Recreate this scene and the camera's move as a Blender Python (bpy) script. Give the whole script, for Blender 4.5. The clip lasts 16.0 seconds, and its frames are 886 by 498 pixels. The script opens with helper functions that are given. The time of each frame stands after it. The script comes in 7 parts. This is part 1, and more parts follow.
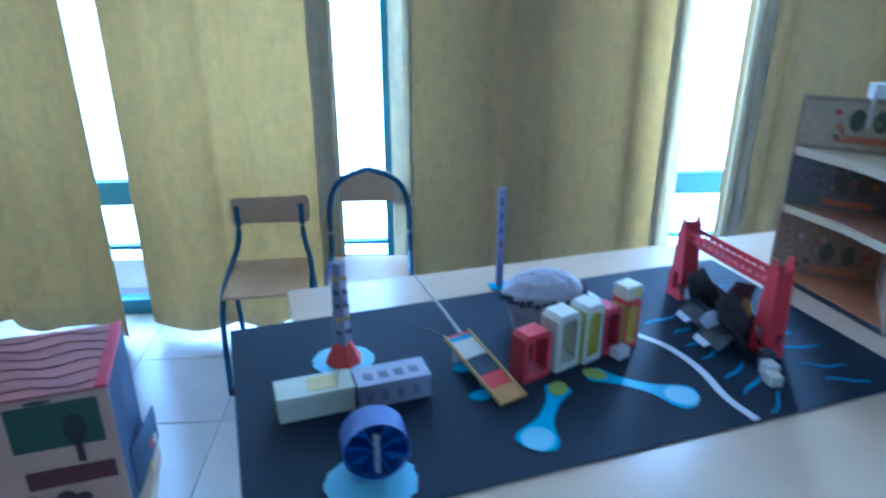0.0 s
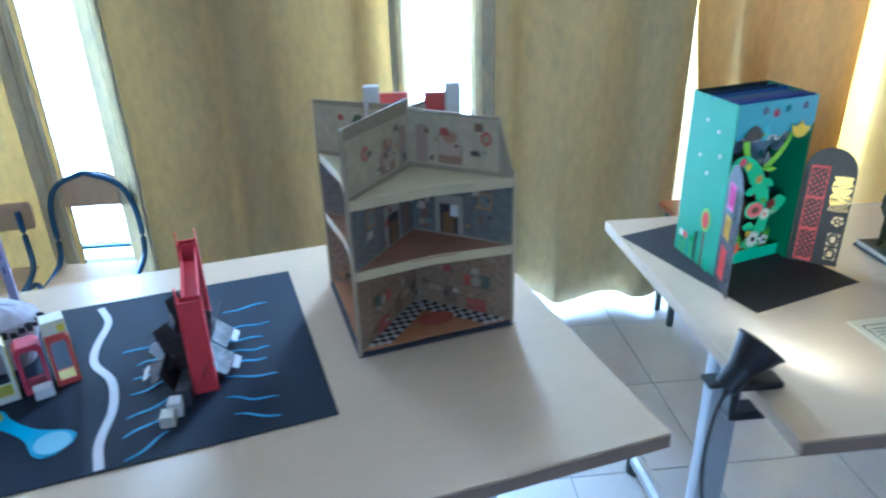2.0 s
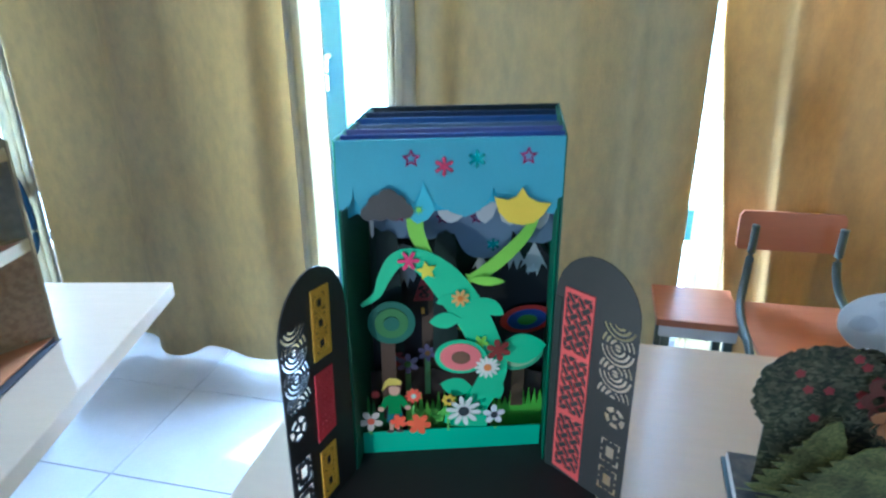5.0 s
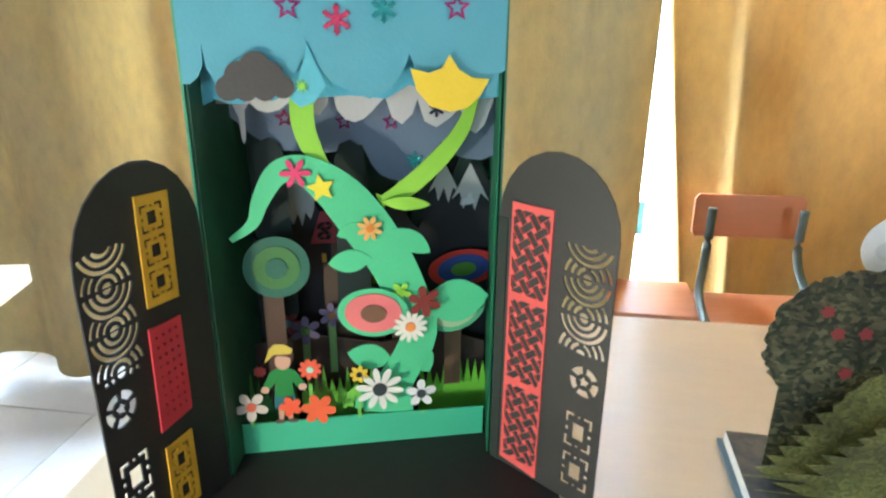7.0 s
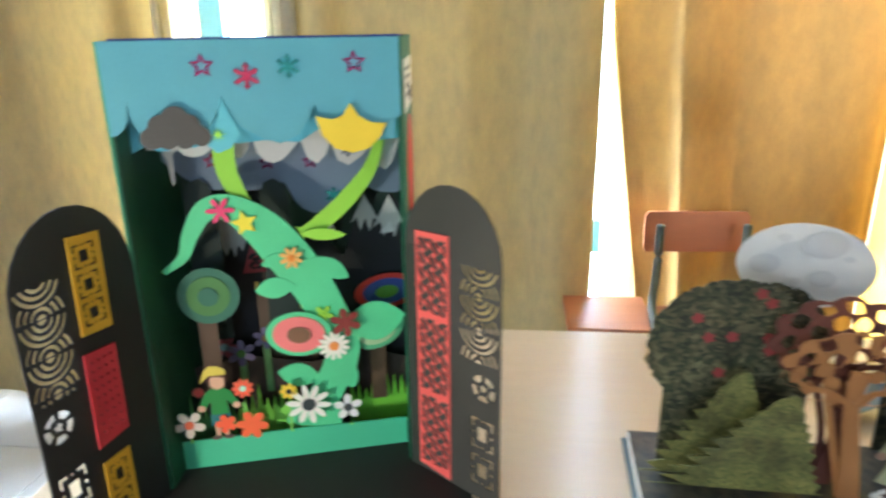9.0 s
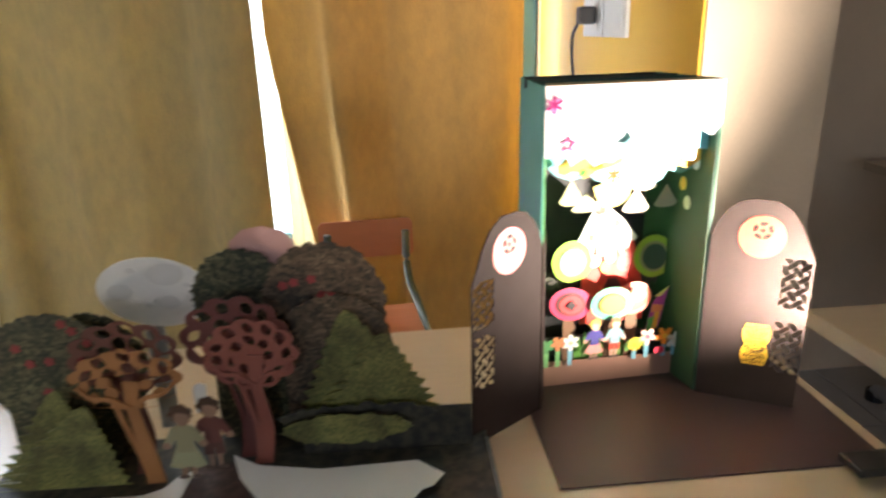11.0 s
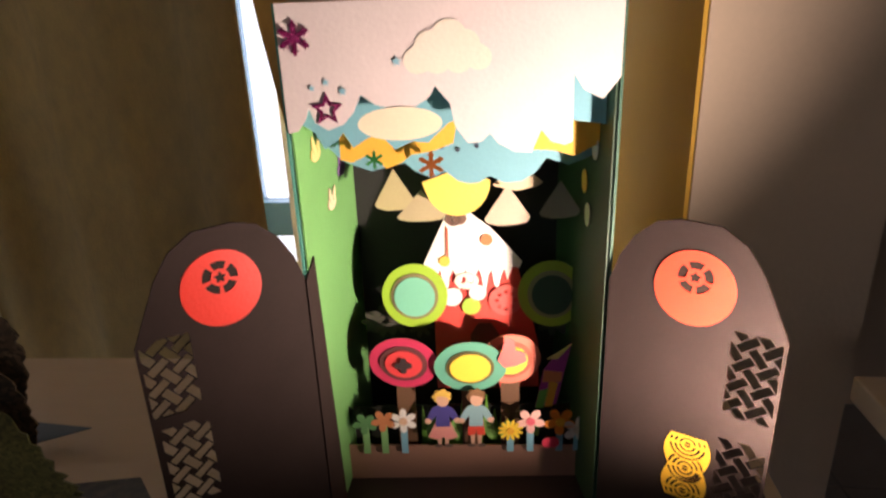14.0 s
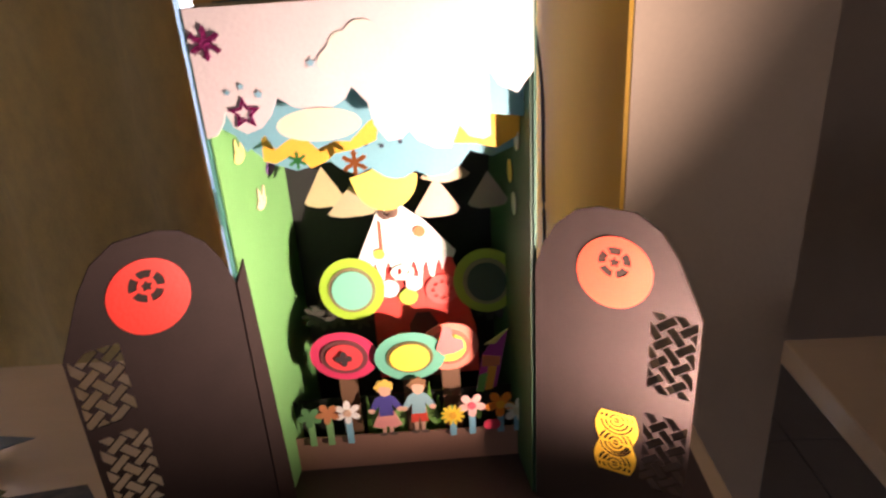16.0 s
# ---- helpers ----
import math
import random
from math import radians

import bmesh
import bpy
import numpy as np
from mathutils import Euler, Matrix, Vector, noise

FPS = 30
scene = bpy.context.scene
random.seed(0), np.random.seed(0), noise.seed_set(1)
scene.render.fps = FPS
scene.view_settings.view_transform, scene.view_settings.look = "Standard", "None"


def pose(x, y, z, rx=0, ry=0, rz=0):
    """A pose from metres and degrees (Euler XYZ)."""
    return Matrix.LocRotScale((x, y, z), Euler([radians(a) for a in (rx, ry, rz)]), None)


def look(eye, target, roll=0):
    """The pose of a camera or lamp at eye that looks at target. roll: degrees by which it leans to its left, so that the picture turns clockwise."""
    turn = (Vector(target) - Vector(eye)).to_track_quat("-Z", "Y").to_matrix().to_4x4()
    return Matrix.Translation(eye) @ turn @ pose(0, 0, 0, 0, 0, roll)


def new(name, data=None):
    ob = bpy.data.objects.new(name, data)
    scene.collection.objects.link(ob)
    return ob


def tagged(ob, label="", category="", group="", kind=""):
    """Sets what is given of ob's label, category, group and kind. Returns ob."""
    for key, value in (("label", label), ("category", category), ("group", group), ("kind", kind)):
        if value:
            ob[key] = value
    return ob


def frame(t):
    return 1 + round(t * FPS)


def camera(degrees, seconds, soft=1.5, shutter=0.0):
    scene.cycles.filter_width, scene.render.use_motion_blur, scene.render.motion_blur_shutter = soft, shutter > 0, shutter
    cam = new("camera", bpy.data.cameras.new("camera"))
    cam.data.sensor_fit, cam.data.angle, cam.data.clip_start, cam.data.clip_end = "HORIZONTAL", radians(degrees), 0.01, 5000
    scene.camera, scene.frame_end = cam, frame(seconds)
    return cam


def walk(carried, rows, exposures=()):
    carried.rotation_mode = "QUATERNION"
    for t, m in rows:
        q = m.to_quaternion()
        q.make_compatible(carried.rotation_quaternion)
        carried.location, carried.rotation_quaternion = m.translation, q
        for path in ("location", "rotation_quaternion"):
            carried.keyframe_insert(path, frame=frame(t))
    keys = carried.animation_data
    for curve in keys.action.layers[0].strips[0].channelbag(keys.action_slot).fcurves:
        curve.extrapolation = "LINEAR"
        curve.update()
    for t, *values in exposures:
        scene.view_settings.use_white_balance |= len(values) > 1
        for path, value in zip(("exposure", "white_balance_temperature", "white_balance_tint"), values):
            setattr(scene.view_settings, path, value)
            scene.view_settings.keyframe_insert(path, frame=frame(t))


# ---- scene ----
cam = camera(67.2, 16.0, soft=2.3, shutter=0.5)
PATH = [
    (0, (0.036, 0.355, 1.352), (0.153, 2.197, 0.583), -0.0),
    (0.5, (0.242, 0.31, 1.36), (0.35, 2.12, 0.517), -4.2),
    (1, (0.489, 0.379, 1.352), (0.708, 2.18, 0.511), -1.9),
    (1.5, (0.71, 0.426, 1.361), (0.931, 2.226, 0.517), -1.5),
    (2, (0.963, 0.39, 1.383), (1.118, 2.2, 0.547), -1.7),
    (2.5, (1.194, 0.354, 1.398), (1.196, 2.191, 0.608), -2.8),
    (3, (1.369, 0.47, 1.384), (1.396, 2.305, 0.589), -1.4),
    (3.2, (1.476, 0.543, 1.387), (1.469, 2.38, 0.596), -0.3),
    (5.3, (1.836, 1.083, 1.183), (1.406, 2.877, 0.41), -0.5),
    (5.5, (1.832, 1.109, 1.152), (1.45, 2.914, 0.38), 0.6),
    (6, (1.828, 1.138, 1.096), (1.519, 2.945, 0.296), 2.2),
    (6.5, (1.826, 1.158, 1.082), (1.56, 2.989, 0.323), 1.5),
    (7, (1.834, 1.169, 1.081), (1.575, 3.026, 0.387), 0.6),
    (7.5, (1.835, 1.167, 1.082), (1.564, 3.035, 0.419), 0.2),
    (8, (1.827, 1.163, 1.08), (1.547, 3.037, 0.438), -0.0),
    (8.5, (1.838, 1.155, 1.083), (1.552, 3.031, 0.451), -0.7),
    (9, (1.897, 1.126, 1.1), (1.68, 3.012, 0.471), -0.9),
    (9.5, (1.995, 1.074, 1.121), (1.894, 2.972, 0.498), -1.0),
    (10, (2.126, 1.01, 1.147), (2.149, 2.911, 0.524), -0.1),
    (10.2, (2.185, 0.988, 1.15), (2.257, 2.887, 0.527), -0.6),
    (12.3, (2.591, 1.195, 1.153), (2.825, 3.069, 0.496), -1.5),
    (12.5, (2.628, 1.218, 1.153), (2.683, 3.109, 0.503), -0.3),
    (13, (2.666, 1.262, 1.147), (2.487, 3.147, 0.504), -0.9),
    (13.5, (2.66, 1.293, 1.121), (2.447, 3.169, 0.463), -2.5),
    (14, (2.655, 1.3, 1.099), (2.485, 3.156, 0.373), -2.1),
    (14.5, (2.653, 1.303, 1.09), (2.505, 3.146, 0.326), -2.6),
    (15, (2.656, 1.307, 1.093), (2.513, 3.139, 0.302), -2.9),
    (15.5, (2.665, 1.308, 1.096), (2.537, 3.137, 0.296), -2.9),
    (16, (2.678, 1.299, 1.111), (2.613, 3.133, 0.314), -3.7),
]
walk(cam, [(t, look(eye, target, roll)) for t, eye, target, roll in PATH],
     [(0.0, -0.35, 3720, 6), (1.2, -0.4, 4000, 6), (2.0, 0.05, 4200, 6), (2.5, 0.05, 4200, 6), (3.0, -0.35, 4150, 6), (3.2, -0.35, 4150, 6), (5.3, 0.15, 4200, 6), (5.5, 0.2, 4300, 7), (6.0, 0.5, 4800, 9), (7.0, 0.75, 5300, 8), (8.5, 0.7, 5350, 8),
      (9.5, 0.65, 5500, 9), (10.0, 0.75, 5650, 10), (10.2, 0.75, 5650, 10), (11.2, -0.7, 6200, 16), (12.3, -1.6, 6800, 22), (12.8, -2.25, 6600, 22), (13.5, -2.65, 6600, 26), (14.2, -2.3, 6700, 32), (16.0, -1.95, 6700, 38)])

# ---------------------------------------------------------------- light
FLOOR = -0.035
TOP = 0.74
world = bpy.data.worlds.new("world")
scene.world = world
world.use_nodes = True
wn = world.node_tree.nodes
sky = wn.new("ShaderNodeTexSky")
sky.sky_type = "NISHITA"
sky.sun_disc = False
sky.sun_elevation = radians(66)
sky.sun_rotation = radians(25)
world.node_tree.links.new(sky.outputs["Color"], wn["Background"].inputs["Color"])
wn["Background"].inputs["Strength"].default_value = 0.15


def lamp(name, kind, energy, color, m, **settings):
    data = bpy.data.lights.new(name, kind)
    data.energy, data.color = energy, color
    for key, value in settings.items():
        if key == "size":
            data.size = value
        if key == "size_y":
            data.shape, data.size_y = "RECTANGLE", value
        if key == "angle":
            data.angle = value
        if key == "spot":
            data.spot_size, data.spot_blend = value
        if key == "soft":
            data.shadow_soft_size = value
    ob = new(name, data)
    ob.matrix_world = m
    return ob


# the sun stands beyond the window wall and to the right
lamp("sun", "SUN", 5.0, (1.0, 0.95, 0.86), look((1.2, 2.4, 6.2), (0, 0, 0)), angle=radians(0.5))
# daylight in the floor-length window gaps
for wx, ww, wy, power in ((-2.28, 0.74, 3.13, 60.0), (-1.41, 0.72, 3.13, 62.0), (-0.445, 0.85, 3.13, 98.0), (1.45, 0.88, 3.083, 260.0), (2.17, 0.40, 3.083, 85.0), (2.60, 0.40, 3.083, 22.0)):
    lamp("window_daylight", "AREA", power, (0.84, 0.94, 1.0), look((wx, wy, 1.21), (wx, 1.0, 1.0)), size=ww, size_y=2.16)
# added fill lamp in an unseen rear opening, lighting the fronts of things
lamp("rear_fill_light", "AREA", 27.0, (0.90, 0.96, 1.0), look((1.0, -3.45, 1.6), (1.2, 2.0, 0.8)), size=3.6, size_y=1.3)
# the two clip-on spot lamps
lamp("clip_lamp_beam", "SPOT", 2.5, (1.0, 0.86, 0.6), look((1.545, 1.218, 0.832), (1.76, 1.36, 0.86)), spot=(radians(150), 0.6), soft=0.015)
lamp("clip_lamp_beam", "SPOT", 74.0, (1.0, 0.86, 0.68), look((2.842, 1.534, 0.845), (2.702, 1.708, 1.000)), spot=(radians(114), 1.0), soft=0.008)

from mathutils.geometry import tessellate_polygon as tessellate

# ---------------------------------------------------------------- materials
def mat(name, col, rough=0.6, metal=0.0, var=0.10, scale=25.0, bump=0.05, fine=300.0, stretch=(1, 1, 1), spec=0.5):
    m = bpy.data.materials.new(name)
    m.use_nodes = True
    nt = m.node_tree
    b = nt.nodes["Principled BSDF"]
    b.inputs["Roughness"].default_value = rough
    b.inputs["Metallic"].default_value = metal
    b.inputs["Specular IOR Level"].default_value = spec
    tc = nt.nodes.new("ShaderNodeTexCoord")
    mp = nt.nodes.new("ShaderNodeMapping")
    mp.inputs["Scale"].default_value = stretch
    nt.links.new(tc.outputs["Object"], mp.inputs["Vector"])
    n1 = nt.nodes.new("ShaderNodeTexNoise")
    n1.inputs["Scale"].default_value, n1.inputs["Detail"].default_value = scale, 6
    n2 = nt.nodes.new("ShaderNodeTexNoise")
    n2.inputs["Scale"].default_value, n2.inputs["Detail"].default_value = fine, 3
    for n in (n1, n2):
        nt.links.new(mp.outputs["Vector"], n.inputs["Vector"])
    add = nt.nodes.new("ShaderNodeMath")
    add.operation = "MULTIPLY_ADD"
    add.inputs[1].default_value = 0.35
    nt.links.new(n2.outputs["Fac"], add.inputs[0])
    nt.links.new(n1.outputs["Fac"], add.inputs[2])
    ramp = nt.nodes.new("ShaderNodeValToRGB")
    lo, hi = [max(0.0, c * (1 - var)) for c in col], [min(1.0, c * (1 + var)) for c in col]
    ramp.color_ramp.elements[0].position, ramp.color_ramp.elements[1].position = 0.4, 0.95
    ramp.color_ramp.elements[0].color, ramp.color_ramp.elements[1].color = (*lo, 1), (*hi, 1)
    nt.links.new(add.outputs[0], ramp.inputs["Fac"])
    nt.links.new(ramp.outputs["Color"], b.inputs["Base Color"])
    if bump:
        bp = nt.nodes.new("ShaderNodeBump")
        bp.inputs["Strength"].default_value, bp.inputs["Distance"].default_value = bump, 0.002
        nt.links.new(n2.outputs["Fac"], bp.inputs["Height"])
        nt.links.new(bp.outputs["Normal"], b.inputs["Normal"])
    return m


def fabric(name, col, thin):
    """Woven cloth with vertical streaks that lets part of the daylight through."""
    m = mat(name, col, rough=0.95, var=0.22, scale=38, bump=0.5, fine=190, stretch=(1, 1, 0.5), spec=0.1)
    nt = m.node_tree
    ramp = [n for n in nt.nodes if n.type == "VALTORGB"][0].color_ramp
    ramp.elements[0].color = (col[0] * 0.88, col[1] * 0.89, col[2] * 0.92, 1)
    ramp.elements[1].color = (col[0] * 1.14, col[1] * 1.11, col[2] * 1.02, 1)
    b = nt.nodes["Principled BSDF"]
    tr = nt.nodes.new("ShaderNodeBsdfTranslucent")
    nt.links.new(b.inputs["Base Color"].links[0].from_socket, tr.inputs["Color"])
    mix = nt.nodes.new("ShaderNodeMixShader")
    mix.inputs[0].default_value = thin
    nt.links.new(b.outputs[0], mix.inputs[1])
    nt.links.new(tr.outputs[0], mix.inputs[2])
    nt.links.new(mix.outputs[0], nt.nodes["Material Output"].inputs["Surface"])
    return m


PAPER = {}


def paper(col, rough=0.62, var=0.07):
    """Coloured craft card, one material a colour."""
    key = (col, rough)
    if key not in PAPER:
        PAPER[key] = mat("card_" + str(len(PAPER)), col, rough, var=var, scale=18, bump=0.12, fine=420)
    return PAPER[key]


M_WALL = mat("plaster", (0.76, 0.60, 0.44), 0.75, var=0.06, scale=6, bump=0.25, fine=160)
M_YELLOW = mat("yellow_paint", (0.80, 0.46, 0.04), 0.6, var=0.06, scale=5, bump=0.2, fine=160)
M_CEIL = mat("ceiling_paint", (0.78, 0.76, 0.72), 0.9, var=0.03, scale=4)
M_TILE = mat("floor_tile", (0.53, 0.515, 0.50), 0.22, var=0.07, scale=7, bump=0.04, fine=120)
M_GROUT = mat("grout", (0.30, 0.30, 0.30), 0.9, var=0.1, scale=40)
M_TABLE = mat("beech_laminate", (0.61, 0.475, 0.325), 0.22, var=0.07, scale=5, bump=0.03, fine=90, stretch=(0.25, 1, 1))
M_EDGE = mat("table_edge", (0.27, 0.19, 0.13), 0.5, var=0.1, scale=12)
M_STEEL = mat("grey_steel", (0.50, 0.53, 0.57), 0.35, metal=0.6, var=0.05, scale=20)
M_BLUEFRAME = mat("blue_frame", (0.055, 0.16, 0.24), 0.4, var=0.08, scale=15)
M_BLUETUBE = mat("blue_tube", (0.03, 0.09, 0.19), 0.35, metal=0.2, var=0.08, scale=20)
M_GREYTUBE = mat("greenish_tube", (0.10, 0.12, 0.10), 0.4, metal=0.3, var=0.1, scale=20)
M_PLY = mat("plywood", (0.52, 0.36, 0.20), 0.45, var=0.16, scale=8, bump=0.05, fine=70, stretch=(1, 1, 0.2))
M_REDPLY = mat("red_plywood", (0.42, 0.15, 0.06), 0.4, var=0.15, scale=8, bump=0.05, fine=70, stretch=(0.2, 1, 1))
M_CURTAIN = fabric("curtain_cloth", (0.49, 0.395, 0.205), 0.42)
# same cloth, made less translucent so that one curtain looks darker
M_CURTAIN_DIM = fabric("dimmed_curtain_cloth", (0.49, 0.395, 0.205), 0.09)
M_CURTAIN2 = fabric("ochre_curtain_cloth", (0.52, 0.325, 0.115), 0.04)
# pale cloth of the sheer, and of hem folds whose sunlight is its colour
M_SHEER_SUNLIT = fabric("sheer_and_sunlit_hem", (0.66, 0.61, 0.46), 0.5)
M_BLACK = mat("black_card", (0.013, 0.019, 0.034), 0.7, var=0.15, scale=6, bump=0.08, fine=260, spec=0.22)
M_BLACKPLASTIC = mat("black_plastic", (0.02, 0.02, 0.022), 0.4, var=0.1, scale=40)
M_WHITEPLASTIC = mat("white_plastic", (0.66, 0.65, 0.61), 0.35, var=0.03, scale=30)
WHITE = (0.80, 0.79, 0.76)


# ---------------------------------------------------------------- mesh helpers
def thing(name, m, label, category, group="", kind=""):
    ob = new(name)
    ob.matrix_world = m
    return tagged(ob, label, category, group, kind)


def finish(ob, material, smooth=False):
    ob.data.materials.append(material)
    if smooth:
        for p in ob.data.polygons:
            p.use_smooth = True
    return ob


def part(name, bm, material, parent=None, label="", m=None, smooth=False):
    bmesh.ops.recalc_face_normals(bm, faces=bm.faces)
    me = bpy.data.meshes.new(name)
    bm.to_mesh(me)
    bm.free()
    ob = new(name, me)
    ob.parent = parent
    if m is not None:
        ob.matrix_basis = m
    finish(ob, material, smooth)
    return tagged(ob, label)


def box(bm, x0, y0, z0, x1, y1, z1, bevel=0.0):
    g = bmesh.ops.create_cube(bm, size=1.0, matrix=Matrix.LocRotScale(((x0 + x1) / 2, (y0 + y1) / 2, (z0 + z1) / 2), None, (x1 - x0, y1 - y0, z1 - z0)))
    if bevel:
        edges = {e for v in g["verts"] for e in v.link_edges}
        bmesh.ops.bevel(bm, geom=list(edges), offset=bevel, segments=2, affect="EDGES", profile=0.6)
    return bm


def boxed(*a, **k):
    return box(bmesh.new(), *a, **k)


def tube(points, r, n=10, closed=False):
    """A round bar along a line of points."""
    bm = bmesh.new()
    pts = [Vector(p) for p in points]
    rings = []
    for i, p in enumerate(pts):
        a, b = pts[max(i - 1, 0)], pts[min(i + 1, len(pts) - 1)]
        d = (b - a).normalized()
        side = d.cross(Vector((0, 0, 1)))
        if side.length < 0.05:
            side = d.cross(Vector((0, 1, 0)))
        side.normalize()
        up = side.cross(d)
        rings.append([bm.verts.new(p + r * (math.cos(q) * side + math.sin(q) * up)) for q in (2 * math.pi * k / n for k in range(n))])
    for s, t in zip(rings, rings[1:]):
        for k in range(n):
            bm.faces.new((s[k], s[(k + 1) % n], t[(k + 1) % n], t[k]))
    bm.faces.new(rings[0])
    bm.faces.new(rings[-1])
    return bm


def bend(points, steps=6):
    """Rounds the corners of a line (Chaikin)."""
    pts = [Vector(p) for p in points]
    for _ in range(3):
        out = [pts[0]]
        for a, b in zip(pts, pts[1:]):
            out += [a.lerp(b, 0.25), a.lerp(b, 0.75)]
        pts = out + [pts[-1]]
    return pts


def card_mesh(loops, t):
    """A sheet cut to an outline with holes, in the x-z plane, t thick along y."""
    bm = bmesh.new()
    front, back = [], []
    for loop in loops:
        front.append([bm.verts.new((x, -t / 2, z)) for x, z in loop])
        back.append([bm.verts.new((x, t / 2, z)) for x, z in loop])
    flat_f, flat_b = sum(front, []), sum(back, [])
    from_loops = [[Vector((x, z, 0)) for x, z in loop] for loop in loops]
    for tri in tessellate(from_loops):
        try:
            bm.faces.new([flat_f[i] for i in tri])
            bm.faces.new([flat_b[i] for i in reversed(tri)])
        except ValueError:
            pass
    for f, b in zip(front, back):
        for i in range(len(f)):
            j = (i + 1) % len(f)
            bm.faces.new((f[i], f[j], b[j], b[i]))
    return bm


def card(name, loops, material, parent, m=None, t=0.0012, label=""):
    if loops and not isinstance(loops[0], list):
        loops = [list(loops)]
    return part(name, card_mesh(loops, t), material, parent, label, m)


def at(x, y, z, rz=0, rx=0, ry=0):
    return pose(x, y, z, rx, ry, rz)


# outlines: lists of (x, z)
def rect(x0, z0, x1, z1):
    return [(x0, z0), (x1, z0), (x1, z1), (x0, z1)]


def oval(cx, cz, rx, rz=None, n=28, turn=0.0):
    rz = rz or rx
    c, s = math.cos(radians(turn)), math.sin(radians(turn))
    out = []
    for k in range(n):
        q = 2 * math.pi * k / n
        u, v = rx * math.cos(q), rz * math.sin(q)
        out.append((cx + c * u - s * v, cz + s * u + c * v))
    return out


def star(cx, cz, r, inner=0.42, points=5, turn=90.0):
    return [(cx + (r if k % 2 == 0 else r * inner) * math.cos(radians(turn) + math.pi * k / points),
             cz + (r if k % 2 == 0 else r * inner) * math.sin(radians(turn) + math.pi * k / points)) for k in range(2 * points)]


def petals(cx, cz, r, count, deep=0.45, turn=0.0, sharp=1.0, n=9):
    """A flower's outline."""
    out = []
    for k in range(count * n):
        q = 2 * math.pi * k / (count * n)
        w = abs(math.sin(count * q / 2)) ** sharp
        rr = r * (deep + (1 - deep) * w)
        out.append((cx + rr * math.cos(q + radians(turn)), cz + rr * math.sin(q + radians(turn))))
    return out


def cloud(cx, cz, w, h, lobes=7, seed=1):
    rnd = random.Random(seed)
    sizes = [0.8 + 0.3 * rnd.random() for _ in range(lobes)]
    out = []
    for k in range(lobes * 8):
        q = 2 * math.pi * k / (lobes * 8)
        f = lobes * q / (2 * math.pi)
        bulge = abs(math.sin(math.pi * (f % 1)))
        rr = 0.80 + 0.20 * bulge * sizes[int(f) % lobes]
        z = math.sin(q) * rr
        out.append((cx + w / 2 * math.cos(q) * rr, cz + h / 2 * (z if z > 0 else 0.75 * z)))
    return out


def leaf(cx, cz, length, width, turn, n=10):
    c, s = math.cos(radians(turn)), math.sin(radians(turn))
    side = [(length * k / n, width / 2 * math.sin(math.pi * k / n) ** 0.8) for k in range(n + 1)]
    pts = side + [(u, -v) for u, v in side[-2:0:-1]]
    return [(cx + c * u - s * v, cz + s * u + c * v) for u, v in pts]


def ribbon(points, widths):
    """A band of changing width along a line."""
    left, right = [], []
    for i, (x, z) in enumerate(points):
        a, b = points[max(i - 1, 0)], points[min(i + 1, len(points) - 1)]
        d = Vector((b[0] - a[0], b[1] - a[1])).normalized()
        w = widths[i] / 2
        left.append((x - d.y * w, z + d.x * w))
        right.append((x + d.y * w, z - d.x * w))
    return left + right[::-1]


def smooth_line(points, n=6):
    """Catmull-Rom through points of any length."""
    P = [Vector(p) for p in points]
    P = [2 * P[0] - P[1]] + P + [2 * P[-1] - P[-2]]
    out = []
    for i in range(1, len(P) - 2):
        for k in range(n):
            t = k / n
            a, b, c, d = P[i - 1], P[i], P[i + 1], P[i + 2]
            out.append(tuple(0.5 * (2 * b + (c - a) * t + (2 * a - 5 * b + 4 * c - d) * t * t + (3 * b - a - 3 * c + d) * t ** 3)))
    return out + [tuple(P[-2])]


def arch(x0, x1, z0, z1, cap, n=12):
    """A door leaf with a rounded head."""
    cx, r = (x0 + x1) / 2, (x1 - x0) / 2
    head = [(cx + r * math.cos(math.pi * k / n), z1 - cap + cap * math.sin(math.pi * k / n)) for k in range(n + 1)]
    return [(x0, z0), (x1, z0)] + head


# ---------------------------------------------------------------- room
X0, X1, Y0, Y1, CEIL = -3.2, 5.2, -3.4, 2.98, 2.7


def slab(name, b, material, label, category, m=None):
    return tagged(part(name, b, material, m=m), label, category, kind="structure")


# floor: a grout bed with single tiles laid on it
floor_bed = slab("floor", boxed(X0, Y0, FLOOR - 0.1, X1, 3.3, FLOOR - 0.003), M_GROUT, "pale grey ceramic tile floor with thin dark joints", "floor")
slab("ceiling", boxed(X0, Y0, CEIL, X1, 3.3, CEIL + 0.1), M_CEIL, "plain off-white ceiling", "ceiling")
slab("wall_west", boxed(X0 - 0.15, Y0, FLOOR, X0, 3.3, CEIL), M_WALL, "beige plastered wall", "wall")
slab("wall_east", boxed(X1, Y0, FLOOR, X1 + 0.15, 3.3, CEIL), M_WALL, "beige plastered wall", "wall")
# unseen rear wall with an opening left for the fill lamp
slab("wall_south_low", boxed(X0, Y0 - 0.15, FLOOR, X1, Y0, 0.9), M_WALL, "beige plastered wall under an added rear opening", "wall")
slab("wall_south_high", boxed(X0, Y0 - 0.15, 2.3, X1, Y0, CEIL), M_WALL, "beige plastered wall over an added rear opening", "wall")
slab("wall_south_left", boxed(X0, Y0 - 0.15, 0.9, -0.9, Y0, 2.3), M_WALL, "beige plastered wall beside an added rear opening", "wall")
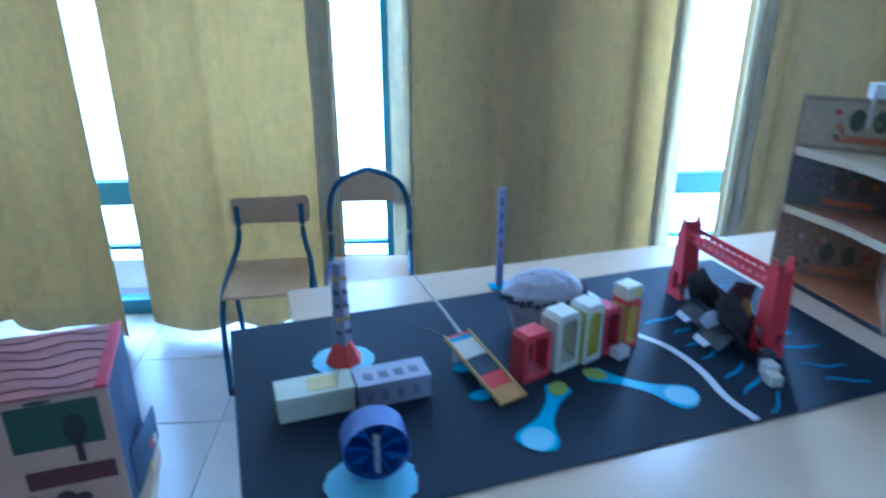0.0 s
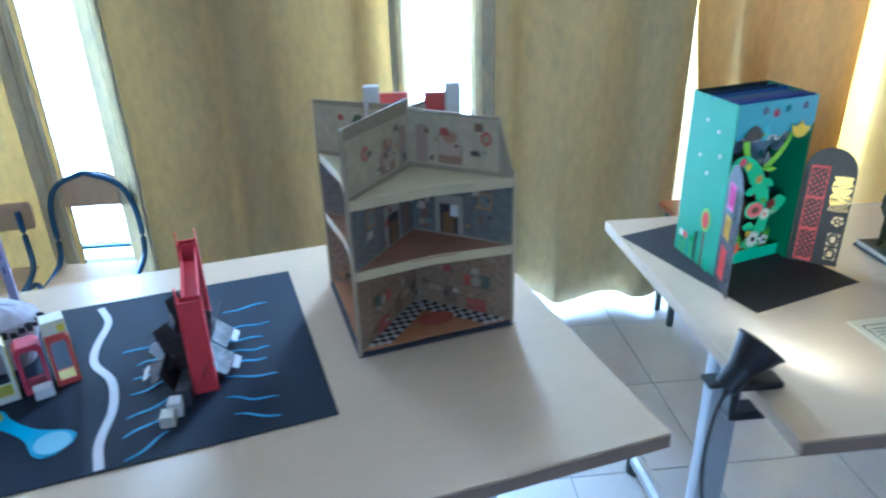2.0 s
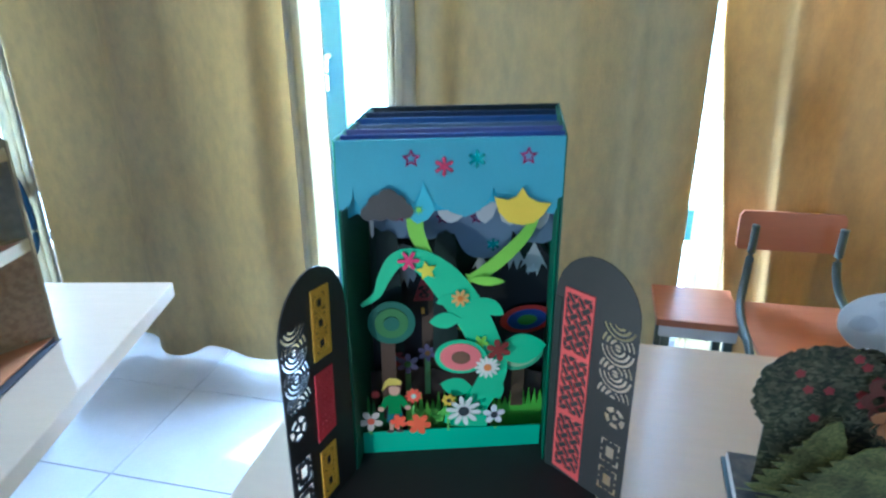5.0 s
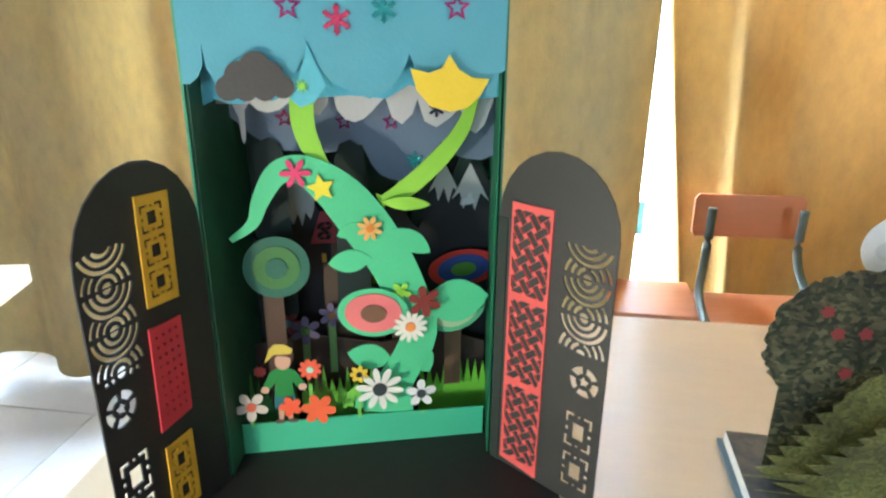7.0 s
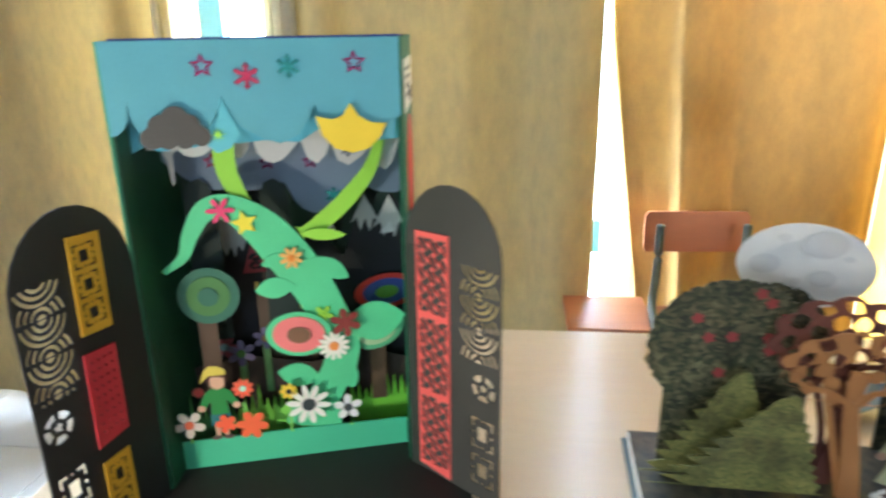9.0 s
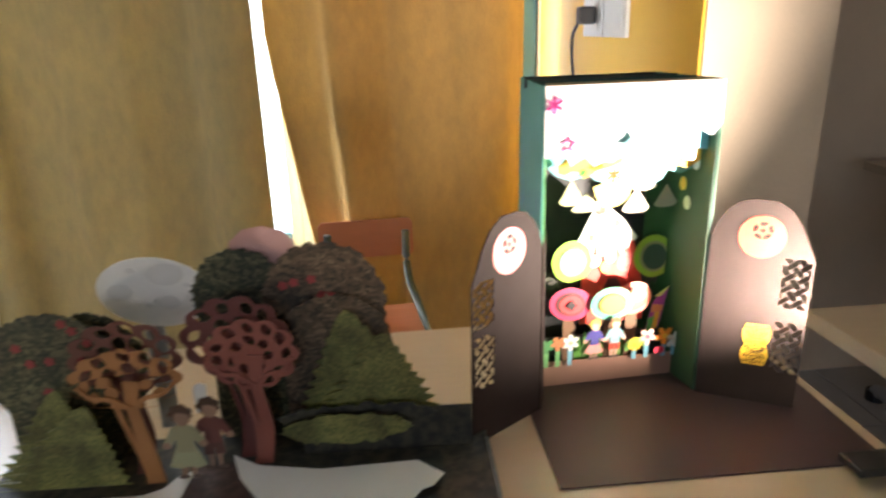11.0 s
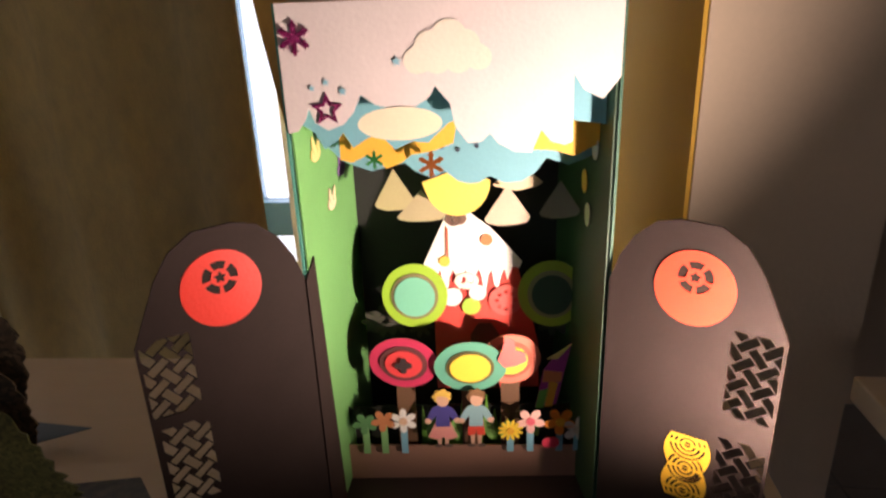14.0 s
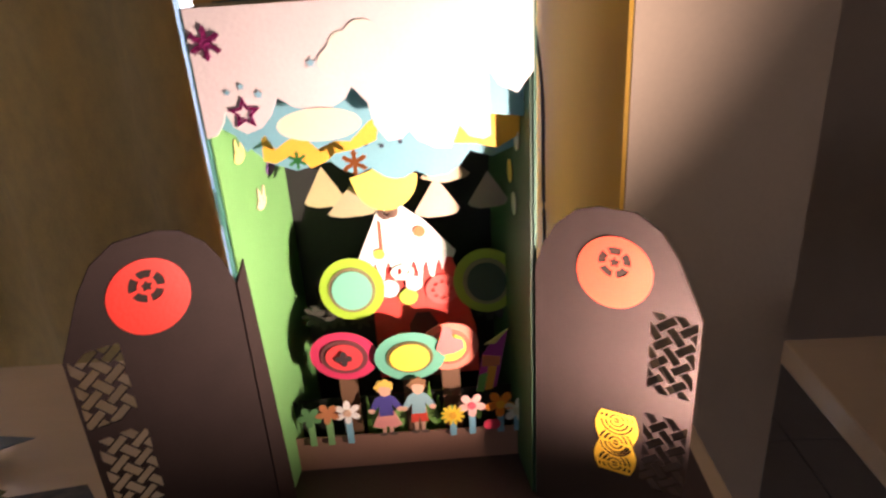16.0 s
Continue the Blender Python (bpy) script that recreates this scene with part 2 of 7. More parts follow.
slab("wall_south_right", boxed(2.9, Y0 - 0.15, 0.9, X1, Y0, 2.3), M_WALL, "beige plastered wall beside an added rear opening", "wall")
# window wall: a lintel over floor-length windows, piers between them
slab("wall_north_lintel", boxed(X0, Y1, 2.35, X1, 3.28, CEIL), M_WALL, "beige plastered lintel over the windows", "wall")
WINDOWS = [(-2.7, -1.86), (-1.82, -1.0), (-0.92, 0.03), (1.0, 1.90), (1.93, 2.855)]
edges = [X0] + [v for w in WINDOWS for v in w]
for a, b in zip(edges[0::2], edges[1::2]):
    slab("wall_north", boxed(a, Y1 + 0.003, FLOOR, b, 3.28, 2.348), M_WALL, "beige plastered pier between tall windows", "wall")
slab("wall_north", boxed(2.86, Y1 + 0.003, FLOOR, X1, 3.28, 2.348), M_WALL, "beige plastered wall beside the last window", "wall")
# the pier with the sockets, that stands out from the window wall
slab("wall_pier", boxed(2.862, 2.014, FLOOR, 3.068, Y1, CEIL - 0.002), M_WALL, "beige painted pier that stands out from the window wall", "wall")
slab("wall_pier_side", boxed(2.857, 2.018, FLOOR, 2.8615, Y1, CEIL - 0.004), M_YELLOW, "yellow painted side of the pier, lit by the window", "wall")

M_GLASS = bpy.data.materials.new("window_glass")
M_GLASS.use_nodes = True
gb = M_GLASS.node_tree.nodes["Principled BSDF"]
gb.inputs["Transmission Weight"].default_value, gb.inputs["Roughness"].default_value, gb.inputs["IOR"].default_value = 1.0, 0.02, 1.02


def window(name, a, b):
    w = thing(name, at(a, 3.02, FLOOR), "tall blue-framed window with a low cross rail, sunlit garden outside", "window", kind="structure")
    wd = b - a
    fr = 0.065
    for nm, args in (("frame_side", (0, 0, 0, fr, 0.06, 2.38)), ("frame_side", (wd - fr, 0, 0, wd, 0.06, 2.38)), ("sill", (fr, 0, 0, wd - fr, 0.06, 0.07)),
                     ("frame_head", (fr, 0, 2.31, wd - fr, 0.06, 2.38)), ("rail", (fr, 0.002, 0.50, wd - fr, 0.058, 0.60)), ("bar", (fr, 0.01, 0.30, wd - fr, 0.05, 0.318))):
        part(nm, boxed(*args, bevel=0.004), M_BLUEFRAME, w)
    for z0, z1 in ((0.07, 0.50), (0.60, 2.31)):
        g = part("pane", boxed(fr, 0.028, z0, wd - fr, 0.032, z1), M_GLASS, w)
        g.visible_shadow = False
    h = part("handle", tube(bend([(0.02, -0.002, 1.02), (0.02, -0.035, 1.02), (0.02, -0.038, 0.92)]), 0.008), M_STEEL, w, "grey window handle")
    return w


for i, (a, b) in enumerate(WINDOWS):
    window("window_" + str(i + 1), a, b)


def cloth(a, b, y=2.80, amp=0.028, wave=0.33, seed=1, zb=None, lean=0.0, left=0.0, right=0.0):
    """A hanging cloth in soft folds from the rail to just above the floor; lean shifts its foot."""
    rnd = random.Random(seed)
    ph = [rnd.uniform(0, 6.28) for _ in range(3)]
    nx, nz = max(16, int((b - a) * 90)), 26
    zb = FLOOR + 0.06 if zb is None else zb
    bm = bmesh.new()
    grid = []
    for j in range(nz + 1):
        v = j / nz
        z = 2.45 + (zb - 2.45) * v
        row = []
        for i in range(nx + 1):
            u = i / nx
            x = a + (b - a) * u
            k = 2 * math.pi / wave
            off = amp * (0.55 + 0.35 * v) * (math.sin(k * x + ph[0] + 0.6 * math.sin(2.1 * v + ph[1])) + 0.45 * math.sin(1.63 * k * x + ph[2]))
            edge = max(0.0, v - 0.55) * (left * (1 - u) ** 3 + right * u ** 3)
            zz = z + (0.02 * math.sin(7 * x + ph[1]) + 0.012 * math.sin(19 * x + ph[2])) * v ** 6
            row.append(bm.verts.new((x + lean * v + edge + 0.012 * math.sin(k * x * 2 + ph[1]), y + off, zz)))
        grid.append(row)
    for j in range(nz):
        for i in range(nx):
            bm.faces.new((grid[j][i], grid[j][i + 1], grid[j + 1][i + 1], grid[j + 1][i]))
    return bm


def curtain(a, b, material, label, hems="", **k):
    ob = part("curtain", cloth(a, b, **k), material, smooth=True)
    for side in hems:
        c, d = (a - 0.012, a + 0.062) if side == "l" else (b - 0.062, b + 0.012)
        # edge fold of the same curtain, coloured paler to show sun on it
        h = part("hem", cloth(c, d, y=2.765, amp=0.010, wave=0.07, seed=9, lean=k.get("lean", 0.0)), M_SHEER_SUNLIT, ob, "hem fold in a paler cloth that stands for sunlight", smooth=True)
        hs = h.modifiers.new("thickness", "SOLIDIFY")
        hs.thickness = 0.003
    sol = ob.modifiers.new("thickness", "SOLIDIFY")
    sol.thickness = 0.003
    return tagged(ob, label, "curtain", "curtains on the window wall", "")


TAN = "olive-tan woven curtain hanging in soft folds, backlit"
OCHRE = "ochre woven curtain glowing with daylight from behind"
curtain(-2.9, -1.105, M_CURTAIN, TAN, seed=2, lean=0.02)
curtain(-0.975, -0.205, M_CURTAIN, TAN, hems="r", seed=3)
curtain(0.025, 1.065, M_CURTAIN, TAN, hems="lr", seed=4)
curtain(1.295, 2.080, M_CURTAIN_DIM, TAN, hems="l", seed=5, amp=0.036)
curtain(2.122, 2.785, M_CURTAIN2, OCHRE, seed=6, amp=0.030, left=0.36)

curtain(2.125, 2.34, M_SHEER_SUNLIT, "thin pale sheer curtain edge behind the gap, sunlit", y=2.885, amp=0.010, wave=0.12, seed=11)
slab("ground", boxed(-60, 3.3, -0.4, 60, 90, -0.12), mat("garden_soil", (0.52, 0.50, 0.44), 0.95, var=0.3, scale=3, bump=0.4, fine=30), "pale gravel and grass outside", "ground")


# ---------------------------------------------------------------- tables
def table(x, y, yaw, w, d, label):
    """Laminate table with a dark front edge on a steel frame; x, y is its near left corner."""
    t = thing("school_table", at(x, y, FLOOR, yaw), label, "table", "exhibition tables")
    h = TOP - FLOOR
    part("tabletop", boxed(0, 0, h - 0.026, w, d, h, bevel=0.002), M_TABLE, t)
    part("edge_band", boxed(0.004, -0.0025, h - 0.024, w - 0.004, 0.002, h - 0.003), M_EDGE, t, "dark brown edge band")
    for lx in (0.13, w - 0.13):
        part("leg", boxed(lx - 0.035, d / 2 - 0.02, 0.05, lx + 0.035, d / 2 + 0.02, h - 0.05, bevel=0.012), M_STEEL, t, "grey oval steel column")
        part("foot", tube(bend([(lx, 0.06, 0.03), (lx, 0.1, 0.045), (lx, d - 0.1, 0.045), (lx, d - 0.06, 0.03)]), 0.022), M_STEEL, t)
        part("top_arm", boxed(lx - 0.025, 0.06, h - 0.06, lx + 0.025, d - 0.06, h - 0.028), M_STEEL, t)
        for fy in (0.06, d - 0.06):
            part("foot_cap", tube([(lx, fy, 0.0), (lx, fy, 0.035)], 0.028, 14), M_BLACKPLASTIC, t)
    part("beam", boxed(0.16, d / 2 - 0.015, h - 0.10, w - 0.16, d / 2 + 0.015, h - 0.062), M_STEEL, t)
    return t


table(-0.02, 0.797, 12.9, 1.40, 0.84, "pale beech laminate table holding the paper city and a doll house")
table(1.512, 1.068, 0.8, 1.36, 0.82, "pale beech laminate table holding three pop-up books")
table(3.0, 1.06, 0.5, 1.3, 0.82, "pale laminate table beside the pier")
table(-1.62, 0.052, 14.0, 1.53, 0.74, "pale beech laminate table under a red-roofed pop-up house")


tagged(part("card_sheet", boxed(0, 0, 0, 1.058, 0.520, 0.002), M_BLACK, m=at(-0.155, 0.945, TOP + 0.001, 14.6)), "large black card sheet under the paper city", "card sheet", "black card sheets")
table(3.75, 2.25, -6, 1.2, 0.6, "laminate table standing in the dim corner of the room")


# ---------------------------------------------------------------- cut-paper helpers
def multi(name, pieces, parent, m=None, label="", t=0.001):
    """Several cut cards glued into one flat piece: (outline, material, y)."""
    me = bpy.data.meshes.new(name)
    joined = bmesh.new()
    mats = []
    for loops, material, y in pieces:
        if not isinstance(loops[0], list):
            loops = [list(loops)]
        b = card_mesh(loops, t)
        bmesh.ops.recalc_face_normals(b, faces=b.faces)
        if material not in mats:
            mats.append(material)
        tmp = bpy.data.meshes.new("tmp")
        b.to_mesh(tmp)
        b.free()
        n0 = len(joined.faces)
        joined.from_mesh(tmp)
        bpy.data.meshes.remove(tmp)
        joined.faces.ensure_lookup_table()
        new_verts = {v for fc in joined.faces[n0:] for v in fc.verts}
        for v in new_verts:
            v.co.y += y
        for fc in joined.faces[n0:]:
            fc.material_index = mats.index(material)
    joined.to_mesh(me)
    joined.free()
    ob = new(name, me)
    for q in mats:
        me.materials.append(q)
    ob.parent = parent
    if m is not None:
        ob.matrix_basis = m
    return tagged(ob, label)


def lattice(x0, z0, x1, z1, p=0.0064):
    """Slots of a woven lattice inside a rectangle."""
    out = []
    c, s = math.cos(radians(38)), math.sin(radians(38))
    for i in range(-16, 17):
        for j in range(-16, 17):
            u, v = i * p, j * p
            cx, cz = (x0 + x1) / 2 + c * u - s * v, (z0 + z1) / 2 + s * u + c * v
            lng, wid = (0.44 * p, 0.29 * p)
            a = 38 if (i + j) % 2 else 128
            ca, sa = math.cos(radians(a)), math.sin(radians(a))
            q = [(cx + ca * du * lng * 1.5 - sa * dv * wid, cz + sa * du * lng * 1.5 + ca * dv * wid) for du, dv in ((-1, -1), (1, -1), (1, 1), (-1, 1))]
            for axis, lim, sign in ((0, x0, 1), (0, x1, -1), (1, z0, 1), (1, z1, -1)):
                kept = []
                for m, e in zip(q, q[1:] + q[:1]):
                    dm, de = sign * (m[axis] - lim), sign * (e[axis] - lim)
                    if dm >= 0:
                        kept.append(m)
                    if dm * de < 0:
                        f = dm / (dm - de)
                        kept.append((m[0] + f * (e[0] - m[0]), m[1] + f * (e[1] - m[1])))
                q = kept
                if len(q) < 3:
                    break
            if len(q) > 2 and abs(sum(m[0] * e[1] - m[1] * e[0] for m, e in zip(q, q[1:] + q[:1]))) > 0.35 * p * p:
                out.append(q)
    return out


def ring_arcs(cx, cz, r, width, gap=14, n=10, halves=((0, 180), (180, 360))):
    out = []
    for a, b in halves:
        a, b = a + gap, b - gap
        outer = [(cx + r * math.cos(radians(a + (b - a) * k / n)), cz + r * math.sin(radians(a + (b - a) * k / n))) for k in range(n + 1)]
        inner = [(cx + (r - width) * math.cos(radians(b - (b - a) * k / n)), cz + (r - width) * math.sin(radians(b - (b - a) * k / n))) for k in range(n + 1)]
        out.append(outer + inner)
    return out


def rings(x0, z0, x1, z1, count=3, first=0.0, n=60):
    """A chain of overlapping concentric rings, cut through, clipped to a rectangle."""
    out = []
    cx, r = (x0 + x1) / 2, (x1 - x0) / 2
    step = (z1 - z0) / count
    mids = [z0 + step * (k + 0.5 - first) for k in range(int(count + first) + 2)]
    for k, cz in enumerate(mids):
        for f, w in ((0.97, 0.14), (0.72, 0.15), (0.46, 0.14), (0.20, 0.20)):
            ok = []
            for q in range(n):
                a = 2 * math.pi * q / n
                rm = r * (f - w / 2)
                px, pz = cx + rm * math.cos(a), cz + rm * math.sin(a)
                good = z0 + 0.0008 < pz < z1 - 0.0008
                for other in (mids[k + 1] if k + 1 < len(mids) else None,):
                    if other is not None:
                        d = math.hypot(px - cx, pz - other)
                        good = good and d > r * 1.03
                ok.append(good)
            ok[0] = ok[n // 2] = False
            q = 0
            while q < n:
                e = q
                while e < n and ok[e]:
                    e += 1
                if e - q >= 3:
                    arc = [2 * math.pi * u / n for u in range(q, e)]
                    lo = r * max(f - w, 0.02)
                    out.append([(cx + r * f * math.cos(a), cz + r * f * math.sin(a)) for a in arc] + [(cx + lo * math.cos(a), cz + lo * math.sin(a)) for a in reversed(arc)])
                q = max(e, q + 1)
    return out


def wheel(cx, cz, r, spokes=5, turn=18):
    out = []
    for k in range(spokes):
        a = turn + 360 * k / spokes
        out += ring_arcs(cx, cz, r, r * 0.48, halves=((a, a + 360 / spokes),), gap=8, n=5)
    out.append(star(cx, cz, r * 0.40, 0.55, 5))
    return out


def key_fret(x0, z0, x1, z1, rows=2):
    """Square key pattern: a block in the middle of each cell, hooks and dots round it."""
    out = []
    w, h = x1 - x0, (z1 - z0) / rows
    for k in range(rows):
        b = z0 + k * h
        out.append(rect(x0 + 0.32 * w, b + 0.30 * h, x0 + 0.68 * w, b + 0.70 * h))
        for fx in (0, 1):
            for fz in (0, 1):
                def q(u, v):
                    return (x0 + w * (u if not fx else 1 - u), b + h * (v if not fz else 1 - v))
                out.append([q(0.08, 0.08), q(0.36, 0.08), q(0.36, 0.16), q(0.18, 0.16), q(0.18, 0.34), q(0.08, 0.34)])
        out.append(rect(x0 + 0.45 * w, b + 0.1 * h, x0 + 0.55 * w, b + 0.18 * h))
        out.append(rect(x0 + 0.45 * w, b + 0.82 * h, x0 + 0.55 * w, b + 0.90 * h))
        out.append(rect(x0 + 0.09 * w, b + 0.45 * h, x0 + 0.20 * w, b + 0.55 * h))
        out.append(rect(x0 + 0.80 * w, b + 0.45 * h, x0 + 0.91 * w, b + 0.55 * h))
    return out


def sheet4(name, pts, material, parent, t=0.0016, label="", hint=(0, 1, 0)):
    """A flat four-cornered board through pts, thickened towards hint."""
    bm = bmesh.new()
    h = Vector(hint) * t
    a = [bm.verts.new(p) for p in pts]
    b = [bm.verts.new(Vector(p) + h) for p in pts]
    bm.faces.new(a)
    bm.faces.new(b[::-1])
    for i in range(4):
        j = (i + 1) % 4
        bm.faces.new((a[i], a[j], b[j], b[i]))
    return part(name, bm, material, parent, label)


def blossom(parent, x, y, z, r, count, col, eye=None, deep=0.4, turn=0, sharp=0.8, name="flower"):
    f = card(name, petals(0, 0, r, count, deep, turn, sharp), paper(col), parent, at(x, y, z), 0.0008)
    if eye:
        card("centre", oval(0, 0, r * 0.3, n=14), paper(eye), f, at(0, -0.0010, 0), 0.0008)
    return f


def target_disc(parent, x, y, z, rx, rz, cols, turn=0, name="paper_disc"):
    d = None
    for k, (f, col) in enumerate(cols):
        o = card(name if d is None else "ring", oval(0, 0, rx * f, rz * f, turn=turn), paper(col), parent if d is None else d, at(x, y, z) if d is None else at(0, -0.0011 * k, 0), 0.0009)
        d = d or o
    return d


def figure(parent, x, y, z, h, hair, top, low, skin=(0.62, 0.36, 0.24), wide=False, hat=None):
    """A plain cut-paper doll."""
    k = h

    def scaled(pts):
        return [(0.80 * u * k, v * k) for u, v in pts]
    pieces = [(scaled(q), paper(skin), 0.0) for q in ([(-0.10, 0.02), (-0.04, 0.02), (-0.015, 0.30), (-0.11, 0.30)], [(0.03, 0.02), (0.09, 0.02), (0.11, 0.30), (0.015, 0.30)])]
    pieces += [(oval(s * 0.075 * k, 0.015 * k, 0.065 * k, 0.028 * k, n=10), paper((0.12, 0.08, 0.06)), -0.0003) for s in (-1, 1)]
    if wide:
        pieces.append((scaled([(-0.27, 0.17), (-0.13, 0.13), (0.0, 0.16), (0.13, 0.13), (0.27, 0.17), (0.12, 0.46), (-0.12, 0.46)]), paper(low), -0.0006))
    else:
        pieces.append((scaled([(-0.16, 0.20), (-0.02, 0.20), (0.0, 0.30), (0.02, 0.20), (0.16, 0.20), (0.13, 0.46), (-0.13, 0.46)]), paper(low), -0.0006))
    pieces.append((scaled([(-0.13, 0.36), (0.13, 0.36), (0.12, 0.55), (0.20, 0.46), (0.29, 0.52), (0.18, 0.68), (0.07, 0.73), (-0.07, 0.73), (-0.18, 0.68), (-0.29, 0.50), (-0.20, 0.45), (-0.12, 0.55)]), paper(top), -0.0012))
    pieces.append((oval(-0.21 * k, 0.46 * k, 0.05 * k, 0.045 * k, n=10), paper(skin), -0.0014))
    pieces.append((oval(0.21 * k, 0.47 * k, 0.05 * k, 0.045 * k, n=10), paper(skin), -0.0014))
    pieces.append((cloud(0, 0.87 * k, 0.29 * k, 0.27 * k, 7, 3), paper(hair), -0.0016))
    pieces.append((oval(0.01 * k, 0.82 * k, 0.088 * k, 0.105 * k, n=16), paper(skin), -0.0022))
    pieces.append((scaled([(-0.13, 0.87), (-0.05, 0.90), (0.05, 0.89), (0.14, 0.86), (0.12, 0.96), (0.0, 1.0), (-0.12, 0.96)]), paper(hair), -0.0028))
    if hat:
        pieces.append((scaled([(-0.24, 0.82), (-0.10, 0.92), (0.14, 0.92), (0.16, 0.98), (0.05, 1.04), (-0.08, 1.05), (-0.16, 0.99)]), paper(hat), -0.0034))
    return multi("paper_doll", pieces, parent, at(x, y, z), "plain cut-paper doll in coloured clothes", 0.0006)


def grass(parent, x0, x1, y, z0, z1, col, seed=1, n=14):
    rnd = random.Random(seed)
    pts = [(x0, z0), (x1, z0)]
    for k in range(n):
        a = x1 - (x1 - x0) * k / n
        b = x1 - (x1 - x0) * (k + 0.5) / n
        pts += [(a, z0 + (z1 - z0) * 0.55), (b, z0 + (z1 - z0) * rnd.uniform(0.8, 1.1))]
    return card("paper_grass", pts, paper(col), parent, at(0, y, 0))


def foil(name, col):
    return mat(name, col, 0.25, metal=0.7, var=0.3, scale=400, bump=0.6, fine=900)


M_FOILRED, M_FOILTEAL, M_FOILPLUM = foil("red_foil", (0.55, 0.05, 0.13)), foil("teal_foil", (0.06, 0.36, 0.36)), foil("plum_foil", (0.35, 0.03, 0.16))


def snowflake(parent, x, y, z, r, material):
    f = card("snowflake", petals(0, 0, r, 6, 0.30, 0, 2.2, 7), material, parent, at(x, y, z), 0.0006, "glittering foil snowflake")
    for k in range(6):
        a = math.pi / 6 + k * math.pi / 3
        card("tip", star(r * 0.72 * math.cos(a), r * 0.72 * math.sin(a), r * 0.3, 0.4, 4), material, f, at(0, -0.0004, 0), 0.0006)
    return f


def open_star(parent, x, y, z, r, material):
    return card("star", [star(0, 0, r, 0.45), star(0, 0, r * 0.58, 0.45)], material, parent, at(x, y, z), 0.0006, "foil star outline")


GREEN, DARKGREEN, TEAL = (0.08, 0.36, 0.21), (0.018, 0.085, 0.042), (0.13, 0.39, 0.47)
LIME, VINE, CORAL, GOLD = (0.36, 0.70, 0.05), (0.13, 0.60, 0.27), (0.85, 0.13, 0.11), (0.72, 0.42, 0.02)
BLACKCARD, SMOKE = (0.022, 0.021, 0.022), (0.055, 0.052, 0.045)



def cumulus(cx, cz, w, h):
    """A paper cloud: a few large round puffs over a nearly flat base."""
    puffs = ((-0.34, -0.22, 0.155), (-0.19, 0.02, 0.175), (0.02, 0.16, 0.20), (0.20, 0.03, 0.165), (0.35, -0.20, 0.145), (0.12, -0.22, 0.16), (-0.12, -0.22, 0.16))
    out = []
    for k in range(72):
        a = 2 * math.pi * k / 72
        u, v = math.cos(a), math.sin(a)
        far = 0.05
        for px, pz, r in puffs:
            pz *= 0.66
            b = px * u + pz * v
            d = b * b - px * px - pz * pz + r * r
            if d > 0:
                far = max(far, b + math.sqrt(d))
        out.append((cx + w * far * u, cz + w * far * v * h / (0.64 * w)))
    return out


# ---------------------------------------------------------------- beanstalk theatre book
A = thing("theatre_book", at(1.62, 1.556, TOP + 0.003, 17.3), "green box theatre book, paper beanstalk scene, black doors open", "pop-up book", "theatre books")
SH = 0.19          # the box leans to one side towards its back
DEEP = 0.15
part_side = sheet4("side_board", [(0, 0, 0), (0, 0, 0.352), (SH * DEEP, DEEP, 0.352), (SH * DEEP, DEEP, 0)], paper(GREEN), A, 0.0016, "bright green side board with pasted flowers", (-1, 0, 0))
sheet4("side_lining", [(0.0012, 0.001, 0), (0.0012, 0.001, 0.35), (0.0012 + SH * DEEP, DEEP, 0.35), (0.0012 + SH * DEEP, DEEP, 0)], paper(DARKGREEN), A, 0.001, "dark green lining", (1, 0, 0))
right_side = sheet4("side_board", [(0.2, 0, 0), (0.2, 0, 0.352), (0.2 + SH * DEEP, DEEP, 0.352), (0.2 + SH * DEEP, DEEP, 0)], paper((0.03, 0.14, 0.08)), A, 0.0016, "dark green side board with a paper label", (1, 0, 0))
sheet4("side_lining", [(0.1988, 0.001, 0), (0.1988, 0.001, 0.35), (0.1988 + SH * DEEP, DEEP, 0.35), (0.1988 + SH * DEEP, DEEP, 0)], paper((0.03, 0.20, 0.09)), A, 0.001, "green lining", (-1, 0, 0))
sheet4("back_board", [(SH * DEEP, DEEP, 0), (SH * DEEP, DEEP, 0.352), (0.2 + SH * DEEP, DEEP, 0.352), (0.2 + SH * DEEP, DEEP, 0)], paper((0.012, 0.02, 0.016)), A, 0.0016, "near-black night sky board")
fp = [(0, 0.352), (0, 0.290), (0.004, 0.290), (0.009, 0.294), (0.0125, 0.301), (0.0133, 0.3135), (0.0145, 0.2995), (0.019, 0.291), (0.028, 0.286), (0.041, 0.2845), (0.055, 0.2865), (0.066, 0.2945), (0.072, 0.305),
      (0.0753, 0.315), (0.0793, 0.303), (0.087, 0.2925), (0.0997, 0.2847), (0.1125, 0.280), (0.126, 0.286), (0.1345, 0.298), (0.138, 0.3073), (0.1435, 0.2935), (0.1545, 0.2825), (0.170, 0.279), (0.184, 0.282), (0.194, 0.280), (0.196, 0.295), (0.2, 0.297), (0.2, 0.352)]
card("front_panel", fp, paper(TEAL), A, at(0, 0, 0), 0.0016, "sky-blue scalloped front panel")
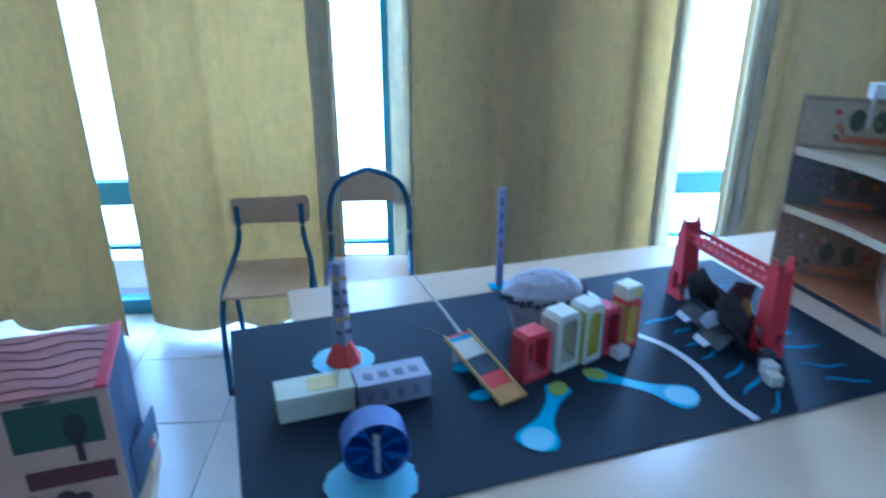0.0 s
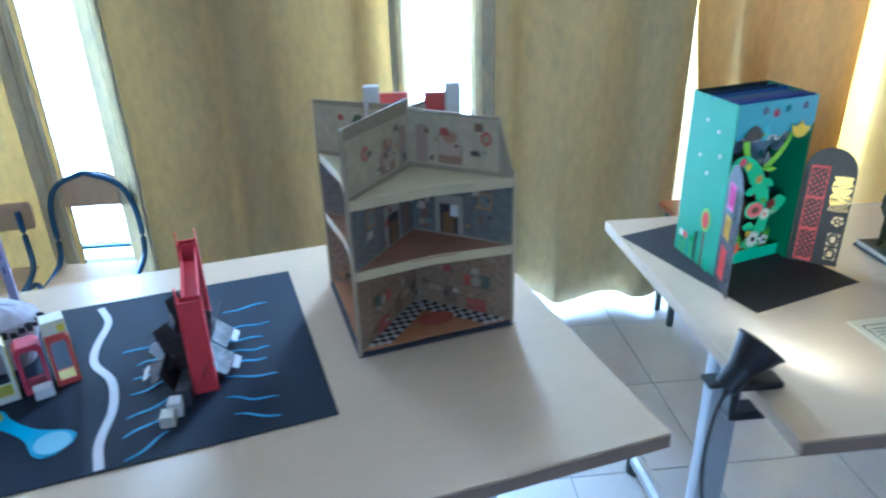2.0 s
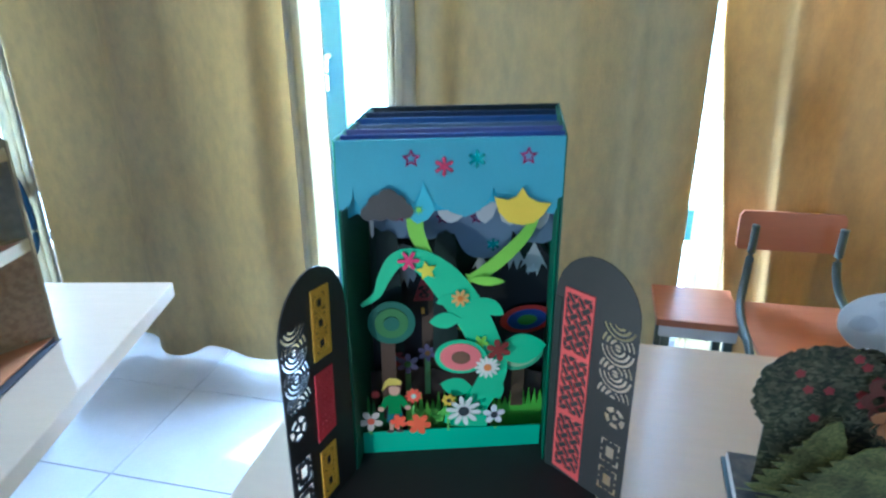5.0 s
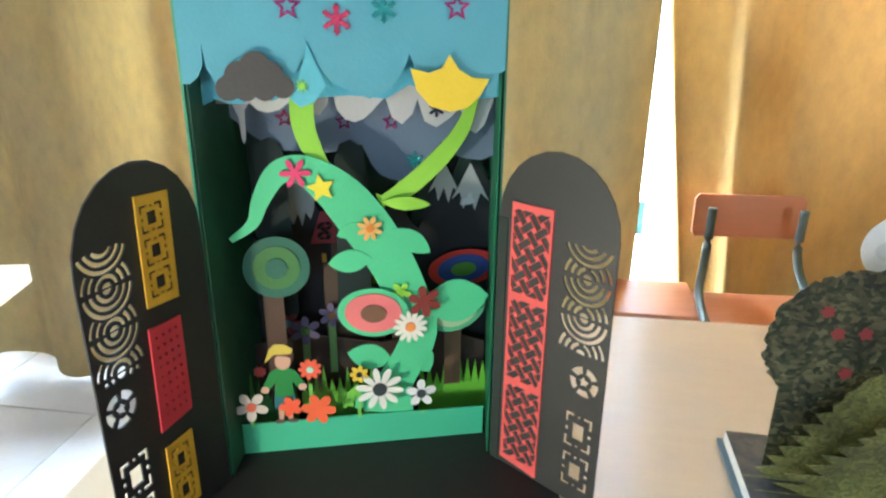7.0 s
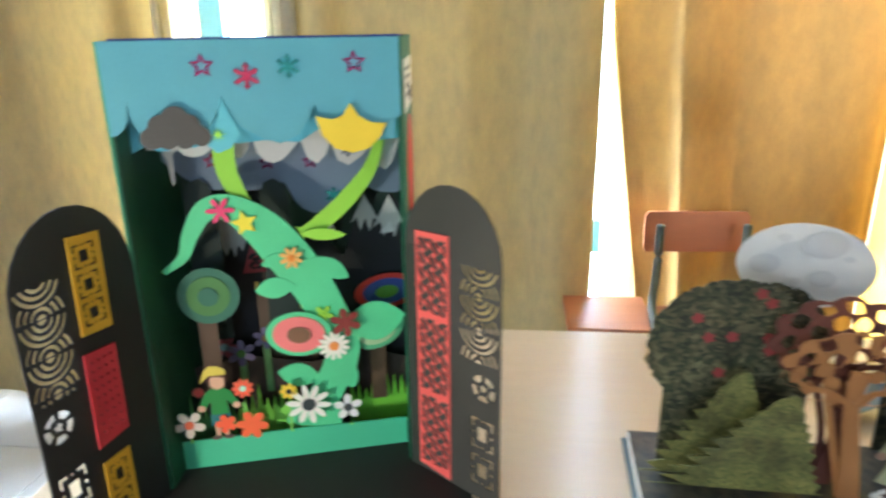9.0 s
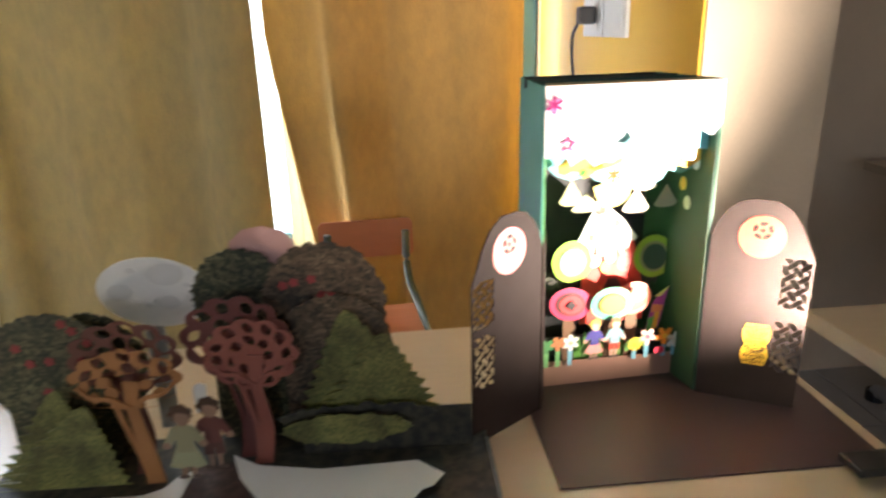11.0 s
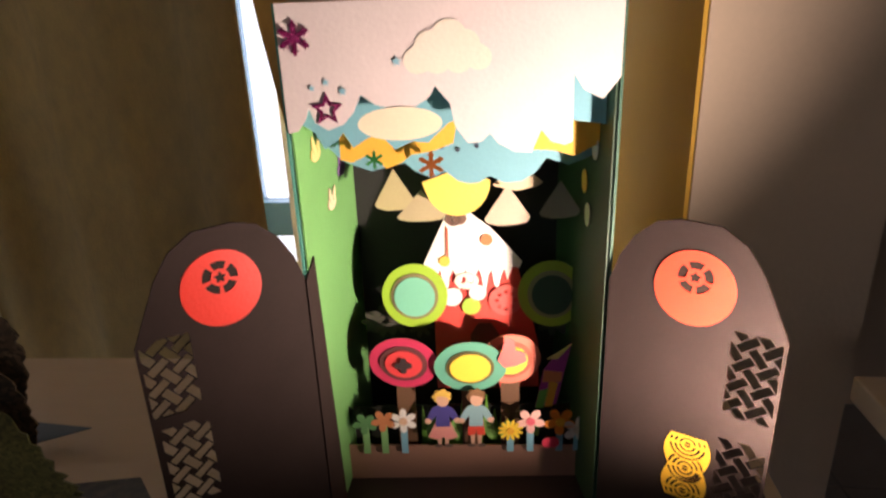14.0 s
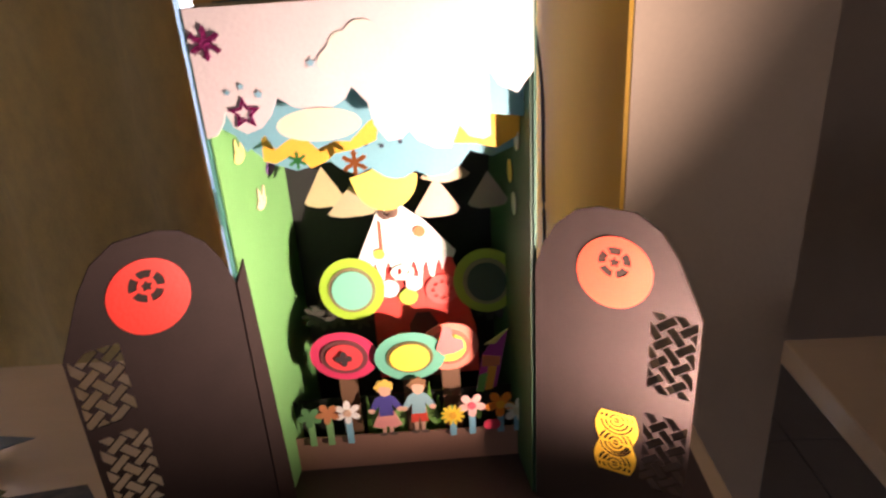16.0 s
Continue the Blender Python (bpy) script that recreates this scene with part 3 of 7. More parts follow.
card("sky_layer", [(0.004, 0.350), (0.004, 0.276), (0.0067, 0.274), (0.0146, 0.278), (0.025, 0.2745), (0.032, 0.275), (0.038, 0.279), (0.05, 0.276), (0.06, 0.281), (0.08, 0.278), (0.10, 0.2795), (0.125, 0.277), (0.14, 0.286), (0.17, 0.275), (0.202, 0.277), (0.202, 0.350)], paper((0.11, 0.42, 0.56)), A, at(0, 0.022, 0), 0.0012)
cl = [(0.008, 0.350), (0.008, 0.272), (0.021, 0.2715), (0.0248, 0.262), (0.0326, 0.2724), (0.0375, 0.267), (0.0446, 0.2652), (0.052, 0.267), (0.059, 0.272), (0.068, 0.266), (0.0796, 0.263), (0.085, 0.270), (0.0877, 0.2853), (0.0916, 0.2664), (0.097, 0.260), (0.1033, 0.2578), (0.110, 0.260), (0.1155, 0.2647), (0.1255, 0.2753),
      (0.130, 0.2607), (0.1373, 0.2557), (0.1448, 0.2628), (0.1485, 0.2736), (0.1534, 0.2577), (0.1622, 0.2531), (0.1721, 0.2597), (0.1796, 0.2669), (0.1849, 0.252), (0.1913, 0.248), (0.1976, 0.2541), (0.2034, 0.2713), (0.206, 0.350)]
card("cloud_layer", cl, paper((0.60, 0.58, 0.56)), A, at(0, 0.045, 0), 0.0012, "pale grey cloud layer with a scalloped edge")
card("cloud_drip", [(0.024, 0.268), (0.0285, 0.268), (0.0280, 0.247), (0.0262, 0.243), (0.0250, 0.248)], paper((0.60, 0.58, 0.56)), A, at(0, 0.0465, 0), 0.0008)
card("dusk_layer", [(0.012, 0.350), (0.012, 0.262), (0.0293, 0.2455), (0.0457, 0.2336), (0.0631, 0.233), (0.085, 0.231), (0.109, 0.2368), (0.1163, 0.2208), (0.122, 0.2135), (0.1292, 0.2096), (0.138, 0.2078), (0.1478, 0.2083), (0.157, 0.2115), (0.1638, 0.2177), (0.168, 0.227), (0.1691, 0.2376), (0.1772, 0.2294), (0.184, 0.2255), (0.1907, 0.2236), (0.202, 0.2225), (0.212, 0.226), (0.212, 0.350)], paper((0.17, 0.22, 0.30)), A, at(0, 0.07, 0), 0.0012, "grey-blue scalloped sky layer")
for k, (lx, lv) in enumerate(((0.004, 0.012), (0.008, 0.035), (0.014, 0.085), (0.02, 0.115))):
    part("top_strip", boxed(lx, lv, 0.345, lx + 0.198, lv + 0.0016, 0.3535 - 0.0004 * k), paper(((0.05, 0.08, 0.30), (0.16, 0.15, 0.36), (0.05, 0.12, 0.33), (0.02, 0.04, 0.09))[k]), A)
mount = [(0.018, 0.0), (0.216, 0.0), (0.216, 0.20), (0.196, 0.235), (0.18, 0.19), (0.165, 0.215), (0.148, 0.165), (0.135, 0.215), (0.12, 0.24), (0.105, 0.22), (0.095, 0.17),
         (0.075, 0.16), (0.062, 0.21), (0.045, 0.245), (0.03, 0.235), (0.018, 0.26)]
card("hill_ridge", mount, paper((0.012, 0.035, 0.02)), A, at(0, 0.10, 0), 0.0012, "dark green hills")
card("mountain_ridge", [(0.02, 0), (0.222, 0), (0.222, 0.19), (0.199, 0.217), (0.188, 0.185), (0.176, 0.219), (0.155, 0.16), (0.13, 0.19), (0.09, 0.14), (0.056, 0.219), (0.03, 0.15), (0.02, 0.16)], paper((0.012, 0.012, 0.014)), A, at(0, 0.094, 0), 0.0012, "black mountains")
for cx, cz, w in ((0.176, 0.217, 0.026), (0.198, 0.215, 0.030), (0.14, 0.204, 0.018)):
    card("snow_cap", [(cx, cz), (cx + w * 0.55, cz - w * 1.1), (cx + w * 0.3, cz - w * 0.85), (cx + w * 0.15, cz - w * 1.35), (cx, cz - w * 0.85), (cx - w * 0.18, cz - w * 1.3), (cx - w * 0.28, cz - w * 0.8), (cx - w * 0.5, cz - w)],
         paper((0.55, 0.55, 0.52)), A, at(0, 0.0925, 0), 0.0008)
card("snow_cap", [(0.041, 0.205), (0.047, 0.214), (0.056, 0.217), (0.065, 0.214), (0.072, 0.204), (0.070, 0.180), (0.067, 0.172), (0.063, 0.178), (0.060, 0.166), (0.057, 0.177), (0.053, 0.168), (0.049, 0.177), (0.045, 0.171), (0.042, 0.182)], paper((0.55, 0.55, 0.52)), A, at(0, 0.0925, 0), 0.0008, "grey snow cap with icicles")
multi("dove", [(oval(0, 0, 0.006, 0.003, 10), paper((0.7, 0.7, 0.68)), 0), (leaf(0, 0, 0.008, 0.004, 70), paper((0.7, 0.7, 0.68)), -0.0006), (leaf(0, 0, 0.007, 0.003, 200), paper((0.7, 0.7, 0.68)), -0.0006)], A, at(0.196, 0.091, 0.183), "small white paper bird")
for cx, w, z1 in ((0.040, 0.024, 0.244), (0.099, 0.024, 0.241)):
    card("tree_shadow", [(cx - w * 0.55, 0.10), (cx + w * 0.6, 0.10), (cx + w * 0.5, z1 - 0.018), (cx + w * 0.36, z1 - 0.005), (cx + w * 0.05, z1), (cx - w * 0.28, z1 - 0.003), (cx - w * 0.46, z1 - 0.014)], paper((0.010, 0.022, 0.016)), A, at(0, 0.067, 0), 0.0008, "black round-topped paper tree")
# front panel decorations
open_star(A, 0.0648, -0.0014, 0.335, 0.0088, M_FOILPLUM)
snowflake(A, 0.0935, -0.0014, 0.3275, 0.0095, M_FOILRED)
snowflake(A, 0.1222, -0.0014, 0.3335, 0.0085, M_FOILTEAL)
open_star(A, 0.1676, -0.0014, 0.335, 0.0088, M_FOILPLUM)
for sx, sv, sz, mm in ((0.0965, 0.068, 0.2545, M_FOILPLUM), (0.1313, 0.068, 0.2537, M_FOILPLUM), (0.0535, 0.068, 0.2575, M_FOILRED)):
    open_star(A, sx, sv, sz, 0.007, mm)
snowflake(A, 0.1492, 0.0685, 0.2235, 0.0075, M_FOILTEAL)
snowflake(A, 0.162, 0.0435, 0.266, 0.006, mat("dark_foil", (0.05, 0.05, 0.09), 0.3, metal=0.6))
# the tableau
y1 = 0.030
card("cloud", cumulus(0.0425, 0.2945, 0.0475, 0.031), paper((0.075, 0.066, 0.058)), A, at(0, -0.004, 0), 0.0012, "dark grey paper cloud")
vine_line = smooth_line([(0.122, 0.025), (0.128, 0.052), (0.147, 0.095), (0.134, 0.139), (0.118, 0.171), (0.092, 0.208), (0.068, 0.227), (0.049, 0.226), (0.036, 0.207), (0.029, 0.190), (0.013, 0.178)], 5)
nv = len(vine_line)
vine_w = [0.043 * (1 - k / nv) ** 1.02 + 0.0034 - 0.013 * math.exp(-((k - 0.12 * nv) / (0.12 * nv)) ** 2) + 0.008 * math.exp(-((k - 0.45 * nv) / (0.1 * nv)) ** 2) for k in range(nv)]
vine = card("beanstalk", ribbon(vine_line, vine_w), paper(VINE), A, at(0, y1, 0), 0.0012, "green paper beanstalk")
for lx, lz, ln, lw, tn in ((0.112, 0.160, 0.032, 0.018, 185), (0.108, 0.186, 0.022, 0.011, 200), (0.128, 0.182, 0.034, 0.016, -35), (0.126, 0.072, 0.036, 0.022, 165), (0.142, 0.088, 0.032, 0.020, -65), (0.150, 0.118, 0.052, 0.036, 8), (0.122, 0.052, 0.034, 0.018, 218)):
    card("leaf", leaf(lx, lz, ln, lw, tn), paper(VINE), vine, at(0, -0.0012 if lz > 0.1 else 0.0012, 0), 0.0009)
target_disc(A, 0.112, 0.026, 0.117, 0.027, 0.020, ((1.0, VINE), (0.80, (0.80, 0.20, 0.19)), (0.36, (0.20, 0.10, 0.05))), -8, "bean_pod")
target_disc(A, 0.178, 0.036, 0.110, 0.024, 0.017, ((1.0, (0.12, 0.42, 0.20)), (0.75, (0.40, 0.55, 0.30)), (0.4, (0.25, 0.05, 0.05))), 25, "bean_pod")
for line, ws in (([(0.069, 0.288), (0.068, 0.262), (0.073, 0.243), (0.087, 0.222)], (0.0165, 0.016, 0.014, 0.003)), ([(0.187, 0.275), (0.178, 0.252), (0.160, 0.230), (0.138, 0.211), (0.119, 0.202)], (0.007, 0.011, 0.014, 0.014, 0.006))):
    sl = smooth_line(line, 6)
    wl = [ws[min(int(k / 6), len(ws) - 2)] + (ws[min(int(k / 6) + 1, len(ws) - 1)] - ws[min(int(k / 6), len(ws) - 2)]) * ((k % 6) / 6) for k in range(len(sl))]
    card("stem", ribbon(sl, wl), paper(LIME), A, at(0, 0.033, 0), 0.0010, "lime green paper stem")
card("sprig", leaf(0.120, 0.203, 0.036, 0.010, -5), paper(LIME), A, at(0, 0.028, 0), 0.0009)
card("yellow_flower", [(0.138, 0.299), (0.150, 0.296), (0.158, 0.299), (0.163, 0.307), (0.169, 0.298), (0.178, 0.293), (0.189, 0.292), (0.183, 0.281), (0.175, 0.274), (0.164, 0.2715), (0.151, 0.275), (0.142, 0.285)], paper((0.86, 0.62, 0.03)), A, at(0, -0.004, 0), 0.0012, "yellow tulip-shaped paper flower")
card("bud", [(0.075, 0.3137), (0.0793, 0.3028), (0.0853, 0.2884), (0.078, 0.2785), (0.0688, 0.2753), (0.0625, 0.281), (0.0687, 0.292)], paper((0.15, 0.50, 0.58)), A, at(0, -0.0018, 0), 0.0008)
card("spark", star(0.0705, 0.2885, 0.005, 0.3, 8), paper(LIME), A, at(0, -0.0030, 0), 0.0006)
target_disc(A, 0.042, 0.040, 0.152, 0.0245, 0.0245, ((1.0, (0.035, 0.14, 0.09)), (0.70, (0.07, 0.20, 0.05)), (0.33, (0.035, 0.14, 0.09))), 0, "tree_crown")
card("tree_trunk", rect(0.030, 0.03, 0.045, 0.13), paper((0.10, 0.055, 0.03)), A, at(0, 0.045, 0))
card("ground_strip", [(0, 0), (0.2, 0), (0.2, 0.027), (0.15, 0.0275), (0.10, 0.0285), (0.05, 0.028), (0, 0.028)], paper((0.10, 0.52, 0.28)), A, at(0, 0.028, -0.002), 0.0014, "green ground strip")
card("earth_strip", [(0.01, 0), (0.21, 0), (0.21, 0.06), (0.17, 0.075), (0.12, 0.065), (0.06, 0.078), (0.01, 0.07)], paper((0.05, 0.03, 0.02)), A, at(0, 0.075, 0), 0.0012, "brown earth strip")
card("castle", [(0.075, 0.06), (0.075, 0.135), (0.082, 0.135), (0.082, 0.165), (0.09, 0.18), (0.098, 0.165), (0.098, 0.14), (0.125, 0.14), (0.125, 0.06)], paper((0.10, 0.06, 0.035)), A, at(0, 0.085, 0), 0.0012, "brown paper house")
card("lit_window", rect(0.109, 0.116, 0.121, 0.127), paper((0.85, 0.60, 0.05)), A, at(0, 0.0835, 0), 0.0008)
card("lit_window", rect(0.0745, 0.1375, 0.078, 0.145), paper((0.6, 0.35, 0.05)), A, at(0, 0.0835, 0), 0.0008)
card("red_roof", [[(0.066, 0.154), (0.090, 0.154), (0.082, 0.181), (0.075, 0.181)]] + lattice(0.072, 0.157, 0.084, 0.172, 0.0060), paper((0.28, 0.03, 0.04)), A, at(0, 0.0835, 0), 0.0008)
target_disc(A, 0.192, 0.084, 0.126, 0.030, 0.017, ((1.0, (0.75, 0.05, 0.03)), (0.74, (0.06, 0.10, 0.36)), (0.36, (0.16, 0.40, 0.05))), 6, "rainbow_disc")
card("paper_house", [(0.130, 0.06), (0.160, 0.06), (0.158, 0.108), (0.146, 0.118), (0.132, 0.110)], paper((0.16, 0.09, 0.04)), A, at(0, 0.080, 0), 0.0010, "small brown paper hut")
card("tree_trunk", rect(0.172, 0.03, 0.186, 0.105), paper((0.15, 0.085, 0.04)), A, at(0, 0.058, 0), 0.0010)
for k, (fx, fz, ln, tn) in enumerate(((0.070, 0.028, 0.024, 70), (0.078, 0.028, 0.022, 100), (0.086, 0.028, 0.026, 60), (0.094, 0.028, 0.022, 115), (0.058, 0.028, 0.020, 95))):
    card("grass_blade", leaf(fx, fz, ln, 0.007, tn), paper((0.24, 0.58, 0.06)), A, at(0, 0.033 + 0.0012 * k, 0), 0.0006)
grass(A, 0.150, 0.21, 0.062, 0.0, 0.049, (0.20, 0.55, 0.03), 5, 9)
grass(A, 0.055, 0.12, 0.055, 0.0, 0.056, (0.22, 0.55, 0.05), 3, 10)
grass(A, 0.005, 0.05, 0.052, 0.0, 0.055, (0.07, 0.25, 0.05), 4, 8)
for fx, fv, fz, r, n, col, eye, deep, turn in (
        (0.115, 0.021, 0.0530, 0.019, 10, (0.82, 0.80, 0.70), (0.04, 0.05, 0.05), 0.28, 10), (0.1480, 0.023, 0.0450, 0.0125, 5, (0.82, 0.81, 0.76), (0.05, 0.06, 0.06), 0.25, 54),
        (0.0672, 0.019, 0.0405, 0.0135, 6, (0.85, 0.14, 0.04), None, 0.5, 20), (0.046, 0.0215, 0.043, 0.009, 5, (0.85, 0.12, 0.04), None, 0.5, 0),
        (0.0168, 0.020, 0.0465, 0.0130, 5, (0.62, 0.55, 0.45), (0.6, 0.12, 0.05), 0.3, 15), (0.0624, 0.022, 0.0745, 0.009, 9, (0.80, 0.12, 0.05), (0.45, 0.75, 0.60), 0.6, 0),
        (0.0993, 0.021, 0.0675, 0.0075, 7, (0.80, 0.55, 0.03), (0.02, 0.02, 0.02), 0.55, 0), (0.1398, 0.0235, 0.1045, 0.0135, 13, (0.85, 0.82, 0.70), (0.85, 0.30, 0.06), 0.5, 0),
        (0.1505, 0.0215, 0.1255, 0.0130, 6, (0.22, 0.03, 0.02), None, 0.35, 10), (0.1112, 0.0265, 0.184, 0.0095, 8, (0.80, 0.45, 0.12), (0.75, 0.25, 0.02), 0.35, 0),
        (0.058, 0.070, 0.083, 0.013, 6, (0.16, 0.13, 0.22), (0.10, 0.22, 0.05), 0.35, 0), (0.044, 0.072, 0.090, 0.012, 6, (0.22, 0.05, 0.07), (0.10, 0.20, 0.25), 0.35, 20),
        (0.080, 0.072, 0.095, 0.011, 6, (0.16, 0.13, 0.22), (0.30, 0.15, 0.05), 0.35, 5), (0.022, 0.045, 0.062, 0.005, 8, (0.6, 0.08, 0.06), None, 0.6, 0)):
    blossom(A, fx, fv, fz, r, n, col, eye, deep, turn)
for fx, fz in ((0.062, 0.060), (0.099, 0.055), (0.150, 0.028), (0.016, 0.030)):
    card("flower_stem", rect(fx - 0.0012, 0.026, fx + 0.0012, fz), paper((0.25, 0.60, 0.10)), A, at(0, 0.0245, 0), 0.0006)
for fx, fz in ((0.058, 0.075), (0.080, 0.088)):
    card("flower_stem", rect(fx - 0.003, 0.04, fx + 0.003, fz), paper((0.20, 0.38, 0.12)), A, at(0, 0.074, 0), 0.0006)
card("lime_flower", petals(0.133, 0.132, 0.0085, 5, 0.3, 90, 1.0), paper(LIME), A, at(0, 0.0275, 0), 0.0006)
card("lime_flower", leaf(0.126, 0.120, 0.020, 0.006, 60), paper(LIME), A, at(0, 0.0275, 0), 0.0006)
blossom(A, 0.061, 0.0275, 0.226, 0.011, 6, (0.72, 0.05, 0.16), None, 0.25, 30, 1.4)
card("yellow_star", star(0.078, 0.215, 0.0105, 0.48, 5, 100), paper((0.86, 0.72, 0.03)), A, at(0, 0.0275, 0), 0.0008)
figure(A, 0.042, 0.024, 0.028, 0.067, (0.10, 0.035, 0.02), (0.03, 0.22, 0.04), (0.03, 0.15, 0.16), hat=(0.62, 0.48, 0.06))
# pasted paper on the outside of the green side, which faces away from the tableau
def on_left(name, loops, col, y, t=0.0008, k=0.0):
    c = paper(col)
    o = card(name, loops, c, A, at(SH * y - 0.0022 - k, y, 0, 90 - math.degrees(math.atan(SH))), t)
    return o
for sy, sz in ((0.05, 0.29), (0.035, 0.245), (0.07, 0.20), (0.09, 0.305), (0.10, 0.23)):
    on_left("white_star", star(0, sz, 0.005, 0.5, 6), (0.75, 0.73, 0.66), sy)
on_left("tree_ring", oval(0, 0.105, 0.016, 0.026), (0.30, 0.58, 0.08), 0.05)
on_left("tree_fill", oval(0, 0.105, 0.011, 0.019), (0.55, 0.05, 0.03), 0.05, k=0.001)
on_left("trunk", rect(-0.003, 0.0, 0.003, 0.08), (0.13, 0.08, 0.05), 0.05)
for q, c2 in ((0.09, (0.05, 0.35, 0.08)), (0.115, (0.7, 0.1, 0.1)), (0.13, (0.75, 0.7, 0.6))):
    on_left("flower", petals(0, 0.045, 0.010, 6, 0.4), c2, q)
    on_left("stalk", rect(-0.0015, 0.0, 0.0015, 0.04), (0.2, 0.5, 0.1), q, k=0.0004)
# label and red shape on the other outside
def on_right(name, loops, col, y, k=0.0):
    return card(name, loops, paper(col), A, at(0.2 + SH * y + 0.0024 + k, y, 0, 90 - math.degrees(math.atan(SH))), 0.0007)
lab = on_right("paper_label", rect(-0.055, 0.295, 0.055, 0.335), (0.72, 0.70, 0.64), 0.075)
for q in range(4):
    on_right("print_bar", rect(-0.045, 0.326 - 0.0065 * q, 0.02 - 0.01 * q, 0.3285 - 0.0065 * q), (0.08, 0.08, 0.08), 0.075, 0.0006)
on_right("print_block", rect(0.005, 0.299, 0.04, 0.310), (0.06, 0.06, 0.06), 0.075, 0.0006)
on_right("red_disc", oval(0, 0.24, 0.042, 0.048), (0.60, 0.05, 0.04), 0.08)
on_right("orange_disc", oval(0, 0.10, 0.03, 0.04), (0.70, 0.20, 0.05), 0.10)

# doors of the beanstalk book
rd = card("door", [arch(0.0, 0.094, 0.0, 0.252, 0.05)] + rings(0.0545, 0.118, 0.0925, 0.196, 2.9, 0.45) + wheel(0.078, 0.100, 0.0115) + key_fret(0.064, 0.010, 0.090, 0.076, 2),
          paper(SMOKE, 0.5), A, at(0.201, -0.001, -0.001, -36.5 - 17.3), 0.0014, "smoke-black arched door with cut-through fretwork")
card("coral_panel", [[(0.011, 0.006), (0.045, 0.003), (0.046, 0.214), (0.012, 0.213)]] + lattice(0.0135, 0.148, 0.0440, 0.209, 0.0086) + lattice(0.0135, 0.079, 0.0440, 0.143, 0.0086) + lattice(0.0135, 0.010, 0.0440, 0.074, 0.0086), paper(CORAL), rd, at(0, -0.0017, 0), 0.0012, "coral lattice panel")
card("hinge_flap", rect(0.0, 0.0, 0.008, 0.2), paper((0.03, 0.04, 0.03)), rd, at(0, -0.0012, 0), 0.0008)
ld = card("door", [arch(-0.098, 0.0, 0.0, 0.254, 0.055)] + rings(-0.0965, 0.130, -0.060, 0.212, 3.1, 0.3) + wheel(-0.083, 0.113, 0.0115) + key_fret(-0.094, 0.014, -0.068, 0.080, 2),
          paper(BLACKCARD, 0.5), A, at(-0.0005, -0.001, -0.001, 77.3 - 17.3), 0.0014, "black arched door with cut-through fretwork")
card("gold_panel", [[(-0.054, 0.165), (-0.028, 0.163), (-0.026, 0.232), (-0.052, 0.234)]] + key_fret(-0.051, 0.168, -0.030, 0.229, 3), paper(GOLD), ld, at(0, -0.0017, 0), 0.0012, "gold key-pattern panel")
card("red_panel", [[(-0.058, 0.080), (-0.030, 0.082), (-0.029, 0.150), (-0.056, 0.152)]] + [oval(-0.051 + 0.0055 * i, 0.090 + 0.0068 * j, 0.0013, n=6) for i in range(4) for j in range(9)], paper((0.62, 0.04, 0.06)), ld, at(0, -0.0017, 0), 0.0012, "red pierced panel")
card("gold_panel", [[(-0.058, 0.010), (-0.033, 0.012), (-0.033, 0.067), (-0.057, 0.067)]] + key_fret(-0.055, 0.014, -0.036, 0.064, 2), paper(GOLD), ld, at(0, -0.0017, 0), 0.0012, "gold key-pattern panel")
for q, (z0, z1, cc) in enumerate(((0.165, 0.215, (0.75, 0.08, 0.35)), (0.105, 0.15, GOLD), (0.02, 0.085, (0.75, 0.07, 0.05)))):
    card("outer_panel", [rect(-0.058, z0, -0.026, z1)] + lattice(-0.055, z0 + 0.004, -0.029, z1 - 0.004), paper(cc), ld, at(0, 0.0017, 0), 0.0012)
tagged(part("card_sheet", boxed(0, 0, 0, 0.275, 0.40, 0.0015), paper((0.016, 0.013, 0.011), 0.7), m=at(1.632, 1.405, TOP + 0.0006, 18.5)), "black card sheet under the beanstalk theatre book", "card sheet", "black card sheets")


# ---------------------------------------------------------------- gingerbread theatre book
B = thing("theatre_book", at(2.535, 1.671, TOP + 0.003, 3.4), "teal box theatre book, gingerbread cottage scene, brown doors open", "pop-up book", "theatre books")
WB, DB = 0.187, 0.125
IN = 0.012
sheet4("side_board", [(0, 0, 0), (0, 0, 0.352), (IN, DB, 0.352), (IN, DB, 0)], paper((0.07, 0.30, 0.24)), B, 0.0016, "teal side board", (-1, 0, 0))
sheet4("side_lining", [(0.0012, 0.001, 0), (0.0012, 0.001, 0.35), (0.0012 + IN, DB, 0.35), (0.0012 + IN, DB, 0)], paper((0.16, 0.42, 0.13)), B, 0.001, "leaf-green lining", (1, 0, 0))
# right board and lining are darker greens: the shade there is in their colour
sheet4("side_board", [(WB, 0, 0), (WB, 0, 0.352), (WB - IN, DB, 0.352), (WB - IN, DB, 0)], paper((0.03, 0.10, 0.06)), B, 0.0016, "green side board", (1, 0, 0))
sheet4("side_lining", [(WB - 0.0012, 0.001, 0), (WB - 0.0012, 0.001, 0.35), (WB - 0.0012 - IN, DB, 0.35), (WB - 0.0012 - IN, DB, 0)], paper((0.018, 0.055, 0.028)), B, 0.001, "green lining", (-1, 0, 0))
sheet4("back_board", [(IN, DB, 0), (IN, DB, 0.352), (WB - IN, DB, 0.352), (WB - IN, DB, 0)], paper((0.012, 0.011, 0.010)), B, 0.0016, "black night board")
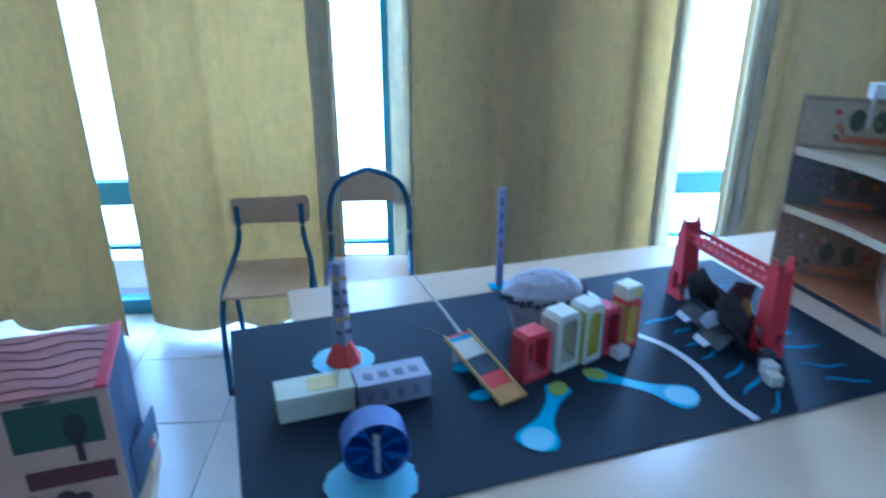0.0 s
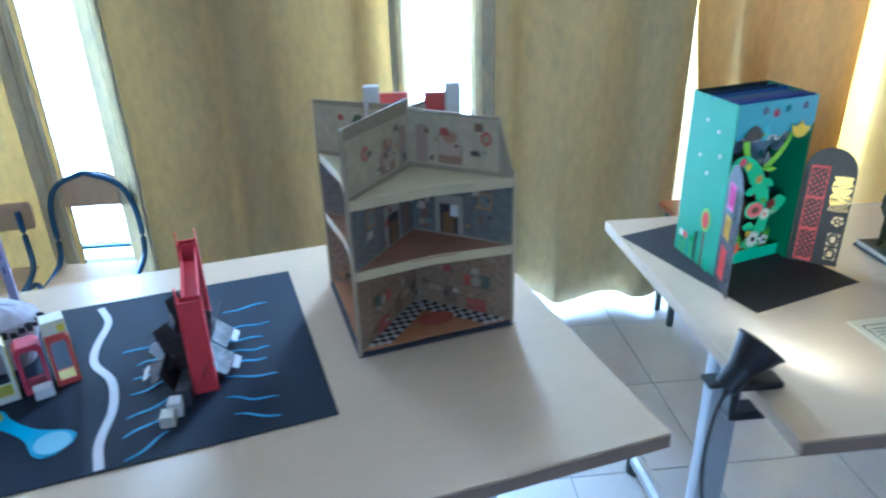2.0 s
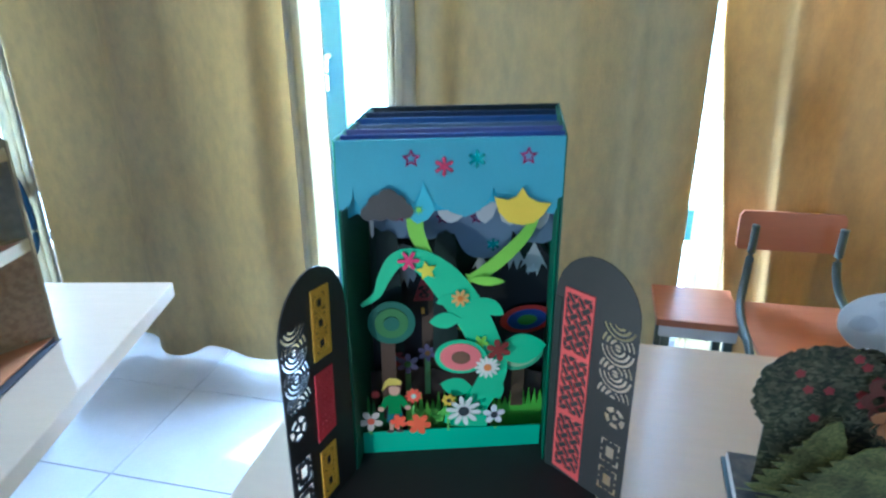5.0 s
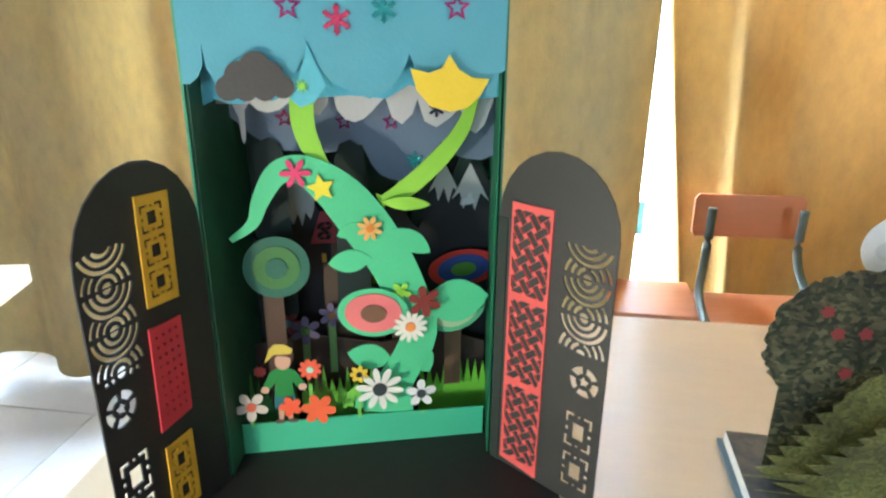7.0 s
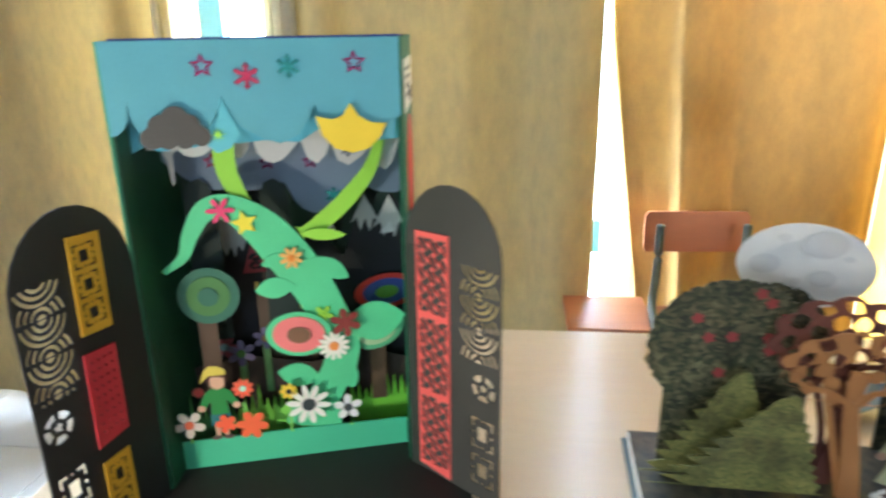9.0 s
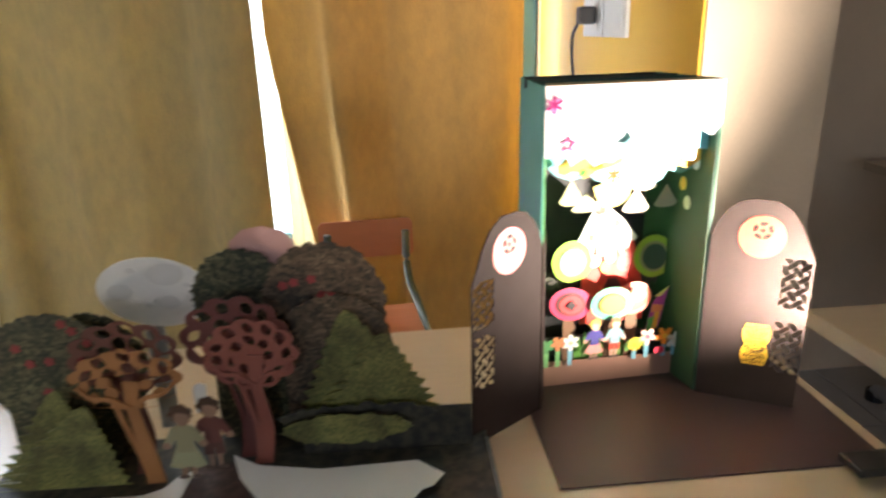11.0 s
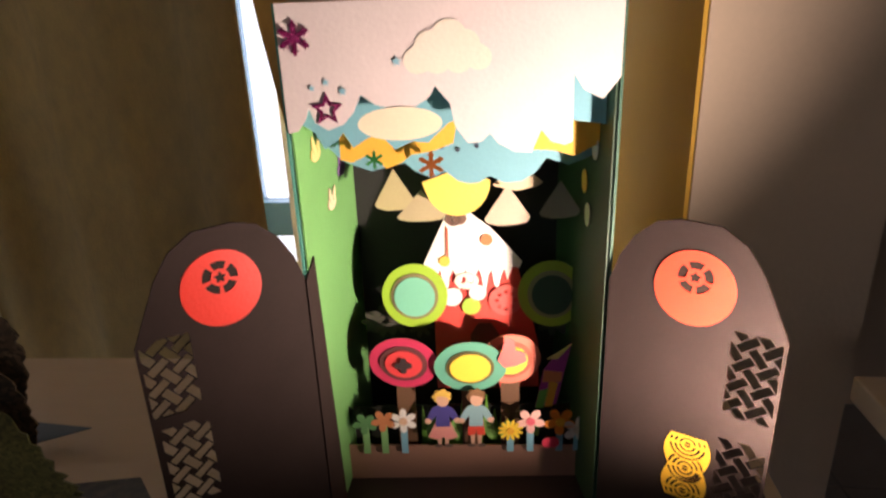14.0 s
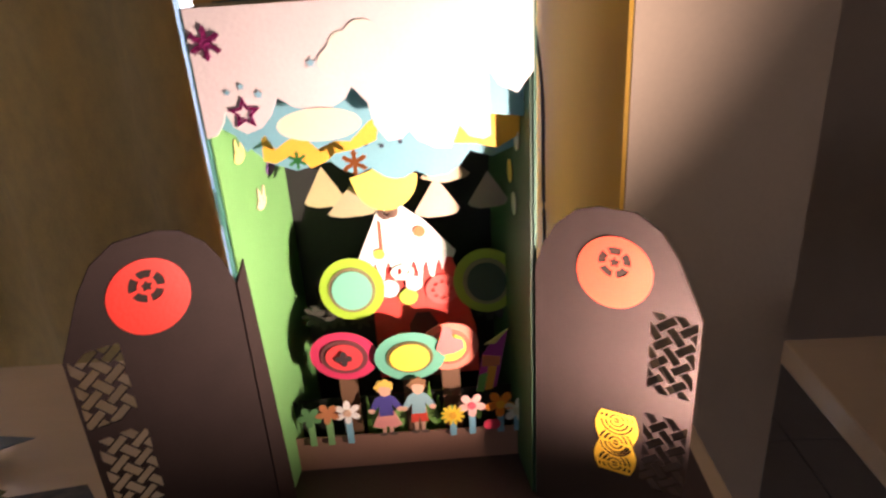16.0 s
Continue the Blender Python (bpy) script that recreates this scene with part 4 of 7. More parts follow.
for k, (lv, cc) in enumerate(((0.012, (0.5, 0.38, 0.2)), (0.045, (0.03, 0.08, 0.07)), (0.085, (0.04, 0.05, 0.05)))):
    part("top_strip", boxed(0.004, lv, 0.343, WB - 0.006, lv + 0.0016, 0.3535 - 0.0004 * k), paper(cc), B)
front = [(0, 0.352), (0, 0.282), (0.006, 0.2833), (0.0108, 0.290), (0.013, 0.2963), (0.016, 0.2877), (0.023, 0.2833), (0.032, 0.2863), (0.038, 0.2927), (0.0427, 0.3027), (0.0506, 0.297), (0.0617, 0.2938), (0.073, 0.2953), (0.0807, 0.2997), (0.0846, 0.306), (0.0926, 0.2966), (0.0951, 0.2834),
         (0.1024, 0.2737), (0.110, 0.2744), (0.1148, 0.279), (0.1195, 0.2732), (0.129, 0.268), (0.1385, 0.2672), (0.1439, 0.280), (0.1497, 0.2732), (0.1574, 0.2711), (0.1618, 0.2728), (0.1612, 0.3107), (0.1674, 0.3015), (0.1777, 0.2963), (WB, 0.308), (WB, 0.352)]
card("front_panel", front, paper((0.72, 0.64, 0.62)), B, at(0, 0, 0), 0.0016, "pale pink-white scalloped front panel")
card("blue_layer", [(0.004, 0.350), (0.004, 0.284), (0.0118, 0.279), (0.0167, 0.2687), (0.0242, 0.2736), (0.0286, 0.2784), (0.0338, 0.2692), (0.0412, 0.274), (0.0494, 0.2778), (0.0587, 0.2675), (0.069, 0.2722), (0.0788, 0.271), (0.091, 0.2824), (0.098, 0.285), (0.12, 0.283), (0.15, 0.284), (WB - 0.003, 0.279), (WB - 0.003, 0.350)], paper((0.16, 0.40, 0.47)), B, at(0, 0.016, 0), 0.0012, "blue scalloped sky layer")
card("orange_layer", [(0.006, 0.350), (0.006, 0.288), (0.024, 0.2765), (0.0234, 0.260), (0.0304, 0.2577), (0.039, 0.2616), (0.0451, 0.2604), (0.0518, 0.2533), (0.0613, 0.2568), (0.0678, 0.2618), (0.0802, 0.2635), (0.0936, 0.2683), (0.096, 0.281), (0.125, 0.280), (0.133, 0.266), (0.142, 0.263), (0.155, 0.262), (0.168, 0.258), (WB - 0.004, 0.266), (WB - 0.004, 0.350)], paper((0.80, 0.42, 0.04)), B, at(0, 0.026, 0), 0.0012, "orange scalloped sky layer")
card("sky_layer", [(0.008, 0.350), (0.008, 0.272), (0.024, 0.256), (0.0317, 0.253), (0.041, 0.2495), (0.0515, 0.252), (0.0626, 0.2542), (0.0686, 0.2487), (0.079, 0.244), (0.0877, 0.248), (0.096, 0.2413), (0.1025, 0.2395), (0.1087, 0.2398), (0.1162, 0.244), (0.1257, 0.2393), (0.1363, 0.240), (0.1447, 0.2453), (0.152, 0.255), (0.166, 0.250), (WB - 0.006, 0.256), (WB - 0.006, 0.350)], paper((0.15, 0.38, 0.44)), B, at(0, 0.036, 0), 0.0012, "blue scalloped sky layer")
card("cloud", cumulus(0.092, 0.327, 0.049, 0.030), paper((0.80, 0.74, 0.62)), B, at(0, -0.0011, 0), 0.0004, "cream paper cloud")
card("cloud", oval(0.064, 0.286, 0.024, 0.0095), paper((0.80, 0.70, 0.50)), B, at(0, -0.0011, 0), 0.0004, "cream paper cloud")
snowflake(B, 0.009, -0.0014, 0.334, 0.0095, M_FOILPLUM)
open_star(B, 0.0235, -0.0014, 0.295, 0.0095, M_FOILPLUM)
for sx, sz, r in ((0.0240, 0.3100, 0.0022), (0.033, 0.305, 0.0026), (0.064, 0.320, 0.0028), (0.016, 0.307, 0.0018)):
    card("star_dot", star(sx, sz, r, 0.5, 5), paper((0.25, 0.50, 0.60)), B, at(0, -0.0013, 0), 0.0005)
for sx, sz, r, mm in ((0.046, 0.262, 0.006, mat("green_foil", (0.03, 0.25, 0.06), 0.3, metal=0.6)), (0.080, 0.258, 0.0085, mat("copper_foil", (0.40, 0.12, 0.03), 0.3, metal=0.6))):
    snowflake(B, sx, 0.014, sz, r, mm)
for sx, sz in ((0.096, 0.262), (0.108, 0.264), (0.086, 0.264)):
    card("dot", oval(sx, sz, 0.0015, n=8), paper((0.03, 0.05, 0.08)), B, at(0, 0.0348, 0), 0.0006)
card("moon", [(0.072, 0.238)] + [(0.095 + 0.022 * math.cos(math.pi + math.pi * k / 12), 0.238 + 0.024 * math.sin(math.pi + math.pi * k / 12)) for k in range(1, 12)] + [(0.117, 0.238), (0.105, 0.242), (0.094, 0.246), (0.084, 0.242)], paper((0.85, 0.60, 0.10)), B, at(0, 0.048, 0), 0.0012, "yellow paper moon")
for cx, cz, w, h, cc in ((0.129, 0.217, 0.032, 0.026, (0.48, 0.36, 0.26)), (0.165, 0.220, 0.028, 0.024, (0.30, 0.26, 0.22)), (0.052, 0.230, 0.028, 0.026, (0.42, 0.36, 0.18)), (0.070, 0.218, 0.034, 0.02, (0.38, 0.32, 0.18)), (0.136, 0.238, 0.034, 0.016, (0.60, 0.45, 0.28))):
    card("hill", [(cx - w / 2, cz - h * 0.4), (cx, cz + h * 0.55), (cx + w / 2, cz - h * 0.35), (cx + w * 0.42, cz - h * 0.5), (cx + w * 0.2, cz - h * 0.56), (cx - w * 0.2, cz - h * 0.58), (cx - w * 0.45, cz - h * 0.5)], paper(cc), B, at(0, 0.060, 0), 0.0010, "dusty paper hill")
# cottage
cot = card("cottage", [(0.075, 0.06), (0.155, 0.06), (0.154, 0.10), (0.138, 0.163), (0.075, 0.163)], paper((0.70, 0.06, 0.04)), B, at(0, 0.078, 0), 0.0014, "red gingerbread cottage wall")
drips = [(0.091, 0.216), (0.066, 0.162), (0.071, 0.161)]
for k in range(6):
    a = 0.072 + 0.0095 * k
    drips += [(a + 0.001, 0.157 - 0.006 * (k % 2)), (a + 0.0035, 0.150 - 0.005 * ((k * 2) % 3)), (a + 0.006, 0.157), (a + 0.0085, 0.163)]
drips += [(0.130, 0.153), (0.134, 0.164), (0.139, 0.163), (0.141, 0.168), (0.118, 0.195)]
card("icing_roof", drips, paper((0.80, 0.76, 0.70)), cot, at(0, -0.0015, 0), 0.0014, "white icing roof with drips")
for q, (cx, cz, r, cc) in enumerate(((0.096, 0.203, 0.005, (0.15, 0.08, 0.05)), (0.115, 0.186, 0.0045, (0.65, 0.16, 0.05)), (0.084, 0.170, 0.0042, (0.85, 0.45, 0.06)))):
    card("sweet", oval(cx, cz, r, n=14), paper(cc), cot, at(0, -0.0030, 0), 0.001)
card("candy_cane", rect(0.0855, 0.172, 0.0872, 0.196), paper((0.6, 0.12, 0.05)), cot, at(0, -0.0030, 0), 0.0008)
card("round_window", [oval(0.100, 0.154, 0.009, 0.0065), oval(0.097, 0.155, 0.0026, 0.003, 8), oval(0.103, 0.155, 0.0026, 0.003, 8)], paper((0.75, 0.66, 0.55)), cot, at(0, -0.0032, 0), 0.0008)
for cx, cz, r, cc in ((0.089, 0.141, 0.0075, (0.78, 0.70, 0.66)), (0.108, 0.144, 0.0065, (0.78, 0.62, 0.58)), (0.103, 0.133, 0.007, (0.32, 0.50, 0.05))):
    card("bauble", oval(cx, cz, r, n=18), paper(cc), cot, at(0, -0.0030, 0), 0.0009)
card("lollipop", [oval(0.129, 0.137, 0.0125)] + [oval(0.129 + 0.007 * math.cos(k * 0.785), 0.137 + 0.007 * math.sin(k * 0.785), 0.0018, n=6) for k in range(8)], paper((0.72, 0.10, 0.08)), cot, at(0, -0.0026, 0), 0.0008)
card("cottage_door", [(0.102, 0.06), (0.124, 0.06), (0.124, 0.108), (0.118, 0.118), (0.108, 0.118), (0.102, 0.108)], paper((0.10, 0.02, 0.02)), cot, at(0, -0.0022, 0), 0.0008)
target_disc(B, 0.061, 0.074, 0.143, 0.0245, 0.026, ((1.0, (0.30, 0.50, 0.03)), (0.72, (0.22, 0.18, 0.08)), (0.62, (0.16, 0.50, 0.34))), 0, "tree_crown")
target_disc(B, 0.163, 0.074, 0.142, 0.025, 0.027, ((1.0, (0.30, 0.42, 0.04)), (0.72, (0.25, 0.24, 0.12)), (0.60, (0.03, 0.07, 0.05))), 15, "tree_crown")
target_disc(B, 0.052, 0.050, 0.100, 0.0255, 0.0205, ((1.0, (0.55, 0.03, 0.09)), (0.70, (0.12, 0.03, 0.03)), (0.54, (0.70, 0.05, 0.05))), -12, "tree_crown")
card("button", petals(0.052, 0.100, 0.0065, 4, 0.5, 45), paper((0.04, 0.02, 0.02)), B, at(0, 0.0455, 0), 0.0006)
target_disc(B, 0.101, 0.046, 0.098, 0.0265, 0.0205, ((1.0, (0.10, 0.36, 0.24)), (0.66, (0.12, 0.10, 0.03)), (0.56, (0.85, 0.60, 0.05))), 0, "tree_crown")
target_disc(B, 0.131, 0.054, 0.099, 0.0225, 0.0205, ((1.0, (0.75, 0.20, 0.13)), (0.72, (0.40, 0.10, 0.06)), (0.56, (0.40, 0.62, 0.06))), 10, "tree_crown")
for tx, tv, z1 in ((0.052, 0.054, 0.085), (0.101, 0.050, 0.08), (0.131, 0.058, 0.08)):
    card("tree_trunk", rect(tx - 0.007, 0.02, tx + 0.007, z1), paper((0.16, 0.08, 0.04)), B, at(0, tv, 0), 0.001)
card("butterfly", [[(0.121, 0.104), (0.124, 0.112), (0.127, 0.123), (0.133, 0.120), (0.134, 0.112), (0.141, 0.110), (0.142, 0.103), (0.134, 0.099), (0.126, 0.098)]], paper((0.80, 0.16, 0.14)), B, at(0, 0.044, 0), 0.0008, "pink paper butterfly")
multi("gnome_hat", [([(0.150, 0.055), (0.166, 0.058), (0.176, 0.110), (0.163, 0.098), (0.156, 0.088)], paper((0.40, 0.05, 0.30)), 0), ([(0.150, 0.055), (0.156, 0.055), (0.160, 0.072), (0.153, 0.070)], paper((0.15, 0.50, 0.10)), -0.0007),
                   ([(0.157, 0.056), (0.163, 0.057), (0.167, 0.077), (0.160, 0.078)], paper((0.80, 0.40, 0.05)), -0.0007), ([(0.156, 0.088), (0.170, 0.086), (0.169, 0.078), (0.155, 0.078)], paper((0.75, 0.25, 0.10)), -0.0007), ([(0.158, 0.098), (0.166, 0.098), (0.176, 0.110)], paper((0.7, 0.6, 0.2)), -0.0012)], B, at(0, 0.056, 0), "striped paper cone hat")
for cx, r, sd in ((0.168, 0.016, 3), (0.035, 0.014, 5)):
    card("dark_bush", petals(cx, 0.115, r, 9, 0.55), paper((0.04, 0.045, 0.03)), B, at(0, 0.088, 0), 0.0008)
for k, (fx, fz) in enumerate(((0.028, 0.118), (0.046, 0.116), (0.064, 0.112), (0.140, 0.112), (0.156, 0.120), (0.172, 0.114))):
    card("dark_flower", petals(fx, fz, 0.010, 7, 0.35, 12 * k), paper((0.05, 0.045, 0.035)), B, at(0, 0.0815 + 0.0012 * k, 0), 0.0006)
for k, (fx, fz, ln, tn) in enumerate(((0.068, 0.030, 0.022, 75), (0.090, 0.030, 0.020, 95), (0.117, 0.030, 0.022, 105), (0.124, 0.030, 0.018, 70), (0.152, 0.030, 0.022, 110))):
    card("leaf_blade", leaf(fx, fz, ln, 0.009, tn), paper((0.20, 0.42, 0.10)), B, at(0, 0.0495 + 0.0010 * k, 0), 0.0006)
card("cloud_puff", cloud(0.136, 0.2330, 0.030, 0.014, 6, 4), paper((0.60, 0.45, 0.28)), B, at(0, 0.057, 0), 0.0008)
card("cane_top", [oval(0.0915, 0.2035, 0.0058, 0.0062, 16), oval(0.0925, 0.2030, 0.0024, 0.0028, 10)], paper((0.10, 0.05, 0.03)), B, at(0, 0.0740, 0), 0.0008)
grass(B, 0.06, 0.135, 0.062, 0.0, 0.060, (0.12, 0.32, 0.04), 9, 12)
card("dark_ground", rect(0.006, 0, 0.182, 0.052), paper((0.02, 0.02, 0.015)), B, at(0, 0.066, 0), 0.001)
figure(B, 0.0795, 0.042, 0.031, 0.052, (0.70, 0.45, 0.08), (0.06, 0.05, 0.22), (0.70, 0.28, 0.24), wide=True)
figure(B, 0.1045, 0.042, 0.031, 0.052, (0.25, 0.12, 0.05), (0.22, 0.38, 0.40), (0.65, 0.06, 0.03))
for fx, fz, r, n, col, eye, tn in ((0.050, 0.056, 0.0105, 6, (0.80, 0.76, 0.70), (0.70, 0.45, 0.30), 0), (0.130, 0.046, 0.0095, 12, (0.85, 0.58, 0.04), (0.80, 0.40, 0.03), 0), (0.145, 0.054, 0.011, 5, (0.80, 0.45, 0.38), (0.75, 0.12, 0.15), 20),
                                  (0.167, 0.053, 0.012, 5, (0.88, 0.26, 0.02), (0.90, 0.45, 0.03), 15), (0.180, 0.046, 0.0115, 5, (0.72, 0.66, 0.60), (0.6, 0.5, 0.4), 40), (0.035, 0.056, 0.0095, 5, (0.55, 0.20, 0.08), None, 10), (0.021, 0.054, 0.0095, 5, (0.10, 0.26, 0.10), None, 10)):
    f = blossom(B, fx, 0.040, fz, r, n, col, eye, 0.35, tn)
    card("stalk", rect(-0.0025, -(fz - 0.026), 0.0025, 0), paper(((0.20, 0.45, 0.55) if n != 5 or fx > 0.1 else (0.20, 0.42, 0.16))), f, at(0, 0.0012, 0), 0.0006)
card("heart", petals(0.160, 0.036, 0.0065, 2, 0.6, 90), paper((0.75, 0.05, 0.10)), B, at(0, 0.038, 0), 0.0008)
for px in (0.008, 0.014):
    for k in range(5):
        card("frond", leaf(px, 0.045, 0.016, 0.004, 40 + 25 * k), paper((0.015, 0.03, 0.015)), B, at(0, 0.050 + 0.0015 * k, 0), 0.0006)
card("ground_strip", [(0.003, 0), (0.183, 0), (0.183, 0.029), (0.14, 0.030), (0.09, 0.031), (0.04, 0.032), (0.003, 0.033)], paper((0.33, 0.17, 0.115)), B, at(0, 0.046, -0.002), 0.0014, "brown ground strip")
# little pasted shapes on the green linings
for q, (ly, lz, cc) in enumerate(((0.035, 0.262, (0.85, 0.65, 0.25)), (0.06, 0.222, (0.85, 0.72, 0.45)), (0.09, 0.238, (0.30, 0.16, 0.42)))):
    multi("pasted_bunny", [(oval(0, lz, 0.010, 0.005, 10), paper(cc), 0), (leaf(-0.003, lz, 0.012, 0.005, 100), paper(cc), -0.0003), (leaf(0.004, lz, 0.011, 0.005, 70), paper(cc), -0.0003)], B, at(0.003 + IN * ly / DB, ly, 0, 90 - math.degrees(math.atan(IN / DB))), "small pasted paper shape", 0.0006)
for ly, lz, cc in ((0.03, 0.262, (0.7, 0.72, 0.75)), (0.05, 0.235, (0.85, 0.5, 0.1)), (0.04, 0.215, (0.6, 0.6, 0.5))):
    card("pasted_shape", oval(0, lz, 0.006, 0.008, 10), paper(cc), B, at(WB - 0.0032 - IN * ly / DB, ly, 0, 90 + math.degrees(math.atan(IN / DB))), 0.0006)

BROWNDOOR = (0.032, 0.021, 0.018)


def shouldered(s, w, h):
    """Door outline: rounded at the hinge, a straight cut shoulder at the free edge."""
    line = ((0.0, 0.81), (0.05, 0.88), (0.13, 0.94), (0.25, 0.985), (0.38, 1.0), (0.60, 0.995), (0.74, 0.955), (0.84, 0.89), (1.0, 0.735))
    return [(0, 0)] + [(s * w * u, h * v) for u, v in line] + [(s * w, 0)]



M_DOORB = mat("brown_card", BROWNDOOR, 0.75, var=0.14, scale=30, bump=0.03, fine=500, spec=0.15)


def disc_with_star(parent, x, z, r, col):
    return card("roundel", [oval(x, z, r, r * 1.02, 36)] + wheel(x, z + r * 0.30, r * 0.44, 5, 54), paper(col, 0.45), parent, at(0, -0.0011, 0), 0.0005, "red roundel with a star cut into it")


rdb = card("door", [shouldered(1, 0.102, 0.233)] + lattice(0.073, 0.116, 0.100, 0.172, 0.0096) + lattice(0.073, 0.040, 0.100, 0.100, 0.0096), M_DOORB, B, at(WB + 0.0005, -0.001, -0.001, -29.2 - 3.4), 0.0016, "brown arched door with lattice cut-outs")
# lighter red than the left roundel: the lamp's bleaching is in the colour
disc_with_star(rdb, 0.050, 0.193, 0.0228, (0.78, 0.075, 0.035))
card("gold_fretwork", [[(0.0565 + s * (0.0105 + 0.0035 * abs(math.cos(math.pi * (2 * k / 24 - 0.5)))), 0.046 + 0.048 * (k if s > 0 else 24 - k) / 24) for s in (1, -1) for k in range(25)]] + rings(0.0450, 0.047, 0.0680, 0.093, 2.6, 0.2), paper((0.80, 0.45, 0.03)), rdb, at(0, -0.0012, 0), 0.0007, "gold ring fretwork")
ldb = card("door", [shouldered(-1, 0.102, 0.238)] + lattice(-0.100, 0.128, -0.072, 0.178, 0.0096) + lattice(-0.098, 0.062, -0.070, 0.120, 0.0096), M_DOORB, B, at(-0.0005, -0.001, -0.001, 35.5 - 3.4), 0.0016, "brown arched door with lattice cut-outs")
disc_with_star(ldb, -0.050, 0.200, 0.0232, (0.78, 0.032, 0.012))
card("hinge_flap", [(0, 0), (0.016, 0.004), (0.009, 0.205), (0.0, 0.192)], M_DOORB, ldb, at(0, -0.0016, 0, 28), 0.0012, "folded brown hinge flap")
tagged(part("card_sheet", boxed(0, 0, 0, 0.325, 0.39, 0.0015), paper((0.045, 0.025, 0.028), 0.5), m=at(2.522, 1.535, TOP + 0.0006, -0.8)), "dark brown card sheet under the gingerbread theatre book", "card sheet", "black card sheets")


# ---------------------------------------------------------------- forest pop-up book
C = thing("popup_book", at(1.988, 1.445, TOP + 0.002, -2.0), "open forest pop-up book with paper trees and a moon", "pop-up book")
M_COVER = paper((0.06, 0.10, 0.12), 0.4)
M_PAGE = mat("page_paper", (0.74, 0.73, 0.68), 0.6, var=0.05, scale=10, bump=0.08)


def mottled(name, a, b, c, scale):
    """Printed foliage: blotches of three colours."""
    m = mat(name, a, 0.55, var=0.2, scale=60, bump=0.1)
    nt = m.node_tree
    tc = nt.nodes.new("ShaderNodeTexCoord")
    v = nt.nodes.new("ShaderNodeTexVoronoi")
    v.inputs["Scale"].default_value = scale
    n = nt.nodes.new("ShaderNodeTexNoise")
    n.inputs["Scale"].default_value, n.inputs["Detail"].default_value = scale * 1.6, 5
    r1, r2 = nt.nodes.new("ShaderNodeValToRGB"), nt.nodes.new("ShaderNodeValToRGB")
    r1.color_ramp.elements[0].position, r1.color_ramp.elements[1].position = 0.40, 0.62
    r1.color_ramp.elements[0].color, r1.color_ramp.elements[1].color = (*a, 1), (*b, 1)
    r2.color_ramp.elements[0].position, r2.color_ramp.elements[1].position = 0.10, 0.16
    r2.color_ramp.elements[0].color, r2.color_ramp.elements[1].color = (1, 1, 1, 1), (0, 0, 0, 1)
    mix = nt.nodes.new("ShaderNodeMixRGB")
    mix.inputs[2].default_value = (*c, 1)
    for node in (v, n):
        nt.links.new(tc.outputs["Object"], node.inputs["Vector"])
    nt.links.new(n.outputs["Fac"], r1.inputs["Fac"])
    nt.links.new(v.outputs["Distance"], r2.inputs["Fac"])
    nt.links.new(r2.outputs["Color"], mix.inputs[0])
    nt.links.new(r1.outputs["Color"], mix.inputs[1])
    nt.links.new(mix.outputs[0], nt.nodes["Principled BSDF"].inputs["Base Color"])
    return m


def leafy(name, cols, scale):
    """Printed foliage: small leaf-shaped flecks in several tones over a finer grain."""
    m = mat(name, cols[0], 0.5, var=0.2, scale=60, bump=0.1)
    nt = m.node_tree
    tc, mp = nt.nodes.new("ShaderNodeTexCoord"), nt.nodes.new("ShaderNodeMapping")
    mp.inputs["Rotation"].default_value, mp.inputs["Scale"].default_value = (0.0, radians(35), 0.0), (1.0, 1.0, 1.3)
    warp, v, n = nt.nodes.new("ShaderNodeTexNoise"), nt.nodes.new("ShaderNodeTexVoronoi"), nt.nodes.new("ShaderNodeTexNoise")
    warp.inputs["Scale"].default_value, v.inputs["Scale"].default_value, n.inputs["Scale"].default_value = 55.0, scale, 26.0
    add = nt.nodes.new("ShaderNodeMixRGB")
    add.blend_type, add.inputs[0].default_value = "LINEAR_LIGHT", 0.006
    sep = nt.nodes.new("ShaderNodeSeparateColor")
    ramp, shade = nt.nodes.new("ShaderNodeValToRGB"), nt.nodes.new("ShaderNodeValToRGB")
    for k, c in enumerate(cols):
        e = ramp.color_ramp.elements[k] if k < 2 else ramp.color_ramp.elements.new(1.0)
        e.position, e.color = k / (len(cols) - 1), (*c, 1)
    shade.color_ramp.elements[0].position, shade.color_ramp.elements[1].position = 0.35, 0.65
    shade.color_ramp.elements[0].color = (0.45, 0.45, 0.45, 1)
    mul = nt.nodes.new("ShaderNodeMixRGB")
    mul.blend_type, mul.inputs[0].default_value = "MULTIPLY", 1.0
    nt.links.new(tc.outputs["Object"], mp.inputs["Vector"])
    nt.links.new(tc.outputs["Object"], warp.inputs["Vector"])
    nt.links.new(tc.outputs["Object"], n.inputs["Vector"])
    nt.links.new(mp.outputs["Vector"], add.inputs[1])
    nt.links.new(warp.outputs["Color"], add.inputs[2])
    nt.links.new(add.outputs[0], v.inputs["Vector"])
    nt.links.new(v.outputs["Color"], sep.inputs[0])
    nt.links.new(sep.outputs[0], ramp.inputs["Fac"])
    nt.links.new(n.outputs["Fac"], shade.inputs["Fac"])
    nt.links.new(ramp.outputs["Color"], mul.inputs[1])
    nt.links.new(shade.outputs["Color"], mul.inputs[2])
    nt.links.new(mul.outputs[0], nt.nodes["Principled BSDF"].inputs["Base Color"])
    return m


